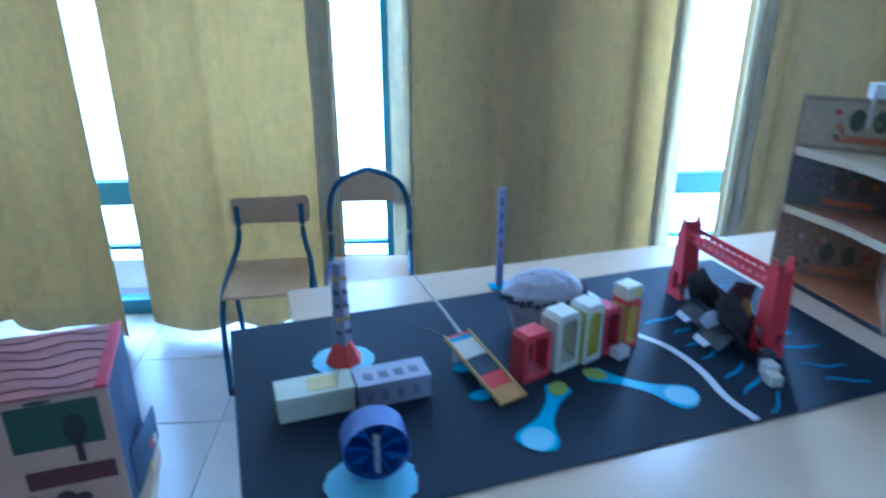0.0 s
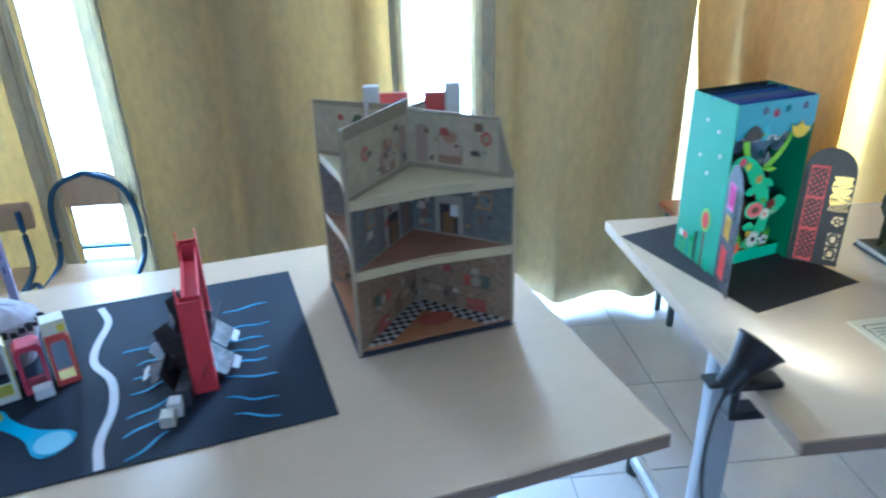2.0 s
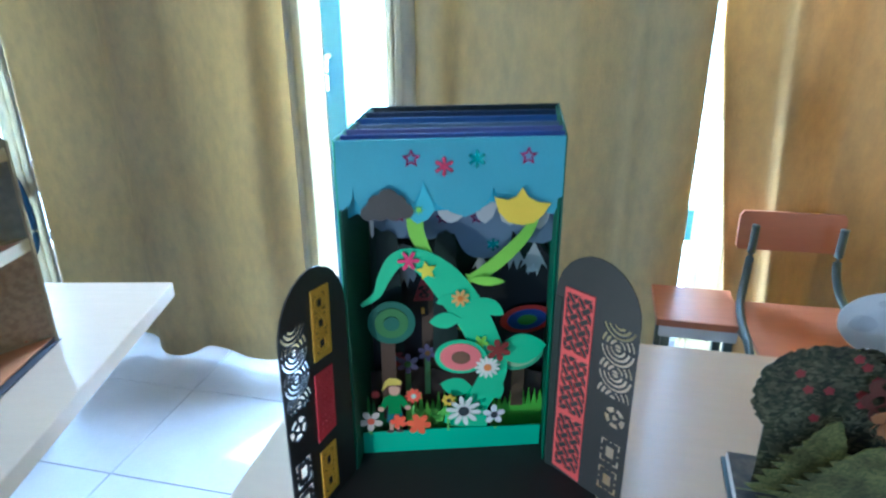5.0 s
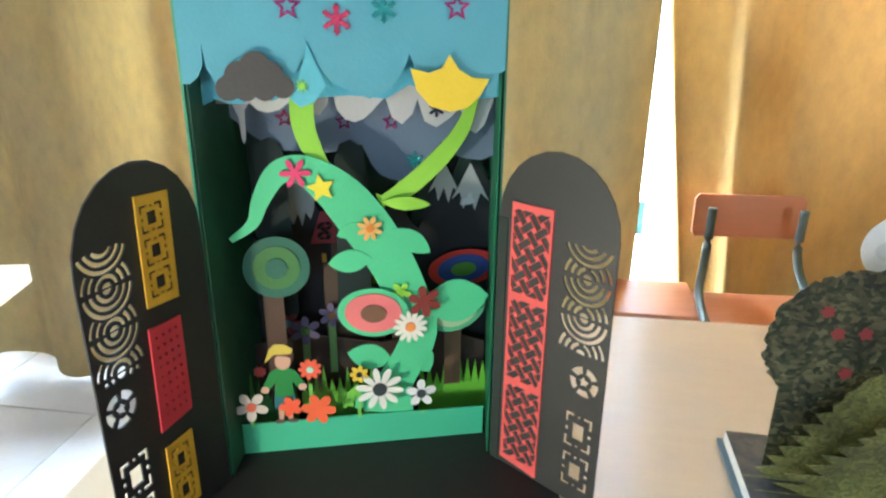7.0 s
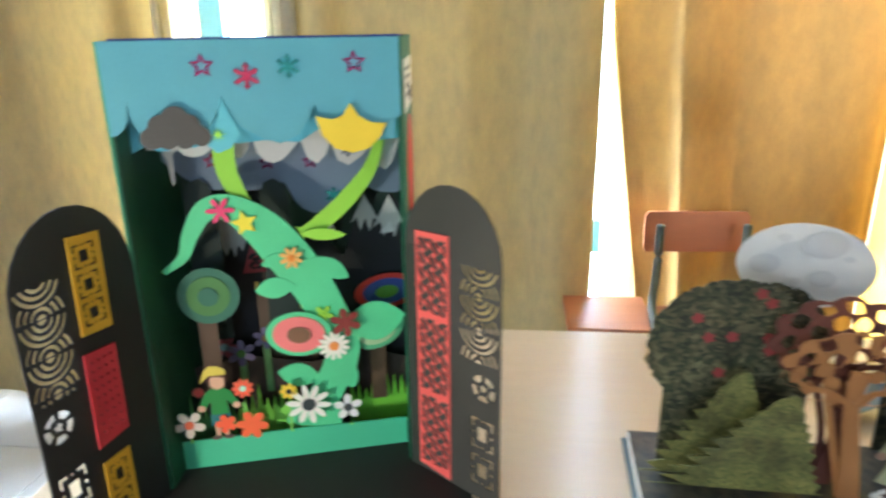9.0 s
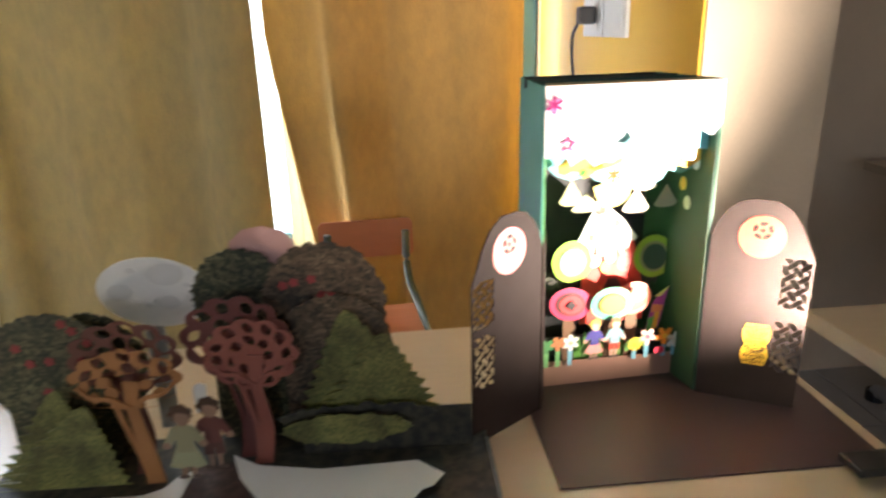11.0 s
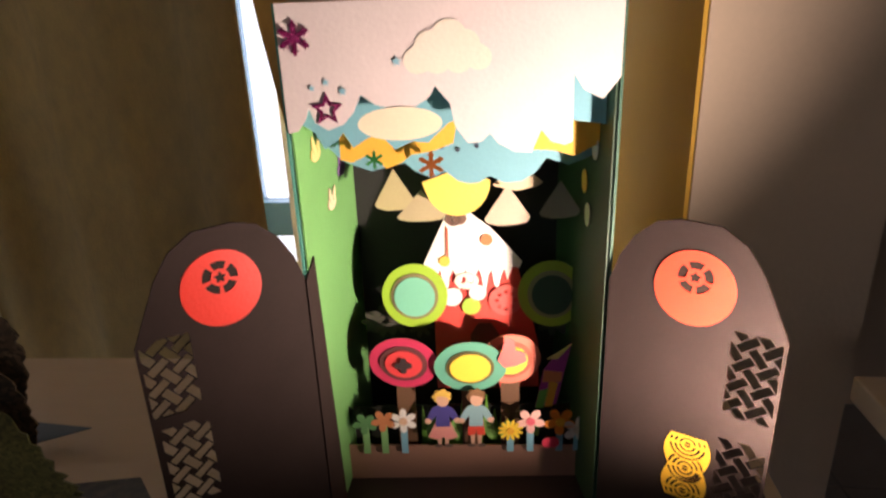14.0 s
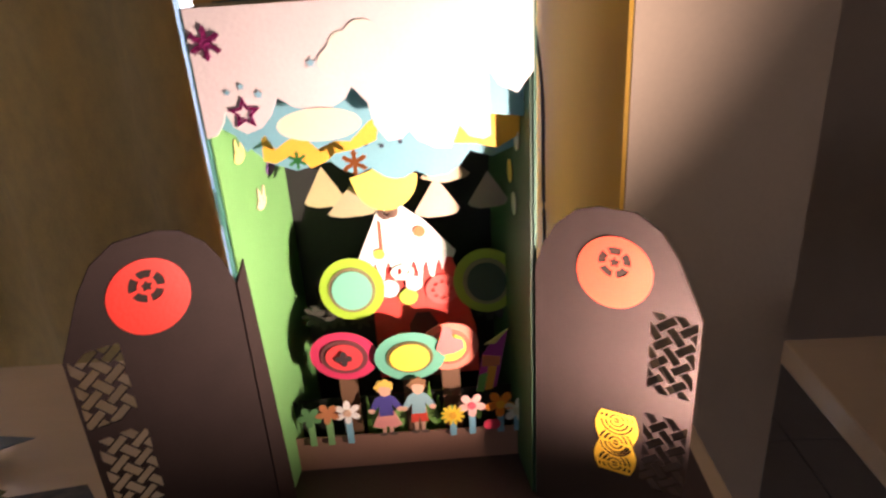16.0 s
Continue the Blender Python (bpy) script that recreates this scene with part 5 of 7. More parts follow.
M_BUSH = leafy("printed_rose_bush", ((0.014, 0.020, 0.010), (0.035, 0.045, 0.018), (0.09, 0.088, 0.04), (0.17, 0.155, 0.075)), 270.0)
M_BUSH2 = leafy("printed_brown_bush", ((0.035, 0.026, 0.016), (0.08, 0.055, 0.03), (0.14, 0.09, 0.05), (0.20, 0.14, 0.08)), 270.0)
M_PINE = leafy("printed_pine", ((0.10, 0.115, 0.034), (0.15, 0.16, 0.044), (0.20, 0.20, 0.055), (0.27, 0.25, 0.07)), 420.0)
M_FOREST = mottled("printed_forest_floor", (0.02, 0.02, 0.018), (0.06, 0.055, 0.035), (0.03, 0.02, 0.02), 60)
M_EARTH = mottled("printed_path", (0.045, 0.022, 0.018), (0.09, 0.045, 0.035), (0.06, 0.03, 0.02), 70)
part("cover", boxed(0, 0, 0, 0.475, 0.215, 0.004, bevel=0.001), M_COVER, C, "dark teal book cover")
part("page_block", boxed(0.004, 0.004, 0.004, 0.234, 0.211, 0.013, bevel=0.0015), M_PAGE, C, "white page block")
part("page_block", boxed(0.240, 0.004, 0.004, 0.471, 0.211, 0.013, bevel=0.0015), M_PAGE, C, "white page block")
part("printed_spread", boxed(0.005, 0.03, 0.0132, 0.470, 0.2105, 0.0142), M_FOREST, C, "printed dark forest floor")


def blob(cx, cz, rx, rz, amp, seed, n=72):
    rnd = random.Random(seed)
    return [(cx + (rx + rnd.uniform(-amp, amp)) * math.cos(2 * math.pi * k / n), cz + (rz + rnd.uniform(-amp, amp)) * math.sin(2 * math.pi * k / n)) for k in range(n)]


def flat_page(name, pts, material, z, t=0.0008, tilt=0.0, label=""):
    """A paper cut lying nearly flat; outline in x, y."""
    return card(name, [list(pts)], material, C, pose(0, 0, z, -90 + tilt, 0, 0), t, label)


for cx, y, cz, rx, rz, mm, sd in ((0.070, 0.170, 0.118, 0.063, 0.058, M_BUSH, 1), (0.098, 0.185, 0.112, 0.052, 0.056, M_BUSH, 2), (0.238, 0.205, 0.166, 0.046, 0.052, M_BUSH, 4), (0.318, 0.195, 0.160, 0.059, 0.064, M_BUSH2, 5), (0.326, 0.185, 0.120, 0.055, 0.055, M_BUSH2, 6)):
    b = card("bush", blob(cx, cz, rx, rz, 0.0024, sd, 110), mm, C, at(0, y, 0), 0.0012, "printed leafy bush with red roses")
    card("bush_foot", rect(cx - rx * 0.75, 0.014, cx + rx * 0.75, cz - rz * 0.4), mm, b, at(0, 0.0014, 0), 0.001)
rr = random.Random(8)
for k in range(11):
    a, r = rr.uniform(0, 6.28), rr.uniform(0.01, 0.048)
    card("rose", petals(0.080 + r * math.cos(a), 0.120 + r * math.sin(a), 0.0048, 5, 0.65), paper((0.26, 0.035, 0.035)), C, at(0, 0.1685, 0), 0.0005)
    card("rose", petals(0.316 + r * math.cos(a + 1), 0.152 + r * math.sin(a + 1), 0.0048, 5, 0.65), paper((0.26, 0.035, 0.035)), C, at(0, 0.1935, 0), 0.0005)
moon = card("moon", oval(0.152, 0.143, 0.057, 0.037, 40, -8), paper((0.80, 0.79, 0.76)), C, at(-0.008, 0.245, 0.020), 0.0014, "pale grey cratered paper moon")
for cx, cz, r in ((0.165, 0.162, 0.018), (0.118, 0.145, 0.013), (0.166, 0.132, 0.011), (0.132, 0.168, 0.005), (0.185, 0.150, 0.004), (0.145, 0.130, 0.004)):
    card("crater", oval(cx, cz, r, r * 0.66, 20), paper((0.68, 0.67, 0.65)), moon, at(0, -0.0012, 0), 0.0008)
card("moon_prop", rect(0.135, -0.015, 0.155, 0.125), paper((0.3, 0.3, 0.3)), moon, at(0, 0.0018, 0), 0.001)
# rounded card over the bushes; the pink lamplight on it is its colour
card("pink_lit_card", [(0.230, 0.17), (0.292, 0.17), (0.292, 0.222), (0.283, 0.231), (0.265, 0.237), (0.245, 0.234), (0.232, 0.222)], paper((0.62, 0.36, 0.32)), C, at(0, 0.212, 0), 0.0012)


def lace_tree(cx, y, cz, rx, rz, m1, seed, foot=0.0):
    """A tree whose flat crown is a net of curling cut-out branches on a forked trunk."""
    rnd = random.Random(seed)
    holes = []
    for count, dist, lo, hi, fat in ((11, 0.72, 0.14, 0.19, 0.115), (7, 0.38, 0.13, 0.18, 0.125)):
        for k in range(count):
            a = 2 * math.pi * (k + rnd.uniform(-0.12, 0.12)) / count + 0.4 * seed
            turn = math.degrees(a) + rnd.uniform(35, 75)
            holes.append(leaf(cx + dist * rx * math.cos(a) - 0.14 * rx * math.cos(radians(turn)), cz + dist * rz * math.sin(a) - 0.14 * rz * math.sin(radians(turn)), rx * 2 * rnd.uniform(lo, hi) * 0.9, rx * 2 * fat * rnd.uniform(0.75, 1.1), turn, 5))
    rim = [(cx + (x - cx) * rx, cz + (z - cz) * rz) for x, z in petals(cx, cz, 1.0, 11, 0.88, seed * 20)]
    t = card("lace_tree", [rim] + holes, m1, C, at(0, y, 0), 0.0012, "brown paper tree with a crown of cut-out branches")
    line = smooth_line([(cx + 0.10 * rx, cz), (cx + 0.05 * rx, cz - 0.9 * rz), (cx + 0.16 * rx, (cz - 0.9 * rz) * 0.55), (cx + foot, 0.012)], 5)
    card("trunk", ribbon(line, [0.010 + 0.012 * abs(k / len(line) - 0.35) for k in range(len(line))]), m1, t, at(0, -0.0014, 0), 0.0012)
    card("trunk", ribbon([(x - 0.016 * (1 - k / len(line)) - 0.004, z) for k, (x, z) in enumerate(line)], [0.005] * len(line)), m1, t, at(0, 0.0016, 0), 0.0012)
    for s in (-1, 1):
        limb = smooth_line([(cx + 0.08 * rx, cz - 0.95 * rz), (cx + s * 0.30 * rx, cz - 0.55 * rz), (cx + s * 0.62 * rx, cz - 0.45 * rz), (cx + s * 0.85 * rx, cz - 0.10 * rz)], 4)
        card("limb", ribbon(limb, [0.0052 - 0.0002 * k for k in range(len(limb))]), m1, t, at(0, -0.0028, 0), 0.0012)
    return t


lace_tree(0.146, 0.140, 0.121, 0.050, 0.030, paper((0.36, 0.16, 0.05), 0.5), 1, 0.012)
lace_tree(0.142, 0.156, 0.136, 0.051, 0.036, paper((0.13, 0.042, 0.028), 0.5), 2)
lace_tree(0.236, 0.172, 0.142, 0.050, 0.042, paper((0.13, 0.036, 0.03), 0.5), 3)
lace_tree(0.252, 0.160, 0.130, 0.044, 0.036, paper((0.27, 0.085, 0.06), 0.5), 4)


def pine(x0, x1, z0, ax, az, y, mm, seed, steps=10):
    """A broad printed conifer with a saw-toothed outline."""
    rnd = random.Random(seed)
    left, right = [], []
    for k in range(steps):
        f = k / steps
        w = (1 - f) ** 0.85
        z = z0 + (az - z0) * f
        for side, foot in ((left, x0), (right, x1)):
            reach = (foot - ax) * w
            side += [(ax + reach * rnd.uniform(0.98, 1.05), z + rnd.uniform(0.001, 0.003)), (ax + reach * rnd.uniform(0.70, 0.80), z + (az - z0) / steps * rnd.uniform(0.35, 0.7))]
    return card("pine", right + [(ax, az)] + left[::-1], mm, C, at(0, y, 0), 0.0012, "printed paper pine")


pine(0.004, 0.112, 0.014, 0.079, 0.110, 0.152, M_PINE, 1)
pine(0.012, 0.138, 0.016, 0.109, 0.102, 0.134, M_PINE, 2)
pine(0.285, 0.420, 0.055, 0.338, 0.163, 0.176, M_PINE, 3)
pine(0.300, 0.430, 0.050, 0.372, 0.140, 0.170, M_PINE, 4)
card("hedge", blob(0.335, 0.032, 0.060, 0.016, 0.003, 7), M_PINE, C, at(0.0, 0.150, 0.020), 0.0012, "printed low hedge")
card("hedge", blob(0.355, 0.050, 0.075, 0.012, 0.003, 9), M_FOREST, C, at(-0.01, 0.160, 0.010), 0.0012, "printed low hedge")
card("bank", rect(0.29, 0.014, 0.455, 0.060), M_FOREST, C, at(0, 0.168, 0), 0.001)
figure(C, 0.190, 0.136, 0.020, 0.078, (0.10, 0.05, 0.03), (0.30, 0.28, 0.16), (0.34, 0.34, 0.20), skin=(0.3, 0.18, 0.12), wide=True)
figure(C, 0.214, 0.140, 0.026, 0.076, (0.08, 0.04, 0.02), (0.14, 0.045, 0.035), (0.10, 0.04, 0.03), skin=(0.3, 0.18, 0.12))
card("white_scrap", [(0.200, 0.080), (0.210, 0.082), (0.212, 0.108), (0.205, 0.111), (0.200, 0.106)], M_PAGE, C, at(0, 0.148, 0), 0.0008)
part("path", card_mesh([[(0.15, 0.002), (0.42, 0.002), (0.30, 0.055), (0.225, 0.16), (0.19, 0.16), (0.172, 0.05)]], 0.0008), M_EARTH, C, "printed brown path", pose(0, 0, 0.0152, -90, 0, 0))
lp = [(0.002, 0.0), (0.158, 0.0), (0.172, 0.045), (0.186, 0.105), (0.190, 0.150), (0.176, 0.142)] + [(0.168 - 0.016 * k, 0.126 - 0.0022 * k - 0.006 * ((k * 3) % 4) / 3) for k in range(10)] + [(0.004, 0.098)]
flat_page("torn_page", lp, M_PAGE, 0.0168, label="torn cream page with lines of print")
rp = [(0.222, 0.165), (0.236, 0.128), (0.272, 0.076), (0.335, 0.032)] + [(0.35 + 0.0105 * k, 0.040 + 0.010 * k + 0.006 * (k % 2)) for k in range(8)] + [(0.40, 0.138), (0.31, 0.134), (0.25, 0.146)]
flat_page("torn_page", rp, M_PAGE, 0.0205, label="torn cream page")
flat_page("torn_page", [(0.285, 0.005), (0.42, 0.02), (0.428, 0.055), (0.39, 0.064), (0.35, 0.030)], paper((0.55, 0.36, 0.30)), 0.0175, label="torn pink page")
for k in range(5):
    flat_page("print_line", [(0.018, 0.008 + 0.005 * k), (0.095 + 0.006 * (k % 3), 0.008 + 0.005 * k), (0.095 + 0.006 * (k % 3), 0.0094 + 0.005 * k), (0.018, 0.0094 + 0.005 * k)], paper((0.12, 0.12, 0.12)), 0.0176, 0.0004)
flat_page("loose_page", [(0.25, 0.19), (0.30, 0.15), (0.47, 0.17), (0.378, 0.268), (0.30, 0.25)], M_FOREST, 0.010, 0.001, label="loose dark printed page at the back")
flat_page("page_point", [(0.20, 0.25), (0.306, 0.318), (0.22, 0.325)], paper((0.10, 0.14, 0.17)), 0.016, 0.001, label="pointed blue-grey page tip")
# ---------------------------------------------------------------- printed sheet on the table
leaf_sheet = tagged(part("paper_sheet", boxed(0, 0, 0, 0.215, 0.235, 0.002), mat("cream_sheet", (0.66, 0.60, 0.42), 0.6, var=0.05, scale=8), m=at(1.785, 1.118, TOP + 0.001, 3.5)), "cream printed paper sheet lying on the table", "paper sheet")
for k in range(19):
    w = 0.165 if k % 6 != 5 else 0.09
    part("print_line", boxed(0.025, 0.030 + 0.0095 * k, 0.0021, 0.025 + w, 0.0328 + 0.0095 * k, 0.0026), paper((0.20, 0.18, 0.13)), leaf_sheet)
for a in ((0.015, 0.018, 0.201, 0.020), (0.015, 0.214, 0.201, 0.216), (0.015, 0.018, 0.017, 0.216), (0.199, 0.018, 0.201, 0.216)):
    part("print_border", boxed(a[0], a[1], 0.0021, a[2], a[3], 0.0027), paper((0.15, 0.14, 0.11)), leaf_sheet)

# ---------------------------------------------------------------- clip-on spot lamps
M_BULB = bpy.data.materials.new("lit_bulb")
M_BULB.use_nodes = True
eb = M_BULB.node_tree.nodes["Principled BSDF"]
eb.inputs["Emission Color"].default_value, eb.inputs["Emission Strength"].default_value = (1.0, 0.88, 0.62, 1), 40.0


def clip_lamp(base, head, aim, label):
    """A black clip-on lamp: jaws on the table edge, a short neck, a flared shade with a lit bulb."""
    L = thing("clip_lamp", Matrix.Translation(base), label, "lamp", "clip-on lamps")
    h = Vector(head) - Vector(base)
    d = (Vector(aim) - Vector(head)).normalized()
    q = d.to_track_quat("Z", "Y").to_matrix().to_4x4()
    bm = bmesh.new()
    prof = [(0.010, -0.085), (0.019, -0.082), (0.021, -0.045), (0.037, 0.0), (0.041, 0.004), (0.038, 0.002), (0.019, -0.036)]
    n = 24
    rows = [[bm.verts.new((r * math.cos(2 * math.pi * k / n), r * math.sin(2 * math.pi * k / n), z)) for k in range(n)] for r, z in prof]
    for s, t in zip(rows, rows[1:]):
        for k in range(n):
            bm.faces.new((s[k], s[(k + 1) % n], t[(k + 1) % n], t[k]))
    bm.faces.new(rows[0][::-1])
    shade = part("shade", bm, M_BLACKPLASTIC, L, "flared black shade", Matrix.Translation(h - d * 0.022) @ q, smooth=False)
    bb = bmesh.new()
    bmesh.ops.create_uvsphere(bb, u_segments=20, v_segments=12, radius=0.018, matrix=Matrix.Translation((0, 0, -0.012)))
    bulb = part("bulb", bb, M_BULB, shade, "glowing bulb", smooth=True)
    bulb.visible_shadow = False
    back = h - d * 0.085
    part("neck", tube(bend([(0, 0, 0.012), (0, 0, 0.035), tuple(back * 0.5 + Vector((0, 0, 0.02))), tuple(back), tuple(h - d * 0.06)]), 0.006), M_BLACKPLASTIC, L, smooth=True)
    for z0, z1 in ((0.001, 0.014), (-0.055, -0.040)):
        part("jaw", boxed(-0.03, -0.018, z0, 0.045, 0.018, z1, bevel=0.004), M_BLACKPLASTIC, L)
    part("clip_back", boxed(-0.035, -0.016, -0.055, -0.022, 0.016, 0.014, bevel=0.003), M_BLACKPLASTIC, L)
    part("clip_lever", boxed(-0.075, -0.016, 0.010, -0.025, 0.016, 0.018, bevel=0.003), M_BLACKPLASTIC, L)
    return L


clip_lamp((1.508, 1.20, TOP), (1.532, 1.212, 0.820), (1.62, 1.24, 0.91), "black clip-on spot lamp on the table edge, switched on")
clip_lamp((2.866, 1.515, TOP), (2.844, 1.532, 0.842), (2.702, 1.708, 1.000), "black clip-on spot lamp beside the gingerbread book, switched on")
tagged(part("lamp_cable", tube(bend([(1.475, 1.185, 0.752), (1.44, 1.17, 0.74), (1.40, 1.12, 0.62), (1.46, 1.08, 0.35), (1.50, 1.15, 0.05), (1.62, 1.3, FLOOR + 0.004), (2.2, 1.6, FLOOR + 0.004)]), 0.0028, 6), M_BLACKPLASTIC, smooth=True), "thin black lamp cable hanging to the floor", "cable")

# ---------------------------------------------------------------- sockets on the pier
for name, y0, y1, lab in (("wall_socket", 2.43, 2.555, "white double wall socket with a black plug"), ("switch_plate", 2.30, 2.425, "white wall switch plate on the yellow pier")):
    s = thing(name, at(2.857, y0, 1.122), lab, "socket")
    w = y1 - y0
    part("plate", boxed(-0.010, 0, 0, -0.0003, w, 0.082, bevel=0.003), M_WHITEPLASTIC, s)
    part("insert", boxed(-0.0125, w * 0.14, 0.012, -0.0102, w * 0.86, 0.070, bevel=0.001), M_WHITEPLASTIC, s)
plug = thing("plug", at(2.844, 2.475, 1.165), "black mains plug in the wall socket", "plug")
part("plug_body", boxed(-0.034, -0.018, -0.018, 0, 0.018, 0.018, bevel=0.006), M_BLACKPLASTIC, plug)
part("plug_cord", tube(bend([(-0.03, 0, -0.01), (-0.05, 0.005, -0.05), (-0.012, 0.03, -0.25), (-0.006, 0.075, -0.45), (-0.004, 0.06, -0.62), (-0.01, 0.05, -0.95), (-0.02, 0.0, -1.15)]), 0.0035, 8), M_BLACKPLASTIC, plug, smooth=True)

# ---------------------------------------------------------------- chairs along the curtains
def chair(x, y, yaw, tube_mat, wood, style, label, sz=0.36, w=0.29, top=0.60):
    c = thing("school_chair", at(x, y, FLOOR, yaw), label, "chair", "chairs along the curtains")
    sz, top = sz - FLOOR, top - FLOOR
    h = w / 2
    bm = bmesh.new()
    n = 10
    vs = []
    for t in (0, 0.010):
        vs.append([[bm.verts.new((-h * 0.97 + 2 * h * 0.97 * i / n, -0.15 + 0.30 * j / n, sz + t - 0.020 * (1 - (j / n - 0.25) ** 2 * 2 if j / n < 0.9 else 0.2) * 0.5)) for i in range(n + 1)] for j in range(n + 1)])
    for q, g in enumerate(vs):
        for j in range(n):
            for i in range(n):
                bm.faces.new((g[j][i], g[j][i + 1], g[j + 1][i + 1], g[j + 1][i]))
    rim = [(0, i) for i in range(n)] + [(j, n) for j in range(n)] + [(n, n - i) for i in range(n)] + [(n - j, 0) for j in range(n)]
    for a, b in zip(rim, rim[1:] + rim[:1]):
        bm.faces.new((vs[0][a[0]][a[1]], vs[0][b[0]][b[1]], vs[1][b[0]][b[1]], vs[1][a[0]][a[1]]))
    part("seat", bm, wood, c, smooth=False)
    if style == "round":
        out = [(-h, top - 0.13), (h, top - 0.13)] + [(h * math.cos(math.pi * k / 14), top - 0.13 + 0.13 * math.sin(math.pi * k / 14)) for k in range(1, 14)]
    else:
        out = [(-h * 0.95, top - 0.10), (h * 0.95, top - 0.10), (h, top - 0.09), (h, top - 0.012), (h * 0.93, top), (-h * 0.93, top), (-h, top - 0.012), (-h, top - 0.09)]
    card("backrest", out, wood, c, at(0, 0.165, 0, rx=-5), 0.010)
    for s in (-1, 1):
        if style == "round":
            part("frame_tube", tube(bend([(s * h * 1.02, -0.14, 0), (s * h * 1.02, -0.12, sz - 0.02), (s * h * 1.02, 0.12, sz), (s * h * 1.03, 0.178, sz + 0.05), (s * h * 1.03, 0.172, top - 0.12), (s * h * 0.75, 0.172, top - 0.03), (0, 0.172, top + 0.008)]), 0.010), tube_mat, c, smooth=True)
        else:
            part("frame_tube", tube(bend([(s * h * 1.05, -0.15, 0), (s * h * 1.05, -0.13, sz - 0.02), (s * h * 1.02, 0.10, sz + 0.005), (s * h * 0.80, 0.170, sz + 0.08), (s * h * 0.80, 0.166, top - 0.02)]), 0.010), tube_mat, c, smooth=True)
        part("rear_leg", tube(bend([(s * h * 1.02, 0.0, sz - 0.012), (s * h * 1.02, 0.12, sz - 0.04), (s * h * 1.02, 0.19, 0)]), 0.010), tube_mat, c, smooth=True)
        part("foot", tube([(s * h * 1.03, -0.148, 0), (s * h * 1.03, -0.147, 0.03)], 0.013), M_BLACKPLASTIC, c)
    part("seat_bar", tube([(-h * 1.02, 0.02, sz - 0.025), (h * 1.02, 0.02, sz - 0.025)], 0.008), tube_mat, c)
    return c


chair(-0.445, 2.545, 4, M_BLUETUBE, M_PLY, "square", "plywood school chair with a dark blue tube frame by the curtain", sz=0.345, top=0.578)
chair(-0.09, 2.56, 0, M_BLUETUBE, M_PLY, "round", "plywood school chair with a rounded back and blue tube frame", sz=0.34, top=0.678)
chair(2.345, 2.52, 3, M_GREYTUBE, M_REDPLY, "square", "reddish plywood school chair with a grey-green tube frame", sz=0.445, w=0.25, top=0.672)
bench = thing("low_bench", at(2.02, 2.55, FLOOR), "low orange-brown wooden bench under the curtain", "bench")
part("bench_top", boxed(0, 0, 0.455, 0.20, 0.20, 0.475, bevel=0.003), M_REDPLY, bench)
part("bench_front", boxed(0.01, 0.004, 0.425, 0.19, 0.02, 0.4545), M_WHITEPLASTIC, bench)
for lx in (0.02, 0.17):
    for ly in (0.03, 0.16):
        part("leg", boxed(lx, ly, 0, lx + 0.02, ly + 0.02, 0.4545), M_GREYTUBE, bench)


chair(4.05, 2.05, 200, M_GREYTUBE, M_REDPLY, "square", "plywood school chair in the dim corner of the room", sz=0.40, w=0.28, top=0.70)


# ---------------------------------------------------------------- carousel doll house
D = thing("doll_house_book", at(1.006, 1.538, TOP + 0.002), "three-storey carousel pop-up doll house with printed rooms", "pop-up book")
TIPS = [Vector((-0.106, -0.178)), Vector((0.170, -0.106)), Vector((0.106, 0.178)), Vector((-0.170, 0.106))]
M_PRINT = mottled("printed_wallpaper", (0.46, 0.39, 0.25), (0.54, 0.46, 0.30), (0.44, 0.33, 0.20), 30)
M_PRINTB = mottled("printed_blue_wallpaper", (0.145, 0.145, 0.13), (0.20, 0.195, 0.17), (0.20, 0.15, 0.10), 40)
M_PRINTK = mottled("printed_kitchen_wall", (0.25, 0.17, 0.10), (0.35, 0.25, 0.15), (0.32, 0.12, 0.06), 60)
M_WOODF = mat("printed_floorboards", (0.42, 0.20, 0.11), 0.45, var=0.2, scale=20, stretch=(0.2, 1, 1))
M_TERRA = mat("printed_terracotta", (0.45, 0.20, 0.08), 0.45, var=0.15, scale=30)
M_CREAM = paper((0.56, 0.46, 0.27), 0.55)
M_SPINE = paper((0.34, 0.28, 0.18), 0.5)
ROOMS = ((0.012, 0.152, M_PRINTK), (0.162, 0.276, M_PRINTB), (0.288, 0.384, M_PRINT))


def spoke_matrix(tip):
    """x runs from the spine out to the tip, z up."""
    return at(0, 0, 0, math.degrees(math.atan2(tip.y, tip.x)))


for k, tip in enumerate(TIPS):
    L = tip.length
    top = 0.396 if k == 0 else 0.384
    out = [(0, 0), (L, 0), (L, 0.290), (L * 0.97, 0.300), (L * 0.86, top - 0.004), (0, top)] if k in (1, 2) else [(0, 0), (L, 0), (L, top), (0, top + 0.004)]
    sp = card("partition", out, M_SPINE, D, spoke_matrix(tip), 0.0025, "thick printed partition board")
    part("tip_edge", boxed(L - 0.0005, -0.0035, 0, L + 0.002, 0.0035, out[2][1]), M_CREAM if k != 0 else paper((0.40, 0.34, 0.23)), sp)
    for side in (-1, 1):
        for r, (z0, z1, mm) in enumerate(ROOMS):
            lim = L - 0.004 if not (k in (1, 2) and r == 2) else L * 0.86
            wp = card("wallpaper", rect(0.002, z0, lim, z1 - 0.008), mm, sp, at(0, side * 0.0022, 0), 0.0008, "printed room wall")
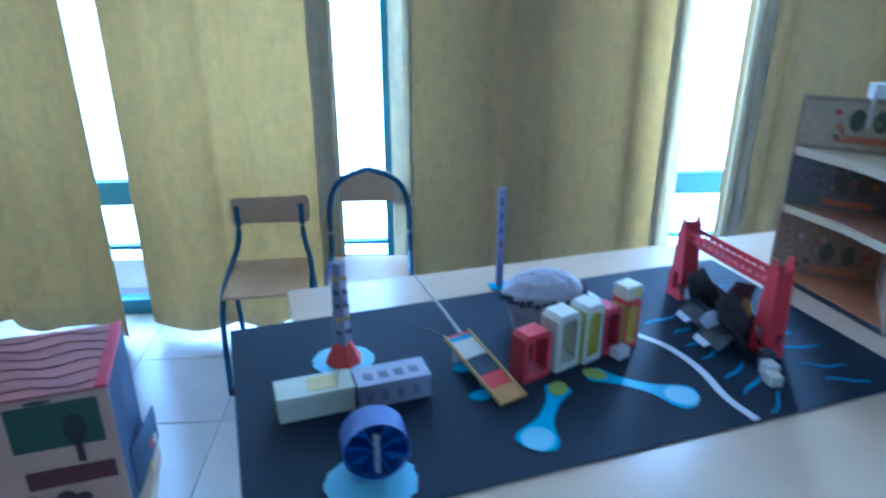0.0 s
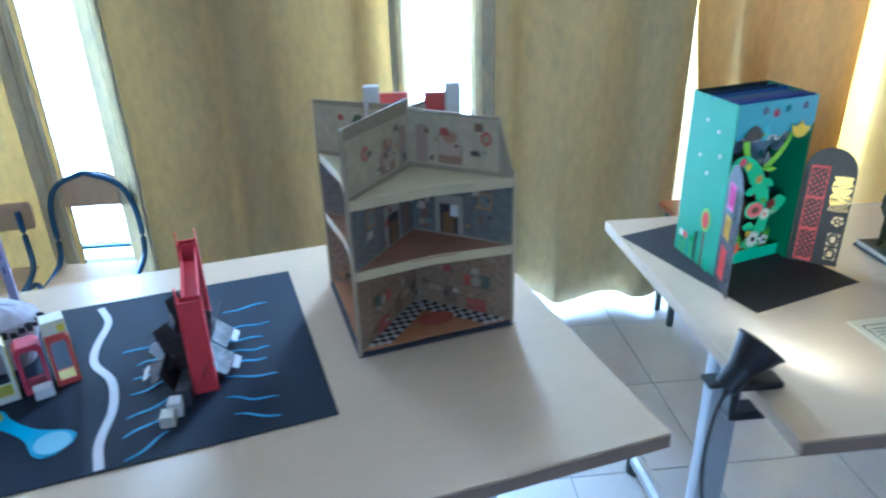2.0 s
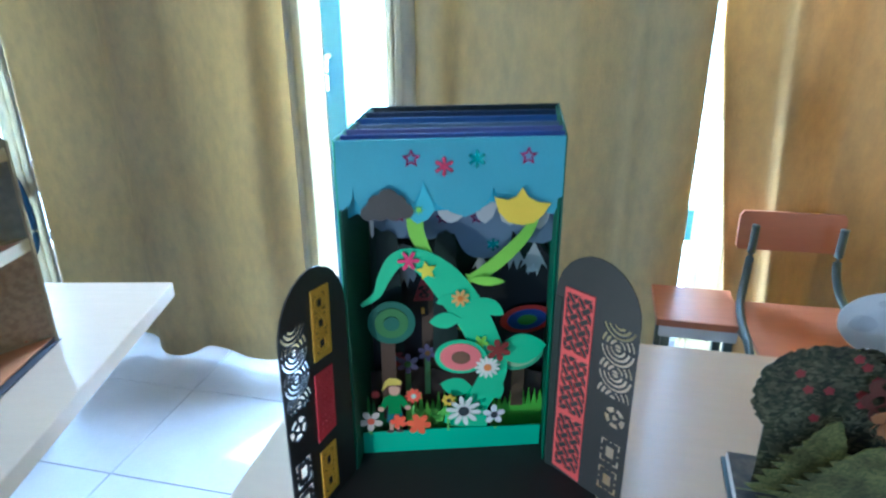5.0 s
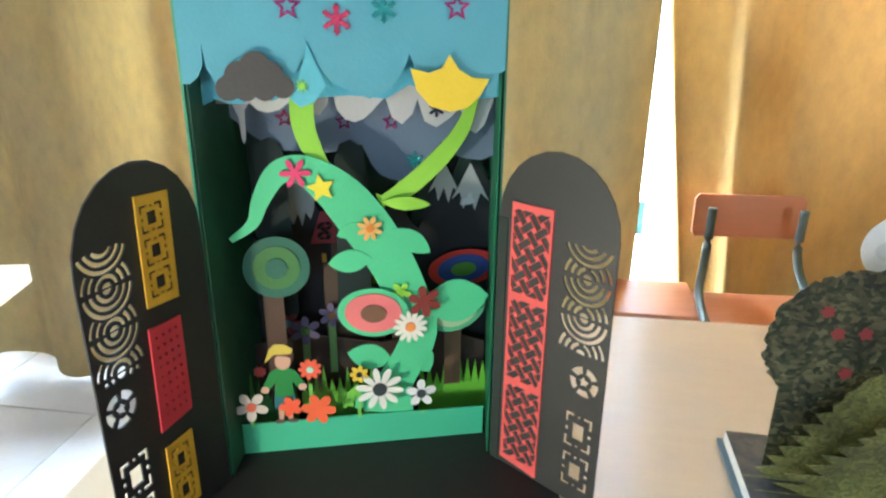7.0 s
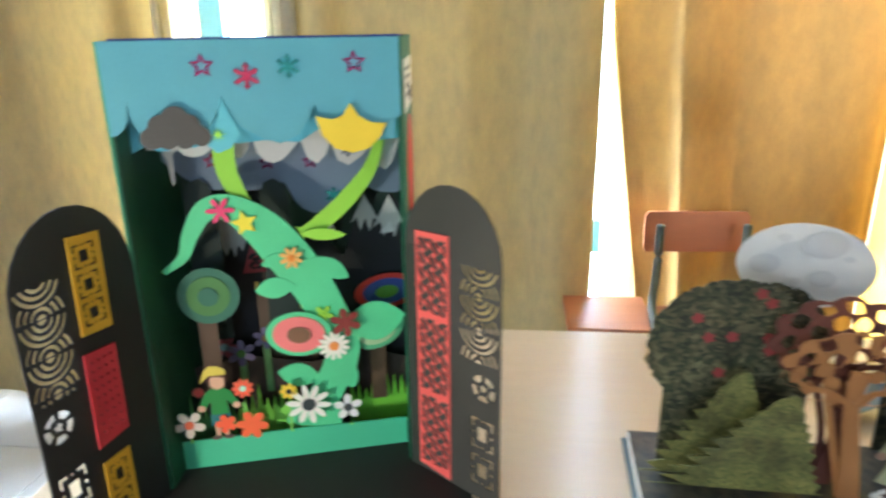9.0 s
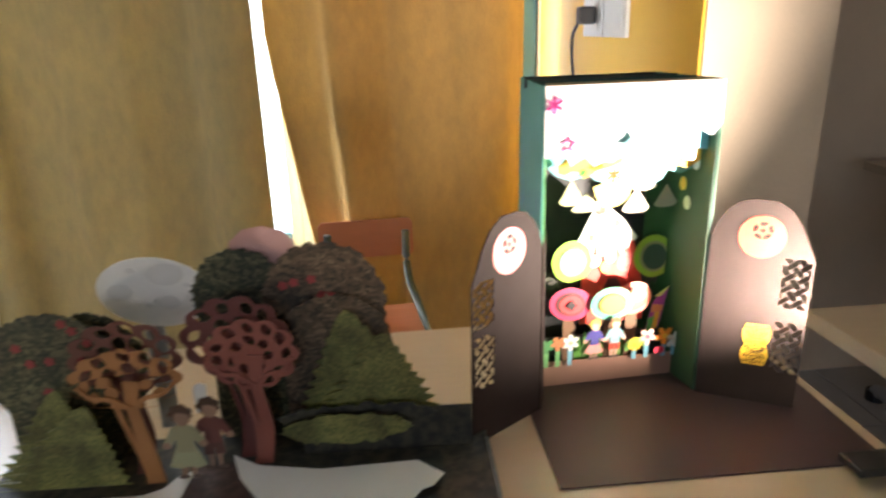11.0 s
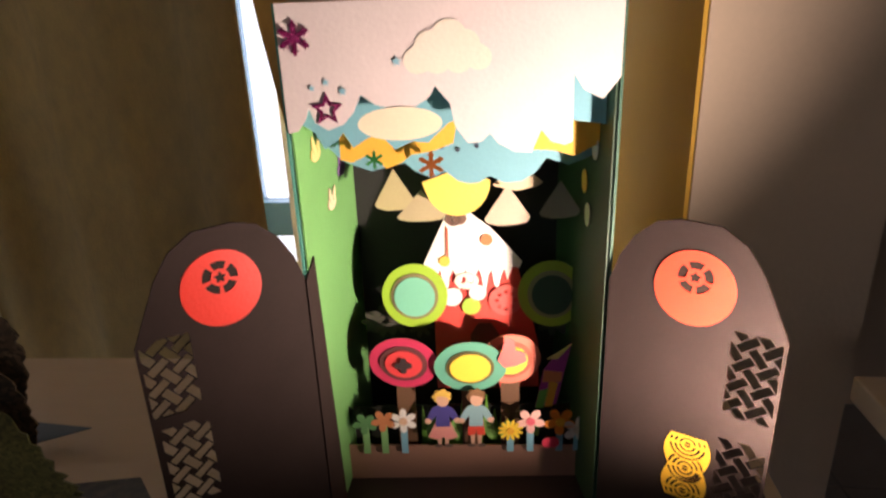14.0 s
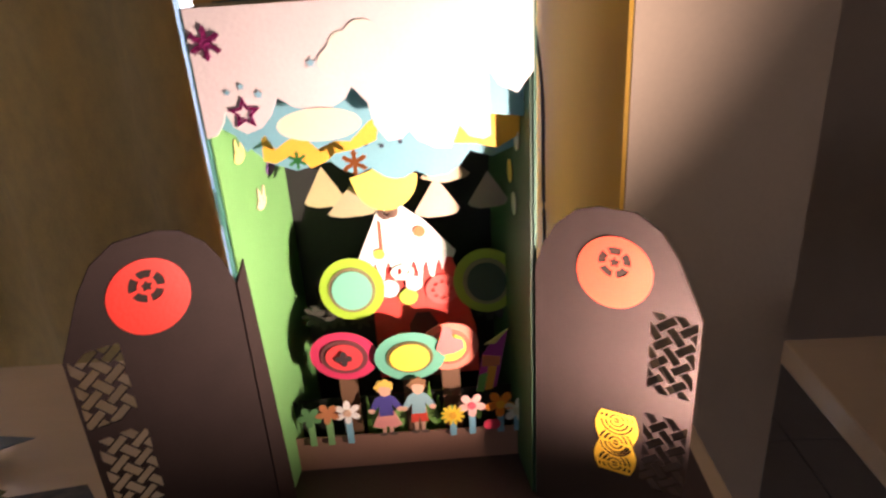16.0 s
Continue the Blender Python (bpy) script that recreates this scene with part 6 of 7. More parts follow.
# floors of the bays that can be looked into
for a, b in ((0, 1), (3, 0), (1, 2)):
    p, q = TIPS[a], TIPS[b]
    mid = (p + q) / 2 * 0.90
    for r, z in enumerate((0.008, 0.156, 0.279)):
        pts = [(0.004 * (p + q).x / (p + q).length, 0.004 * (p + q).y / (p + q).length), tuple(p * 0.985), tuple(mid * (1.08 if r == 0 else 1.0)), tuple(q * 0.985)]
        mm = (M_TERRA, M_WOODF, M_CREAM)[r]
        fl = part("storey_floor", card_mesh([pts], 0.0022), mm, D, ("terracotta printed floor", "red-brown printed floor", "attic floor")[r], pose(0, 0, z, -90, 0, 0))
        for u, v in ((p, mid), (mid, q)):
            d = v - u
            yaw = math.degrees(math.atan2(d.y, d.x))
            if r:
                part("fascia", boxed(0, -0.001, -0.014, d.length, 0.001, 0.003), M_CREAM, D, "cream fascia band", pose(u.x * 0.988, u.y * 0.988, z, 0, 0, yaw))
            else:
                part("base_flap", boxed(0, -0.001, -0.008, d.length, 0.001, 0.0), paper((0.04, 0.04, 0.05)), D, "", pose(u.x * 0.988, u.y * 0.988, z, 0, 0, yaw))
# chequered kitchen floor border, tile by tile
M_CHK = (paper((0.62, 0.58, 0.48)), paper((0.03, 0.03, 0.03)))
chk = boxed(-0.0052, -0.0052, 0, 0.0052, 0.0052, 0.0008)
cm = []
for c in range(2):
    me = bpy.data.meshes.new("checker_tile")
    chk.to_mesh(me)
    me.materials.append(M_CHK[c])
    cm.append(me)
chk.free()
for a, b in ((0, 1),):
    p, q = TIPS[a], TIPS[b]
    for tip, other in ((p, q), (q, p)):
        u = tip.normalized()
        w = (other - u * other.dot(u)).normalized()
        for i in range(17):
            for j in range(3):
                s, d = 0.012 + 0.0106 * i, 0.008 + 0.0106 * j
                pos = u * s + w * d
                if s < d * 0.9 or s > 0.195 - d:
                    continue
                o = new("checker_tile", cm[(i + j) % 2])
                o.parent = D
                o.matrix_basis = pose(pos.x, pos.y, 0.0095, 0, 0, math.degrees(math.atan2(u.y, u.x)))


def on_wall(k, side, pieces, name):
    """Printed furniture on a partition: outline (distance from the spine, height), colour."""
    m = spoke_matrix(TIPS[k])
    for q, (loop, col) in enumerate(pieces):
        loop = [(u, v + (0.0 if v < 0.14 else 0.013)) for u, v in loop]
        card(name, loop, paper(col, 0.5), D, m @ at(0, side * (0.0034 + 0.0009 * q), 0), 0.0008)


# room facing the camera, first wall: partition 0 seen from its +y side, second wall: partition 1 from its -y side
for k, side in ((0, 1), (1, -1)):
    on_wall(k, side, [(rect(0.05, 0.150, 0.105, 0.222), (0.42, 0.36, 0.26)), (rect(0.06, 0.150, 0.095, 0.205), (0.06, 0.05, 0.05)), (rect(0.066, 0.150, 0.089, 0.190), (0.22, 0.12, 0.05))], "fireplace" if k == 0 else "sideboard")
    on_wall(k, side, [(oval(0.075, 0.240, 0.020, 0.010), (0.50, 0.40, 0.22)), (oval(0.075, 0.240, 0.012, 0.005), (0.30, 0.16, 0.08))], "wall_ornament")
    on_wall(k, side, [(rect(0.135, 0.205, 0.160, 0.235), (0.40, 0.22, 0.08)), (rect(0.139, 0.209, 0.156, 0.231), (0.22, 0.24, 0.20))], "picture")
    on_wall(k, side, [(rect(0.02, 0.152, 0.036, 0.230), (0.24, 0.13, 0.09))], "printed_door")
    on_wall(k, side, [(rect(0.030, 0.014, 0.095, 0.055), (0.30, 0.20, 0.11)), (rect(0.034, 0.040, 0.060, 0.052), (0.42, 0.30, 0.18)), (rect(0.064, 0.018, 0.092, 0.052), (0.20, 0.13, 0.08))], "kitchen_cabinet")
    on_wall(k, side, [(rect(0.10, 0.060, 0.165, 0.064), (0.25, 0.17, 0.10)), (rect(0.105, 0.064, 0.118, 0.085), (0.45, 0.10, 0.07)), (oval(0.130, 0.074, 0.008, 0.010, 12), (0.40, 0.34, 0.22)), (rect(0.142, 0.064, 0.158, 0.090), (0.12, 0.14, 0.10))], "kitchen_shelf")
    on_wall(k, side, [(rect(0.11, 0.012, 0.150, 0.038), (0.36, 0.10, 0.07))], "stove")
    on_wall(k, side, [(rect(0.06, 0.280, 0.105, 0.312), (0.32, 0.20, 0.12)), (rect(0.062, 0.295, 0.103, 0.318), (0.48, 0.36, 0.26)), (oval(0.083, 0.328, 0.014, 0.011, 14), (0.40, 0.22, 0.14))], "attic_chest")
    on_wall(k, side, [(oval(0.150, 0.330, 0.010, 0.012, 16), (0.42, 0.10, 0.07)), (oval(0.150, 0.330, 0.006, 0.007, 12), (0.40, 0.32, 0.2))], "wall_plate")
    on_wall(k, side, [(rect(0.018, 0.278, 0.040, 0.345), (0.40, 0.28, 0.20))], "printed_wardrobe")
for r, (z0, col) in enumerate(((0.02, (0.45, 0.14, 0.06)), (0.155, (0.42, 0.16, 0.07)), (0.285, (0.55, 0.50, 0.42)))):
    on_wall(0, -1, [(rect(0.04, z0, 0.09, z0 + 0.020), col), (rect(0.043, z0 + 0.006, 0.087, z0 + 0.014), (0.55, 0.42, 0.28)), (rect(0.05, z0 + 0.04, 0.075, z0 + 0.07), (0.18, 0.20, 0.14))], "printed_bed")
    on_wall(3, 1, [(oval(0.06, z0 + 0.045, 0.014, 0.022, 14), (0.10, 0.11, 0.06)), (oval(0.10, z0 + 0.045, 0.014, 0.022, 14), (0.10, 0.11, 0.06)), (rect(0.04, z0, 0.13, z0 + 0.014), (0.50, 0.18, 0.08))], "printed_plant")
# small printed ornaments scattered over the visible room walls
rm = random.Random(21)
INKS = ((0.40, 0.30, 0.18), (0.20, 0.12, 0.07), (0.38, 0.09, 0.07), (0.50, 0.42, 0.30), (0.10, 0.09, 0.07), (0.22, 0.25, 0.19), (0.44, 0.24, 0.10))
for k, side in ((0, 1), (1, -1), (0, -1), (3, 1)):
    for z0, z1, mm in ROOMS:
        for q in range(13):
            wx, wz = rm.uniform(0.012, 0.165 if z0 < 0.27 else 0.15), rm.uniform(z0 + 0.006, z1 - 0.026)
            a, b = rm.uniform(0.003, 0.010), rm.uniform(0.004, 0.014)
            loop = oval(wx, wz + b / 2, a * 0.7, b / 2, 10) if q % 3 == 0 else [(wx - a, wz), (wx + a, wz), (wx + a * rm.uniform(0.4, 1.0), wz + b), (wx - a * rm.uniform(0.4, 1.0), wz + b)]
            card("printed_ornament", loop, paper(INKS[rm.randrange(7)], 0.5), D, spoke_matrix(TIPS[k]) @ at(0, side * (0.0064 + 0.00006 * q), 0), 0.0004)
rug = part("rug", card_mesh([oval(0.030, -0.085, 0.035, 0.022, 24, 15)], 0.0008), paper((0.42, 0.10, 0.06)), D, "red oval rug", pose(0, 0, 0.0112, -90, 0, 0))
for mx, my, c in ((-0.06, 0.05, (0.66, 0.64, 0.60)), (0.085, 0.045, (0.62, 0.60, 0.58))):
    part("chimney", boxed(mx - 0.014, my - 0.01, 0.33, mx + 0.014, my + 0.01, 0.414, bevel=0.001), paper(c), D, "white paper chimney")
for mx, my in ((-0.02, 0.07), (0.06, 0.06)):
    part("roof_flap", boxed(mx - 0.026, my - 0.004, 0.35, mx + 0.026, my + 0.004, 0.396, bevel=0.001), paper((0.50, 0.07, 0.06)), D, "red paper roof flap")
card("lamp_hanger", [rect(0.085, 0.200, 0.1, 0.222)], paper((0.78, 0.76, 0.70)), D, spoke_matrix(TIPS[1]) @ at(0, -0.012, 0), 0.001)
part("base_card", card_mesh([[tuple(t * 1.03) for t in TIPS]], 0.001), paper((0.07, 0.07, 0.08)), D, "dark base card", pose(0, 0, 0.001, -90, 0, 0))

# ---------------------------------------------------------------- red-roofed house on the next table
E = thing("paper_house", at(-0.756, 0.881, TOP + 0.002, 14.5), "paper house box with a pink tiled roof and dark blue side", "pop-up house")
WE, DE, HE = 0.475, 0.15, 0.188
M_ROOFP = mat("printed_roof", (0.42, 0.16, 0.14), 0.5, var=0.15, scale=14)
part("roof", boxed(0, 0, HE - 0.003, WE, DE, HE, bevel=0.0008), M_ROOFP, E, "pink printed roof panel")
for j in range(6):
    line = [(0.01 + 0.0227 * i, 0.014 + 0.024 * j + 0.006 * math.sin(1.6 * i + j)) for i in range(21)]
    part("roof_stripe", card_mesh([ribbon(line, [0.0022] * 21)], 0.0006), paper((0.16, 0.05, 0.05)), E, "", pose(0, 0, HE + 0.0006, -90, 0, 0))
part("roof_trim", boxed(WE - 0.012, -0.001, HE - 0.002, WE + 0.001, DE, HE + 0.0022), paper((0.55, 0.05, 0.09)), E, "crimson roof edge")
part("front_wall", boxed(0, 0, 0, WE, 0.002, HE - 0.004), paper((0.50, 0.33, 0.22)), E, "sand-coloured printed wall")
part("side_wall", boxed(WE - 0.002, 0.003, 0, WE, DE, HE - 0.004), paper((0.04, 0.06, 0.13)), E, "dark blue side wall")
part("side_wall", boxed(0, 0.003, 0, 0.002, DE, HE - 0.004), paper((0.04, 0.06, 0.13)), E)
part("back_wall", boxed(0.003, DE - 0.002, 0, WE - 0.003, DE, HE - 0.004), paper((0.04, 0.06, 0.13)), E)
card("green_board", rect(WE - 0.105, 0.118, WE - 0.012, 0.176), paper((0.035, 0.075, 0.045)), E, at(0, -0.001, 0), 0.001, "dark green printed blackboard")
card("bench_print", rect(WE - 0.10, 0.066, WE - 0.008, 0.090), paper((0.10, 0.03, 0.03)), E, at(0, -0.001, 0), 0.001)
card("tree_print", oval(WE - 0.040, 0.140, 0.012, 0.020, 16), paper((0.02, 0.025, 0.02)), E, at(0, -0.0018, 0), 0.0006)
card("trunk_print", rect(WE - 0.044, 0.095, WE - 0.036, 0.13), paper((0.03, 0.02, 0.02)), E, at(0, -0.0018, 0), 0.0006)
card("window_print", oval(WE - 0.07, 0.180, 0.014, 0.0025, 14), paper((0.05, 0.05, 0.06)), E, at(0, -0.0018, 0), 0.0006)
for i in range(4):
    card("dark_print", oval(WE - 0.10 + 0.017 * i, 0.050 - 0.006 * (i % 2), 0.010, 0.008, 12), paper((0.05, 0.035, 0.03)), E, at(0, -0.0016, 0), 0.0006)
for i in range(8):
    card("dark_print", rect(0.02 + 0.04 * i, 0.03 + 0.02 * (i % 3), 0.04 + 0.04 * i, 0.06 + 0.03 * (i % 2)), paper((0.12, 0.08, 0.06)), E, at(0, -0.0016, 0), 0.0006)
flap = sheet4("side_flap", [(WE + 0.001, DE * 0.25, 0), (WE + 0.001, DE * 0.25, 0.07), (WE + 0.016, DE * 1.0, 0.055), (WE + 0.016, DE * 1.0, 0)], paper((0.05, 0.08, 0.15)), E, 0.001, "folded blue flap", (1, 0, 0))
for fx, fz, c in ((0.04, 0.045, (0.55, 0.06, 0.05)), (0.07, 0.030, (0.65, 0.55, 0.45)), (0.02, 0.025, (0.60, 0.42, 0.06))):
    card("pasted_flower", petals(0, fz, 0.008, 5, 0.5), paper(c), E, at(WE + 0.019, DE * 0.25 + fx, 0, 82), 0.0008)


# ---------------------------------------------------------------- paper city on the black sheet
YAW = 14.4
ZS = TOP + 0.0035
CYAN = paper((0.06, 0.36, 0.58), 0.5)
PALE = paper((0.28, 0.55, 0.68), 0.5)
OLIVE = paper((0.32, 0.38, 0.04), 0.5)


def lying(name, loops, material, x, y, z, yaw=0.0, parent=None, t=0.0008, label=""):
    if not isinstance(loops[0], list):
        loops = [list(loops)]
    return part(name, card_mesh(loops, t), material, parent, label, pose(x, y, z, -90, 0, 0) if parent else pose(x, y, z, 0, 0, yaw) @ pose(0, 0, 0, -90, 0, 0))


def pond(x, y, r, seed, label):
    p = tagged(lying("paper_pond", blob(0, 0, r, r * 0.92, r * 0.05, seed, 36), PALE, x, y, ZS), label, "paper cut-out")
    return p


pond(-0.070, 1.335, 0.052, 3, "pale blue paper pond under the striped tower")
pond(-0.012, 1.038, 0.060, 4, "pale blue paper pond under the blue ball")
tower = thing("paper_tower", at(-0.070, 1.335, ZS + 0.001, 20), "tall striped grey paper tower on a red cone", "paper model")
bm = bmesh.new()
bmesh.ops.create_cone(bm, cap_ends=True, segments=8, radius1=0.032, radius2=0.014, depth=0.036, matrix=Matrix.Translation((0, 0, 0.018)))
part("cone_foot", bm, paper((0.62, 0.07, 0.05)), tower, "red faceted cone foot")
bm = bmesh.new()
bmesh.ops.create_cone(bm, cap_ends=True, segments=4, radius1=0.0165, radius2=0.0105, depth=0.15, matrix=Matrix.Translation((0, 0, 0.105)))
part("shaft", bm, paper((0.30, 0.27, 0.33)), tower, "grey-violet paper shaft")
for k in range(5):
    part("stripe", boxed(-0.0125 + 0.0007 * k, -0.0125 + 0.0007 * k, 0.055 + 0.024 * k, 0.0125 - 0.0007 * k, 0.0125 - 0.0007 * k, 0.062 + 0.024 * k), paper(((0.10, 0.10, 0.14), (0.45, 0.30, 0.08), (0.12, 0.10, 0.12))[k % 3]), tower)
pole = thing("paper_pole", at(0.232, 1.60, ZS + 0.001, 10), "thin lilac paper pole standing behind the dome", "paper model")
part("pole_shaft", boxed(-0.0075, -0.004, 0, 0.0075, 0.004, 0.215, bevel=0.001), paper((0.33, 0.31, 0.46)), pole)
part("pole_foot", boxed(-0.02, -0.014, 0, 0.02, 0.014, 0.003), CYAN, pole)
for k in range(4):
    part("pole_mark", boxed(-0.003, -0.0046, 0.09 + 0.03 * k, 0.002, -0.0041, 0.104 + 0.03 * k), paper((0.12, 0.11, 0.18)), pole)

# two long blocks
for x, y, w, col, lab, n in ((-0.150, 1.165, 0.112, (0.62, 0.60, 0.44), "cream paper block with a yellow top patch", 0), (-0.036, 1.192, 0.112, (0.36, 0.35, 0.41), "grey paper block with drawn windows", 1)):
    b = thing("paper_block", at(x, y, ZS, YAW + 1), lab, "paper model", "paper blocks")
    part("block_body", boxed(0, 0, 0, w, 0.05, 0.040, bevel=0.0012), paper(col), b)
    part("block_lid", boxed(-0.001, -0.0015, 0.0325, w + 0.001, 0.0515, 0.0415, bevel=0.001), paper(tuple(min(1, c * 1.08) for c in col)), b)
    if n == 0:
        part("top_patch", boxed(0.045, 0.008, 0.0416, 0.090, 0.042, 0.0424), paper((0.66, 0.55, 0.20)), b)
        part("end_patch", boxed(-0.0018, 0.004, 0.004, -0.0011, 0.046, 0.036), paper((0.35, 0.55, 0.12)), b)
    else:
        for k in range(4):
            part("drawn_window", boxed(0.012 + 0.024 * k, 0.012, 0.0416, 0.026 + 0.024 * k, 0.030, 0.0422), paper((0.16, 0.16, 0.20)), b)
            part("drawn_line", boxed(0.012 + 0.024 * k, -0.0008, 0.010, 0.022 + 0.024 * k, -0.0002, 0.026), paper((0.22, 0.22, 0.26)), b)

# blue slotted ball
ball = thing("paper_ball", at(-0.008, 1.060, ZS + 0.002, 10), "blue paper drum with crossing fins on a pond", "paper model")
hoop = bmesh.new()
ring = []
for k in range(36):
    q = 2 * math.pi * k / 36
    ring.append([hoop.verts.new((r * math.cos(q), y, 0.0435 + r * math.sin(q))) for r, y in ((0.0432, -0.021), (0.0432, 0.021), (0.0420, 0.021), (0.0420, -0.021))])
for k in range(36):
    u, v = ring[k], ring[(k + 1) % 36]
    for j in range(4):
        hoop.faces.new((u[j], u[(j + 1) % 4], v[(j + 1) % 4], v[j]))
part("hoop", hoop, paper((0.10, 0.15, 0.40), 0.45), ball, "violet-blue paper hoop", smooth=False)
for k in range(4):
    q = radians(20 + 45 * k)
    part("fin", boxed(-0.0415, -0.018, -0.0006, 0.0415, 0.020, 0.0006), paper(((0.02, 0.075, 0.30), (0.035, 0.14, 0.42))[k % 2], 0.45), ball, "", pose(0, 0, 0.0435, 0, math.degrees(q), 0))
part("fin", card_mesh([oval(0, 0.0435, 0.0412, n=32)], 0.0012), paper((0.02, 0.07, 0.28), 0.45), ball, "", at(0, 0.006, 0))
part("front_strip", boxed(-0.0035, -0.0222, 0.012, 0.0035, -0.0212, 0.072), paper((0.30, 0.30, 0.36)), ball, "grey paper strip")

# ramp of coloured plates with two long rails
ramp = thing("paper_ramp", at(0.196, 1.196, ZS, 119), "sloping ramp of coloured paper plates with long pale rails", "paper model")
cols = (((0.58, 0.33, 0.09), 0.034), ((0.62, 0.05, 0.05), 0.030), ((0.025, 0.035, 0.06), 0.040), ((0.74, 0.70, 0.55), 0.042), ((0.10, 0.35, 0.58), 0.010), ((0.55, 0.10, 0.08), 0.006))
run = 0.0
for k, (c, ln) in enumerate(cols):
    part("plate", boxed(run, -0.022, 0.004, run + ln - 0.001, 0.022, 0.0066), paper(c), ramp, "", pose(0, 0, 0, 0, -14, 0))
    run += ln
for s in (-1, 1):
    part("curb", boxed(0, s * 0.0235 - 0.0015, 0.003, run, s * 0.0235 + 0.0015, 0.0105, bevel=0.0005), paper((0.62, 0.42, 0.13)), ramp, "ochre raised edge", pose(0, 0, 0, 0, -14, 0))
for k in (0.06, 0.14):
    part("prop", boxed(k, -0.014, 0, k + 0.005, 0.014, 0.003 + 0.24 * k), paper((0.55, 0.52, 0.48)), ramp)
part("rail", tube([(0.15, -0.010, 0.040), (0.22, -0.012, 0.062), (0.32, -0.016, 0.086)], 0.0030, 6), paper((0.66, 0.62, 0.56)), ramp, "pale paper rail")
part("rail", tube([(0.15, 0.012, 0.036), (0.20, 0.018, 0.034), (0.26, 0.030, 0.020)], 0.0022, 6), paper((0.06, 0.06, 0.07)), ramp, "black paper rail")
for x, y in ((0.130, 1.300), (0.150, 1.220), (0.255, 1.555)):
    tagged(lying("paper_patch", blob(0, 0, 0.018, 0.013, 0.001, int(100 * x), 20), CYAN, x, y, ZS, 20), "small bright blue paper patch", "paper cut-out", "blue paper patches")

# a row of open paper towers
def open_tower(x, y, w, d, h, col, inner, label, yaw=YAW + 16):
    t = thing("paper_building", at(x, y, ZS, yaw), label, "paper model", "paper buildings")
    hole = [(-w * 0.36, h * 0.11), (w * 0.36, h * 0.11), (w * 0.36, h * 0.82), (w * 0.24, h * 0.90), (-w * 0.24, h * 0.90), (-w * 0.36, h * 0.82)]
    rim = [(-w / 2, 0), (w / 2, 0), (w / 2, h * 0.92), (w * 0.36, h), (-w * 0.36, h), (-w / 2, h * 0.92)]
    for y_face in (-d / 2, d / 2):
        card("face", [rim, hole], paper(col), t, at(0, y_face, 0), 0.0016)
    for s in (-1, 1):
        part("side", boxed(s * w / 2 - 0.0008, -d / 2 + 0.001, 0, s * w / 2 + 0.0008, d / 2 - 0.001, h * 0.92), paper(inner), t)
        sheet4("top_bevel", [(s * w / 2, -d / 2, h * 0.92), (s * w / 2, d / 2, h * 0.92), (s * w * 0.36, d / 2, h), (s * w * 0.36, -d / 2, h)], paper(col), t, 0.0012, "", (0, 0, 1))
    part("top", boxed(-w * 0.36, -d / 2, h, w * 0.36, d / 2, h + 0.0014), paper(col), t)
    part("floor_plate", boxed(-w / 2 + 0.001, -d / 2 + 0.001, 0.0006, w / 2 - 0.001, d / 2 - 0.001, h * 0.10), paper(inner), t)
    return t


open_tower(0.236, 1.272, 0.054, 0.034, 0.082, (0.62, 0.05, 0.06), (0.35, 0.03, 0.04), "small red open paper building")
open_tower(0.290, 1.302, 0.050, 0.040, 0.100, (0.74, 0.72, 0.60), (0.62, 0.58, 0.40), "tall cream open paper building")
open_tower(0.337, 1.322, 0.040, 0.040, 0.104, (0.72, 0.70, 0.60), (0.60, 0.55, 0.10), "tall white and yellow open paper building")
open_tower(0.378, 1.345, 0.038, 0.036, 0.084, (0.50, 0.05, 0.09), (0.28, 0.03, 0.05), "crimson open paper building")
open_tower(0.418, 1.362, 0.034, 0.034, 0.090, (0.58, 0.08, 0.06), (0.60, 0.50, 0.08), "red and yellow open paper building")
cube = thing("paper_cube", at(0.418, 1.362, ZS + 0.0925, YAW + 16), "cream paper cube on a red building", "paper model")
part("cube_body", boxed(-0.017, -0.016, 0, 0.017, 0.016, 0.024, bevel=0.001), paper((0.74, 0.72, 0.55)), cube)
part("cube_patch", boxed(0.004, -0.0168, 0.003, 0.015, -0.0162, 0.016), paper((0.75, 0.62, 0.05)), cube)
step = thing("paper_step", at(0.400, 1.318, ZS, YAW + 16), "small white folded paper step", "paper model")
part("step_block", boxed(-0.014, -0.01, 0, 0.014, 0.01, 0.018, bevel=0.001), paper((0.70, 0.70, 0.68)), step)
dome = thing("paper_dome", at(0.285, 1.425, ZS, 12), "crumpled grey paper dome with a torn rim", "paper model")
bm = bmesh.new()
n, rws = 22, []
rd_ = random.Random(6)
for j, (r, z) in enumerate(((0.050, 0.0), (0.062, 0.035), (0.076, 0.072), (0.072, 0.086), (0.050, 0.104), (0.018, 0.112))):
    rws.append([bm.verts.new(((r + rd_.uniform(-0.002, 0.002)) * math.cos(2 * math.pi * k / n), (r * 0.8 + rd_.uniform(-0.002, 0.002)) * math.sin(2 * math.pi * k / n), z + (rd_.uniform(-0.002, 0.002) if j else 0))) for k in range(n)])
for s, t in zip(rws, rws[1:]):
    for k in range(n):
        bm.faces.new((s[k], s[(k + 1) % n], t[(k + 1) % n], t[k]))
bm.faces.new(rws[-1])
part("dome_shell", bm, mat("grey_tissue", (0.42, 0.40, 0.44), 0.7, var=0.15, scale=60, bump=0.5, fine=300), dome)
bm = bmesh.new()
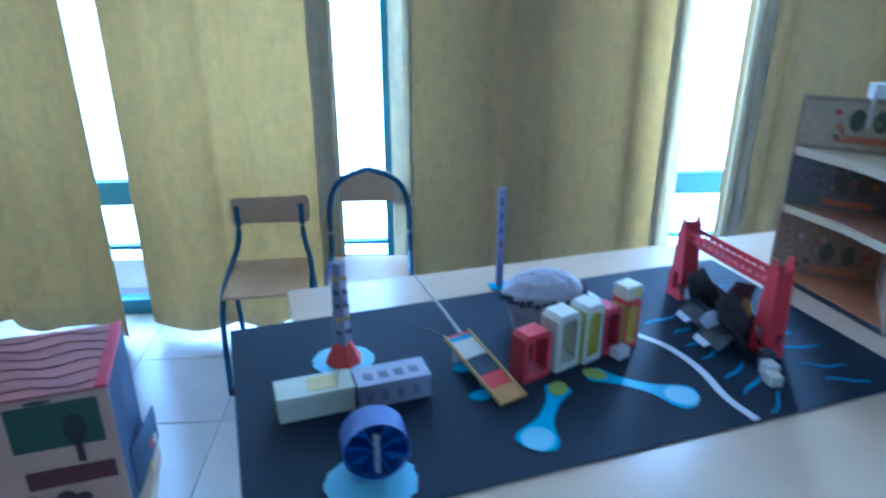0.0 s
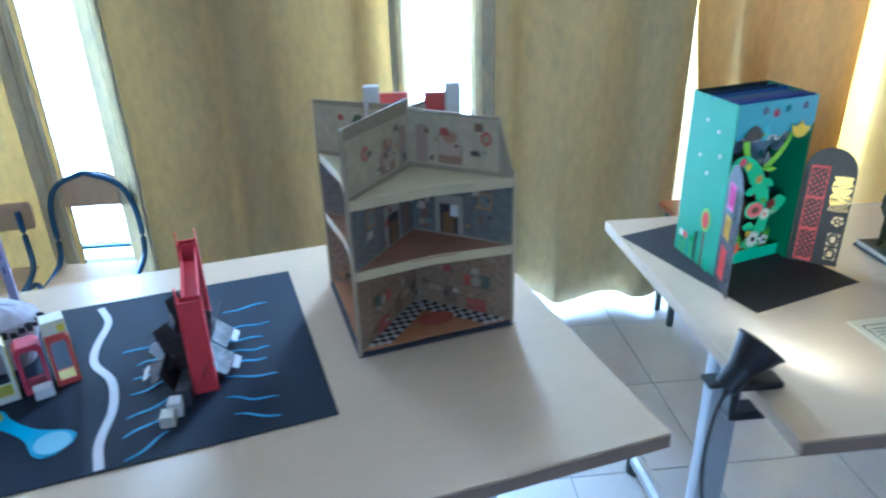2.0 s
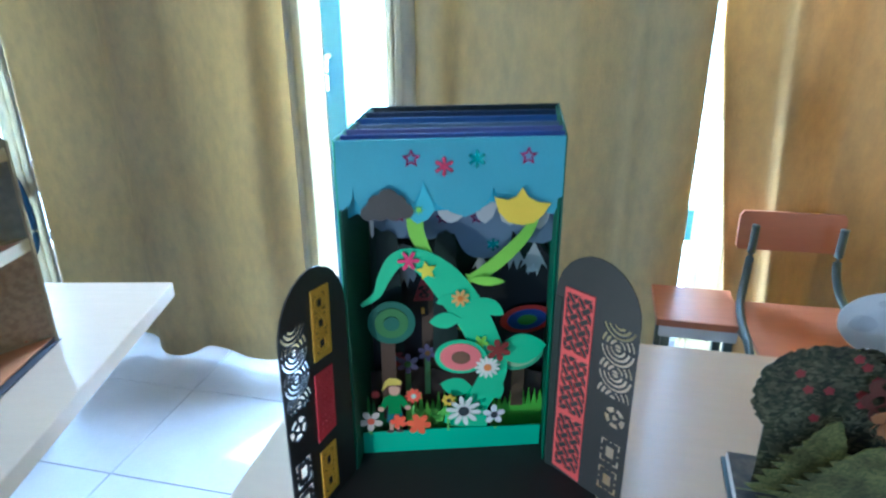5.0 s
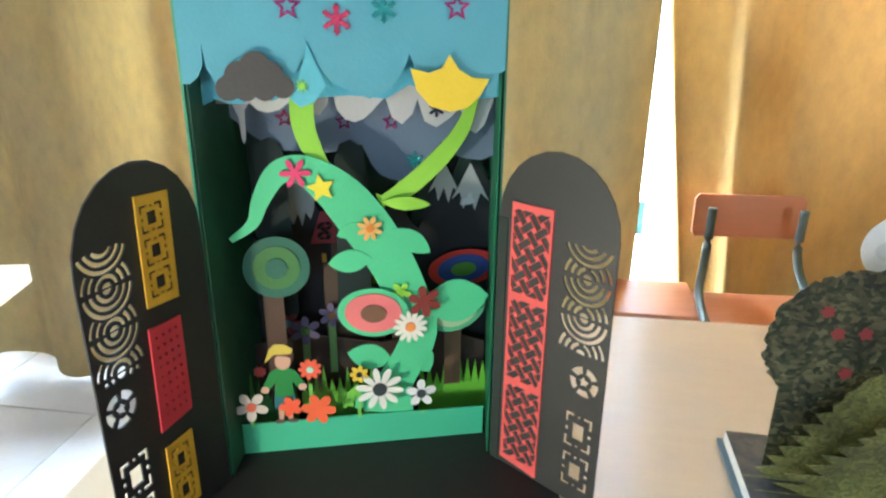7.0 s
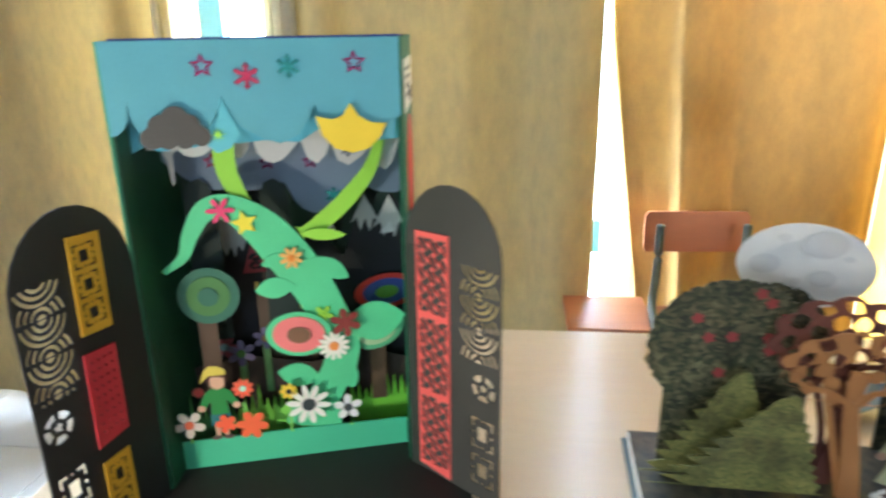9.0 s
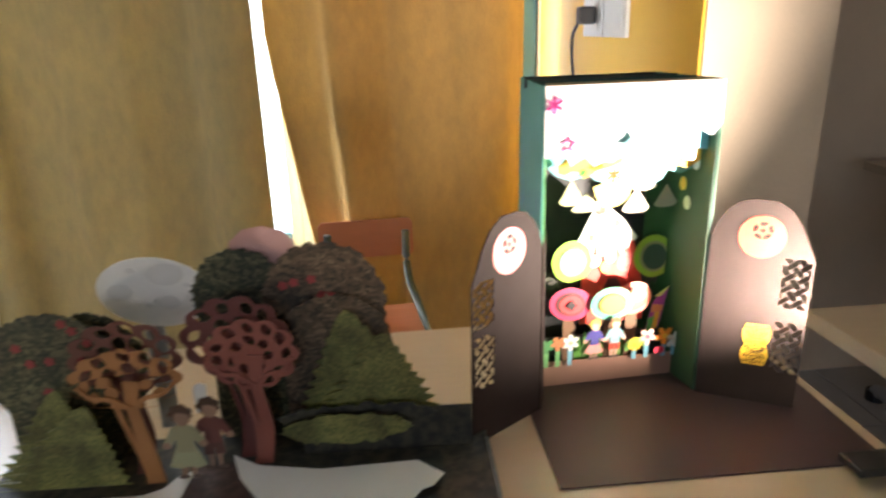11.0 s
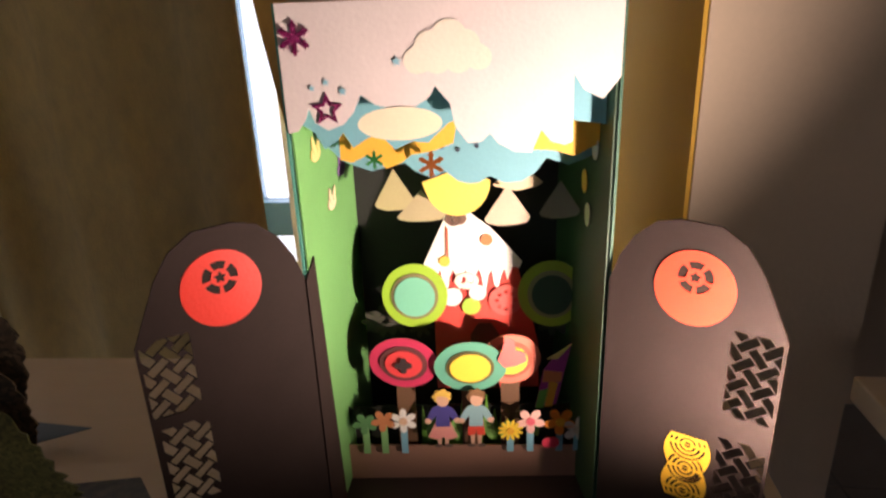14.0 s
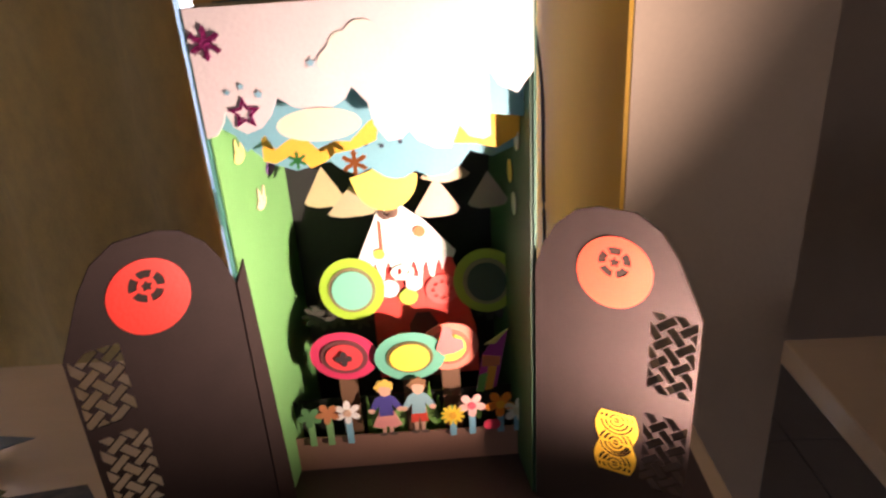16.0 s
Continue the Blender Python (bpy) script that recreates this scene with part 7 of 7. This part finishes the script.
for k in range(18):
    a = math.pi + math.pi * k / 17
    box(bm, 0.077 * math.cos(a) - 0.005, 0.062 * math.sin(a) - 0.002, 0.070 + 0.003 * (k % 2), 0.077 * math.cos(a) + 0.005, 0.062 * math.sin(a) + 0.001, 0.079 + 0.003 * (k % 3))
part("torn_rim", bm, paper((0.04, 0.04, 0.05)), dome, "black torn paper rim")

# spoon-shaped gardens and the white road
def spoon(x0, y0, x1, y1, label):
    d = Vector((x1 - x0, y1 - y0))
    L = d.length
    line = [(L * k / 16, 0) for k in range(17)]
    w = [0.020 + 0.022 * math.exp(-((k - 1.0) / 2.4) ** 2) + 0.042 * math.exp(-((k - 14) / 3.2) ** 2) - (0.02 if k in (0, 16) else 0) for k in range(17)]
    s = tagged(lying("paper_garden", ribbon(line, w), CYAN, x0, y0, ZS, math.degrees(math.atan2(d.y, d.x))), label, "paper cut-out", "paper gardens")
    part("lawn", card_mesh([oval(L * 0.08, 0, 0.020, 0.015, 20)], 0.0008), OLIVE, s, "olive green lawn", at(0, -0.0012, 0))
    part("pool", card_mesh([oval(L * 0.86, 0, 0.026, 0.024, 24)], 0.0008), PALE, s, "pale blue pool", at(0, -0.0012, 0))
    return s


spoon(0.279, 1.240, 0.208, 1.088, "blue spoon-shaped paper garden with a green lawn")
spoon(0.330, 1.272, 0.482, 1.185, "blue spoon-shaped paper garden with a pale pool")
road = smooth_line([(0.385, 1.600), (0.420, 1.540), (0.428, 1.460), (0.445, 1.400), (0.492, 1.345), (0.520, 1.270), (0.528, 1.190), (0.548, 1.132)], 5)
tagged(lying("paper_road", ribbon(road, [0.013] * len(road)), paper((0.62, 0.60, 0.62)), 0, 0, ZS), "winding white paper road", "paper cut-out")

# red bridge with a sailing ship
bridge = thing("paper_bridge", at(0.623, 1.424, ZS, 104.5), "red lattice bridge between two tapered paper towers", "paper model")
LB = 0.232
for s in (-1, 1):
    x = s * LB / 2
    hgt = 0.158
    for off in (-0.017, 0.017):
        pts = [(x - 0.021, 0), (x + 0.021, 0), (x + 0.010, hgt), (x - 0.010, hgt)]
        card("tower_face", [pts, [(x - 0.006, 0.02), (x + 0.006, 0.02), (x + 0.004, 0.055), (x - 0.004, 0.055)]], paper((0.62, 0.035, 0.045)), bridge, at(0, off, 0), 0.002)
    for e in (-1, 1):
        sheet4("tower_side", [(x + e * 0.0205, -0.016, 0), (x + e * 0.0205, 0.016, 0), (x + e * 0.0095, 0.016, hgt), (x + e * 0.0095, -0.016, hgt)], paper((0.50, 0.03, 0.04)), bridge, 0.001, "", (1, 0, 0))
    for off in (-0.017, 0.017):
        card("finial", [(x - 0.008, hgt), (x + 0.008, hgt), (x + 0.003, hgt + 0.022), (x - 0.003, hgt + 0.022)], paper((0.62, 0.035, 0.045)), bridge, at(0, off, 0), 0.002)
holes = [[(-LB / 2 + 0.012 + 0.0172 * k, 0.131), (-LB / 2 + 0.025 + 0.0172 * k, 0.131), (-LB / 2 + 0.0185 + 0.0172 * k, 0.143)] for k in range(12)]
for off in (-0.012, 0.012):
    card("truss", [rect(-LB / 2 + 0.006, 0.126, LB / 2 - 0.006, 0.148)] + holes, paper((0.62, 0.04, 0.05)), bridge, at(0, off, 0), 0.0016, "red triangle-cut truss")
part("deck", boxed(-LB / 2, -0.012, 0.122, LB / 2, 0.012, 0.1245), paper((0.48, 0.03, 0.04)), bridge)
ship = thing("paper_ship", at(0.618, 1.395, ZS, 96), "black paper ship with white sails and a golden disc", "paper model")
sheet4("hull", [(-0.10, -0.02, 0.005), (0.10, -0.02, 0.005), (0.12, -0.035, 0.045), (-0.11, -0.035, 0.045)], paper((0.02, 0.02, 0.025)), ship, 0.002)
sheet4("hull", [(-0.10, 0.02, 0.005), (0.10, 0.02, 0.005), (0.12, 0.035, 0.045), (-0.11, 0.035, 0.045)], paper((0.02, 0.02, 0.025)), ship, 0.002)
part("hull_floor", boxed(-0.10, -0.018, 0.001, 0.10, 0.018, 0.004), paper((0.02, 0.02, 0.025)), ship)
M_CRUMPLE = mat("crumpled_black_paper", (0.035, 0.030, 0.030), 0.42, var=0.9, scale=70, bump=0.9, fine=130)
for s in (-1, 1):
    for x, reach, z in ((-0.045, 0.070, 0.012), (0.035, 0.062, 0.016)):
        sheet4("wing_sail", [(x - 0.030, s * 0.022, 0.034), (x + 0.034, s * 0.022, 0.040), (x + 0.018, s * reach, z), (x - 0.036, s * (reach - 0.012), z - 0.004)], M_CRUMPLE, ship, 0.0016, "crumpled black wing-like sail", (0, 0, 1))
        sheet4("wing_edge", [(x - 0.020, s * (reach - 0.004), z + 0.002), (x + 0.016, s * (reach - 0.001), z + 0.003), (x + 0.014, s * (reach + 0.008), z - 0.004), (x - 0.018, s * (reach + 0.005), z - 0.004)], paper((0.58, 0.58, 0.62)), ship, 0.001, "torn white edge", (0, 0, 1))
for x, tn, c in ((-0.055, 24, (0.02, 0.02, 0.028)), (0.0, -20, (0.02, 0.02, 0.028)), (0.05, 22, (0.03, 0.03, 0.04))):
    card("sail", [(-0.03, 0), (0.03, 0.008), (0.022, 0.085), (-0.012, 0.092)], M_CRUMPLE, ship, at(x, 0, 0.012, 70, 0, tn), 0.0014, "black paper sail")
for x, y, z, tn in ((-0.085, -0.03, 0.03, 15), (0.065, 0.03, 0.035, -18), (-0.03, 0.035, 0.028, 30)):
    card("white_sail", [(-0.018, 0), (0.016, -0.006), (0.022, 0.026), (0.006, 0.034), (-0.014, 0.028)], paper((0.66, 0.66, 0.68)), ship, at(x, y, z, 80, 0, tn), 0.0012, "crumpled white sail")
card("gold_disc", oval(0, 0.05, 0.018, 0.022, 20), paper((0.55, 0.30, 0.06)), ship, at(-0.02, -0.022, 0, 0), 0.0012)
for k, (x, y, z) in enumerate(((-0.125, 0.0, 0.0), (-0.150, 0.010, 0.0), (-0.172, 0.018, 0.0))):
    part("prow_block", boxed(x - 0.012, y - 0.010, z, x + 0.012, y + 0.010, z + 0.030 - 0.006 * k, bevel=0.001), paper(((0.05, 0.05, 0.06), (0.62, 0.60, 0.58), (0.60, 0.56, 0.45))[k]), ship)
wave_mat = paper((0.10, 0.36, 0.66), 0.5)
rw = random.Random(12)
for k in range(15):
    s = -1 if k % 2 else 1
    along = -0.15 + 0.041 * (k // 2) + rw.uniform(-0.007, 0.007)
    L = rw.uniform(0.045, 0.085)
    start = rw.uniform(0.042, 0.062)
    amp, ph, wl = rw.uniform(0.0022, 0.0042), rw.uniform(0, 6), rw.uniform(0.45, 0.75)
    bx, by = 0.62 + (-math.sin(radians(14.4))) * along, 1.385 + math.cos(radians(14.4)) * along
    line = [(start + L * q / 12, amp * math.sin(q * wl + ph)) for q in range(13)]
    ang = rw.uniform(-5, 5) + ((YAW - 22 + 4 * (k // 2)) if s > 0 else (YAW + 180 + 38 - 5 * (k // 2)))
    tagged(lying("paper_wave", ribbon(line, [0.0012 + 0.0026 * math.sin(math.pi * q / 12) for q in range(13)]), wave_mat, bx, by, ZS, ang), "thin wavy blue paper strip beside the ship", "paper cut-out", "blue paper waves")


# ---------------------------------------------------------------- garden outside
rg = random.Random(4)
M_LEAF = mat("garden_leaf", (0.10, 0.20, 0.05), 0.6, var=0.4, scale=8)
bm = bmesh.new()
for k in range(1500):
    x, y, z = rg.uniform(-3, 4), rg.uniform(4.2, 6.5), -0.12 + abs(rg.gauss(0, 0.16))
    d = Vector((rg.uniform(-1, 1), rg.uniform(-1, 1), rg.uniform(0, 1))).normalized() * rg.uniform(0.05, 0.12)
    s = d.cross(Vector((rg.uniform(-1, 1), rg.uniform(-1, 1), 1))).normalized() * 0.025
    p = Vector((x, y, z))
    vs = [bm.verts.new(q) for q in (p, p + d * 0.5 + s, p + d, p + d * 0.5 - s)]
    bm.faces.new(vs)
tagged(part("garden_plants", bm, M_LEAF), "low green garden plants outside the windows", "plants", kind="stuff")

# ---------------------------------------------------------------- floor tiles
tile_mesh = bpy.data.meshes.new("tile")
P = 0.405
tb = boxed(0.002, 0.002, 0, P - 0.002, P - 0.002, 0.006, bevel=0.0012)
tb.to_mesh(tile_mesh)
tb.free()
tile_mesh.materials.append(M_TILE)
for i in range(-8, 9):
    for j in range(-6, 2):
        x, y = 1.437 + P * i, 2.637 + P * j
        if X0 < x < X1 - P and Y0 < y < 2.95:
            t = new("tile", tile_mesh)
            t.parent = floor_bed
            t.matrix_basis = Matrix.Translation((x, y, FLOOR - 0.0055))
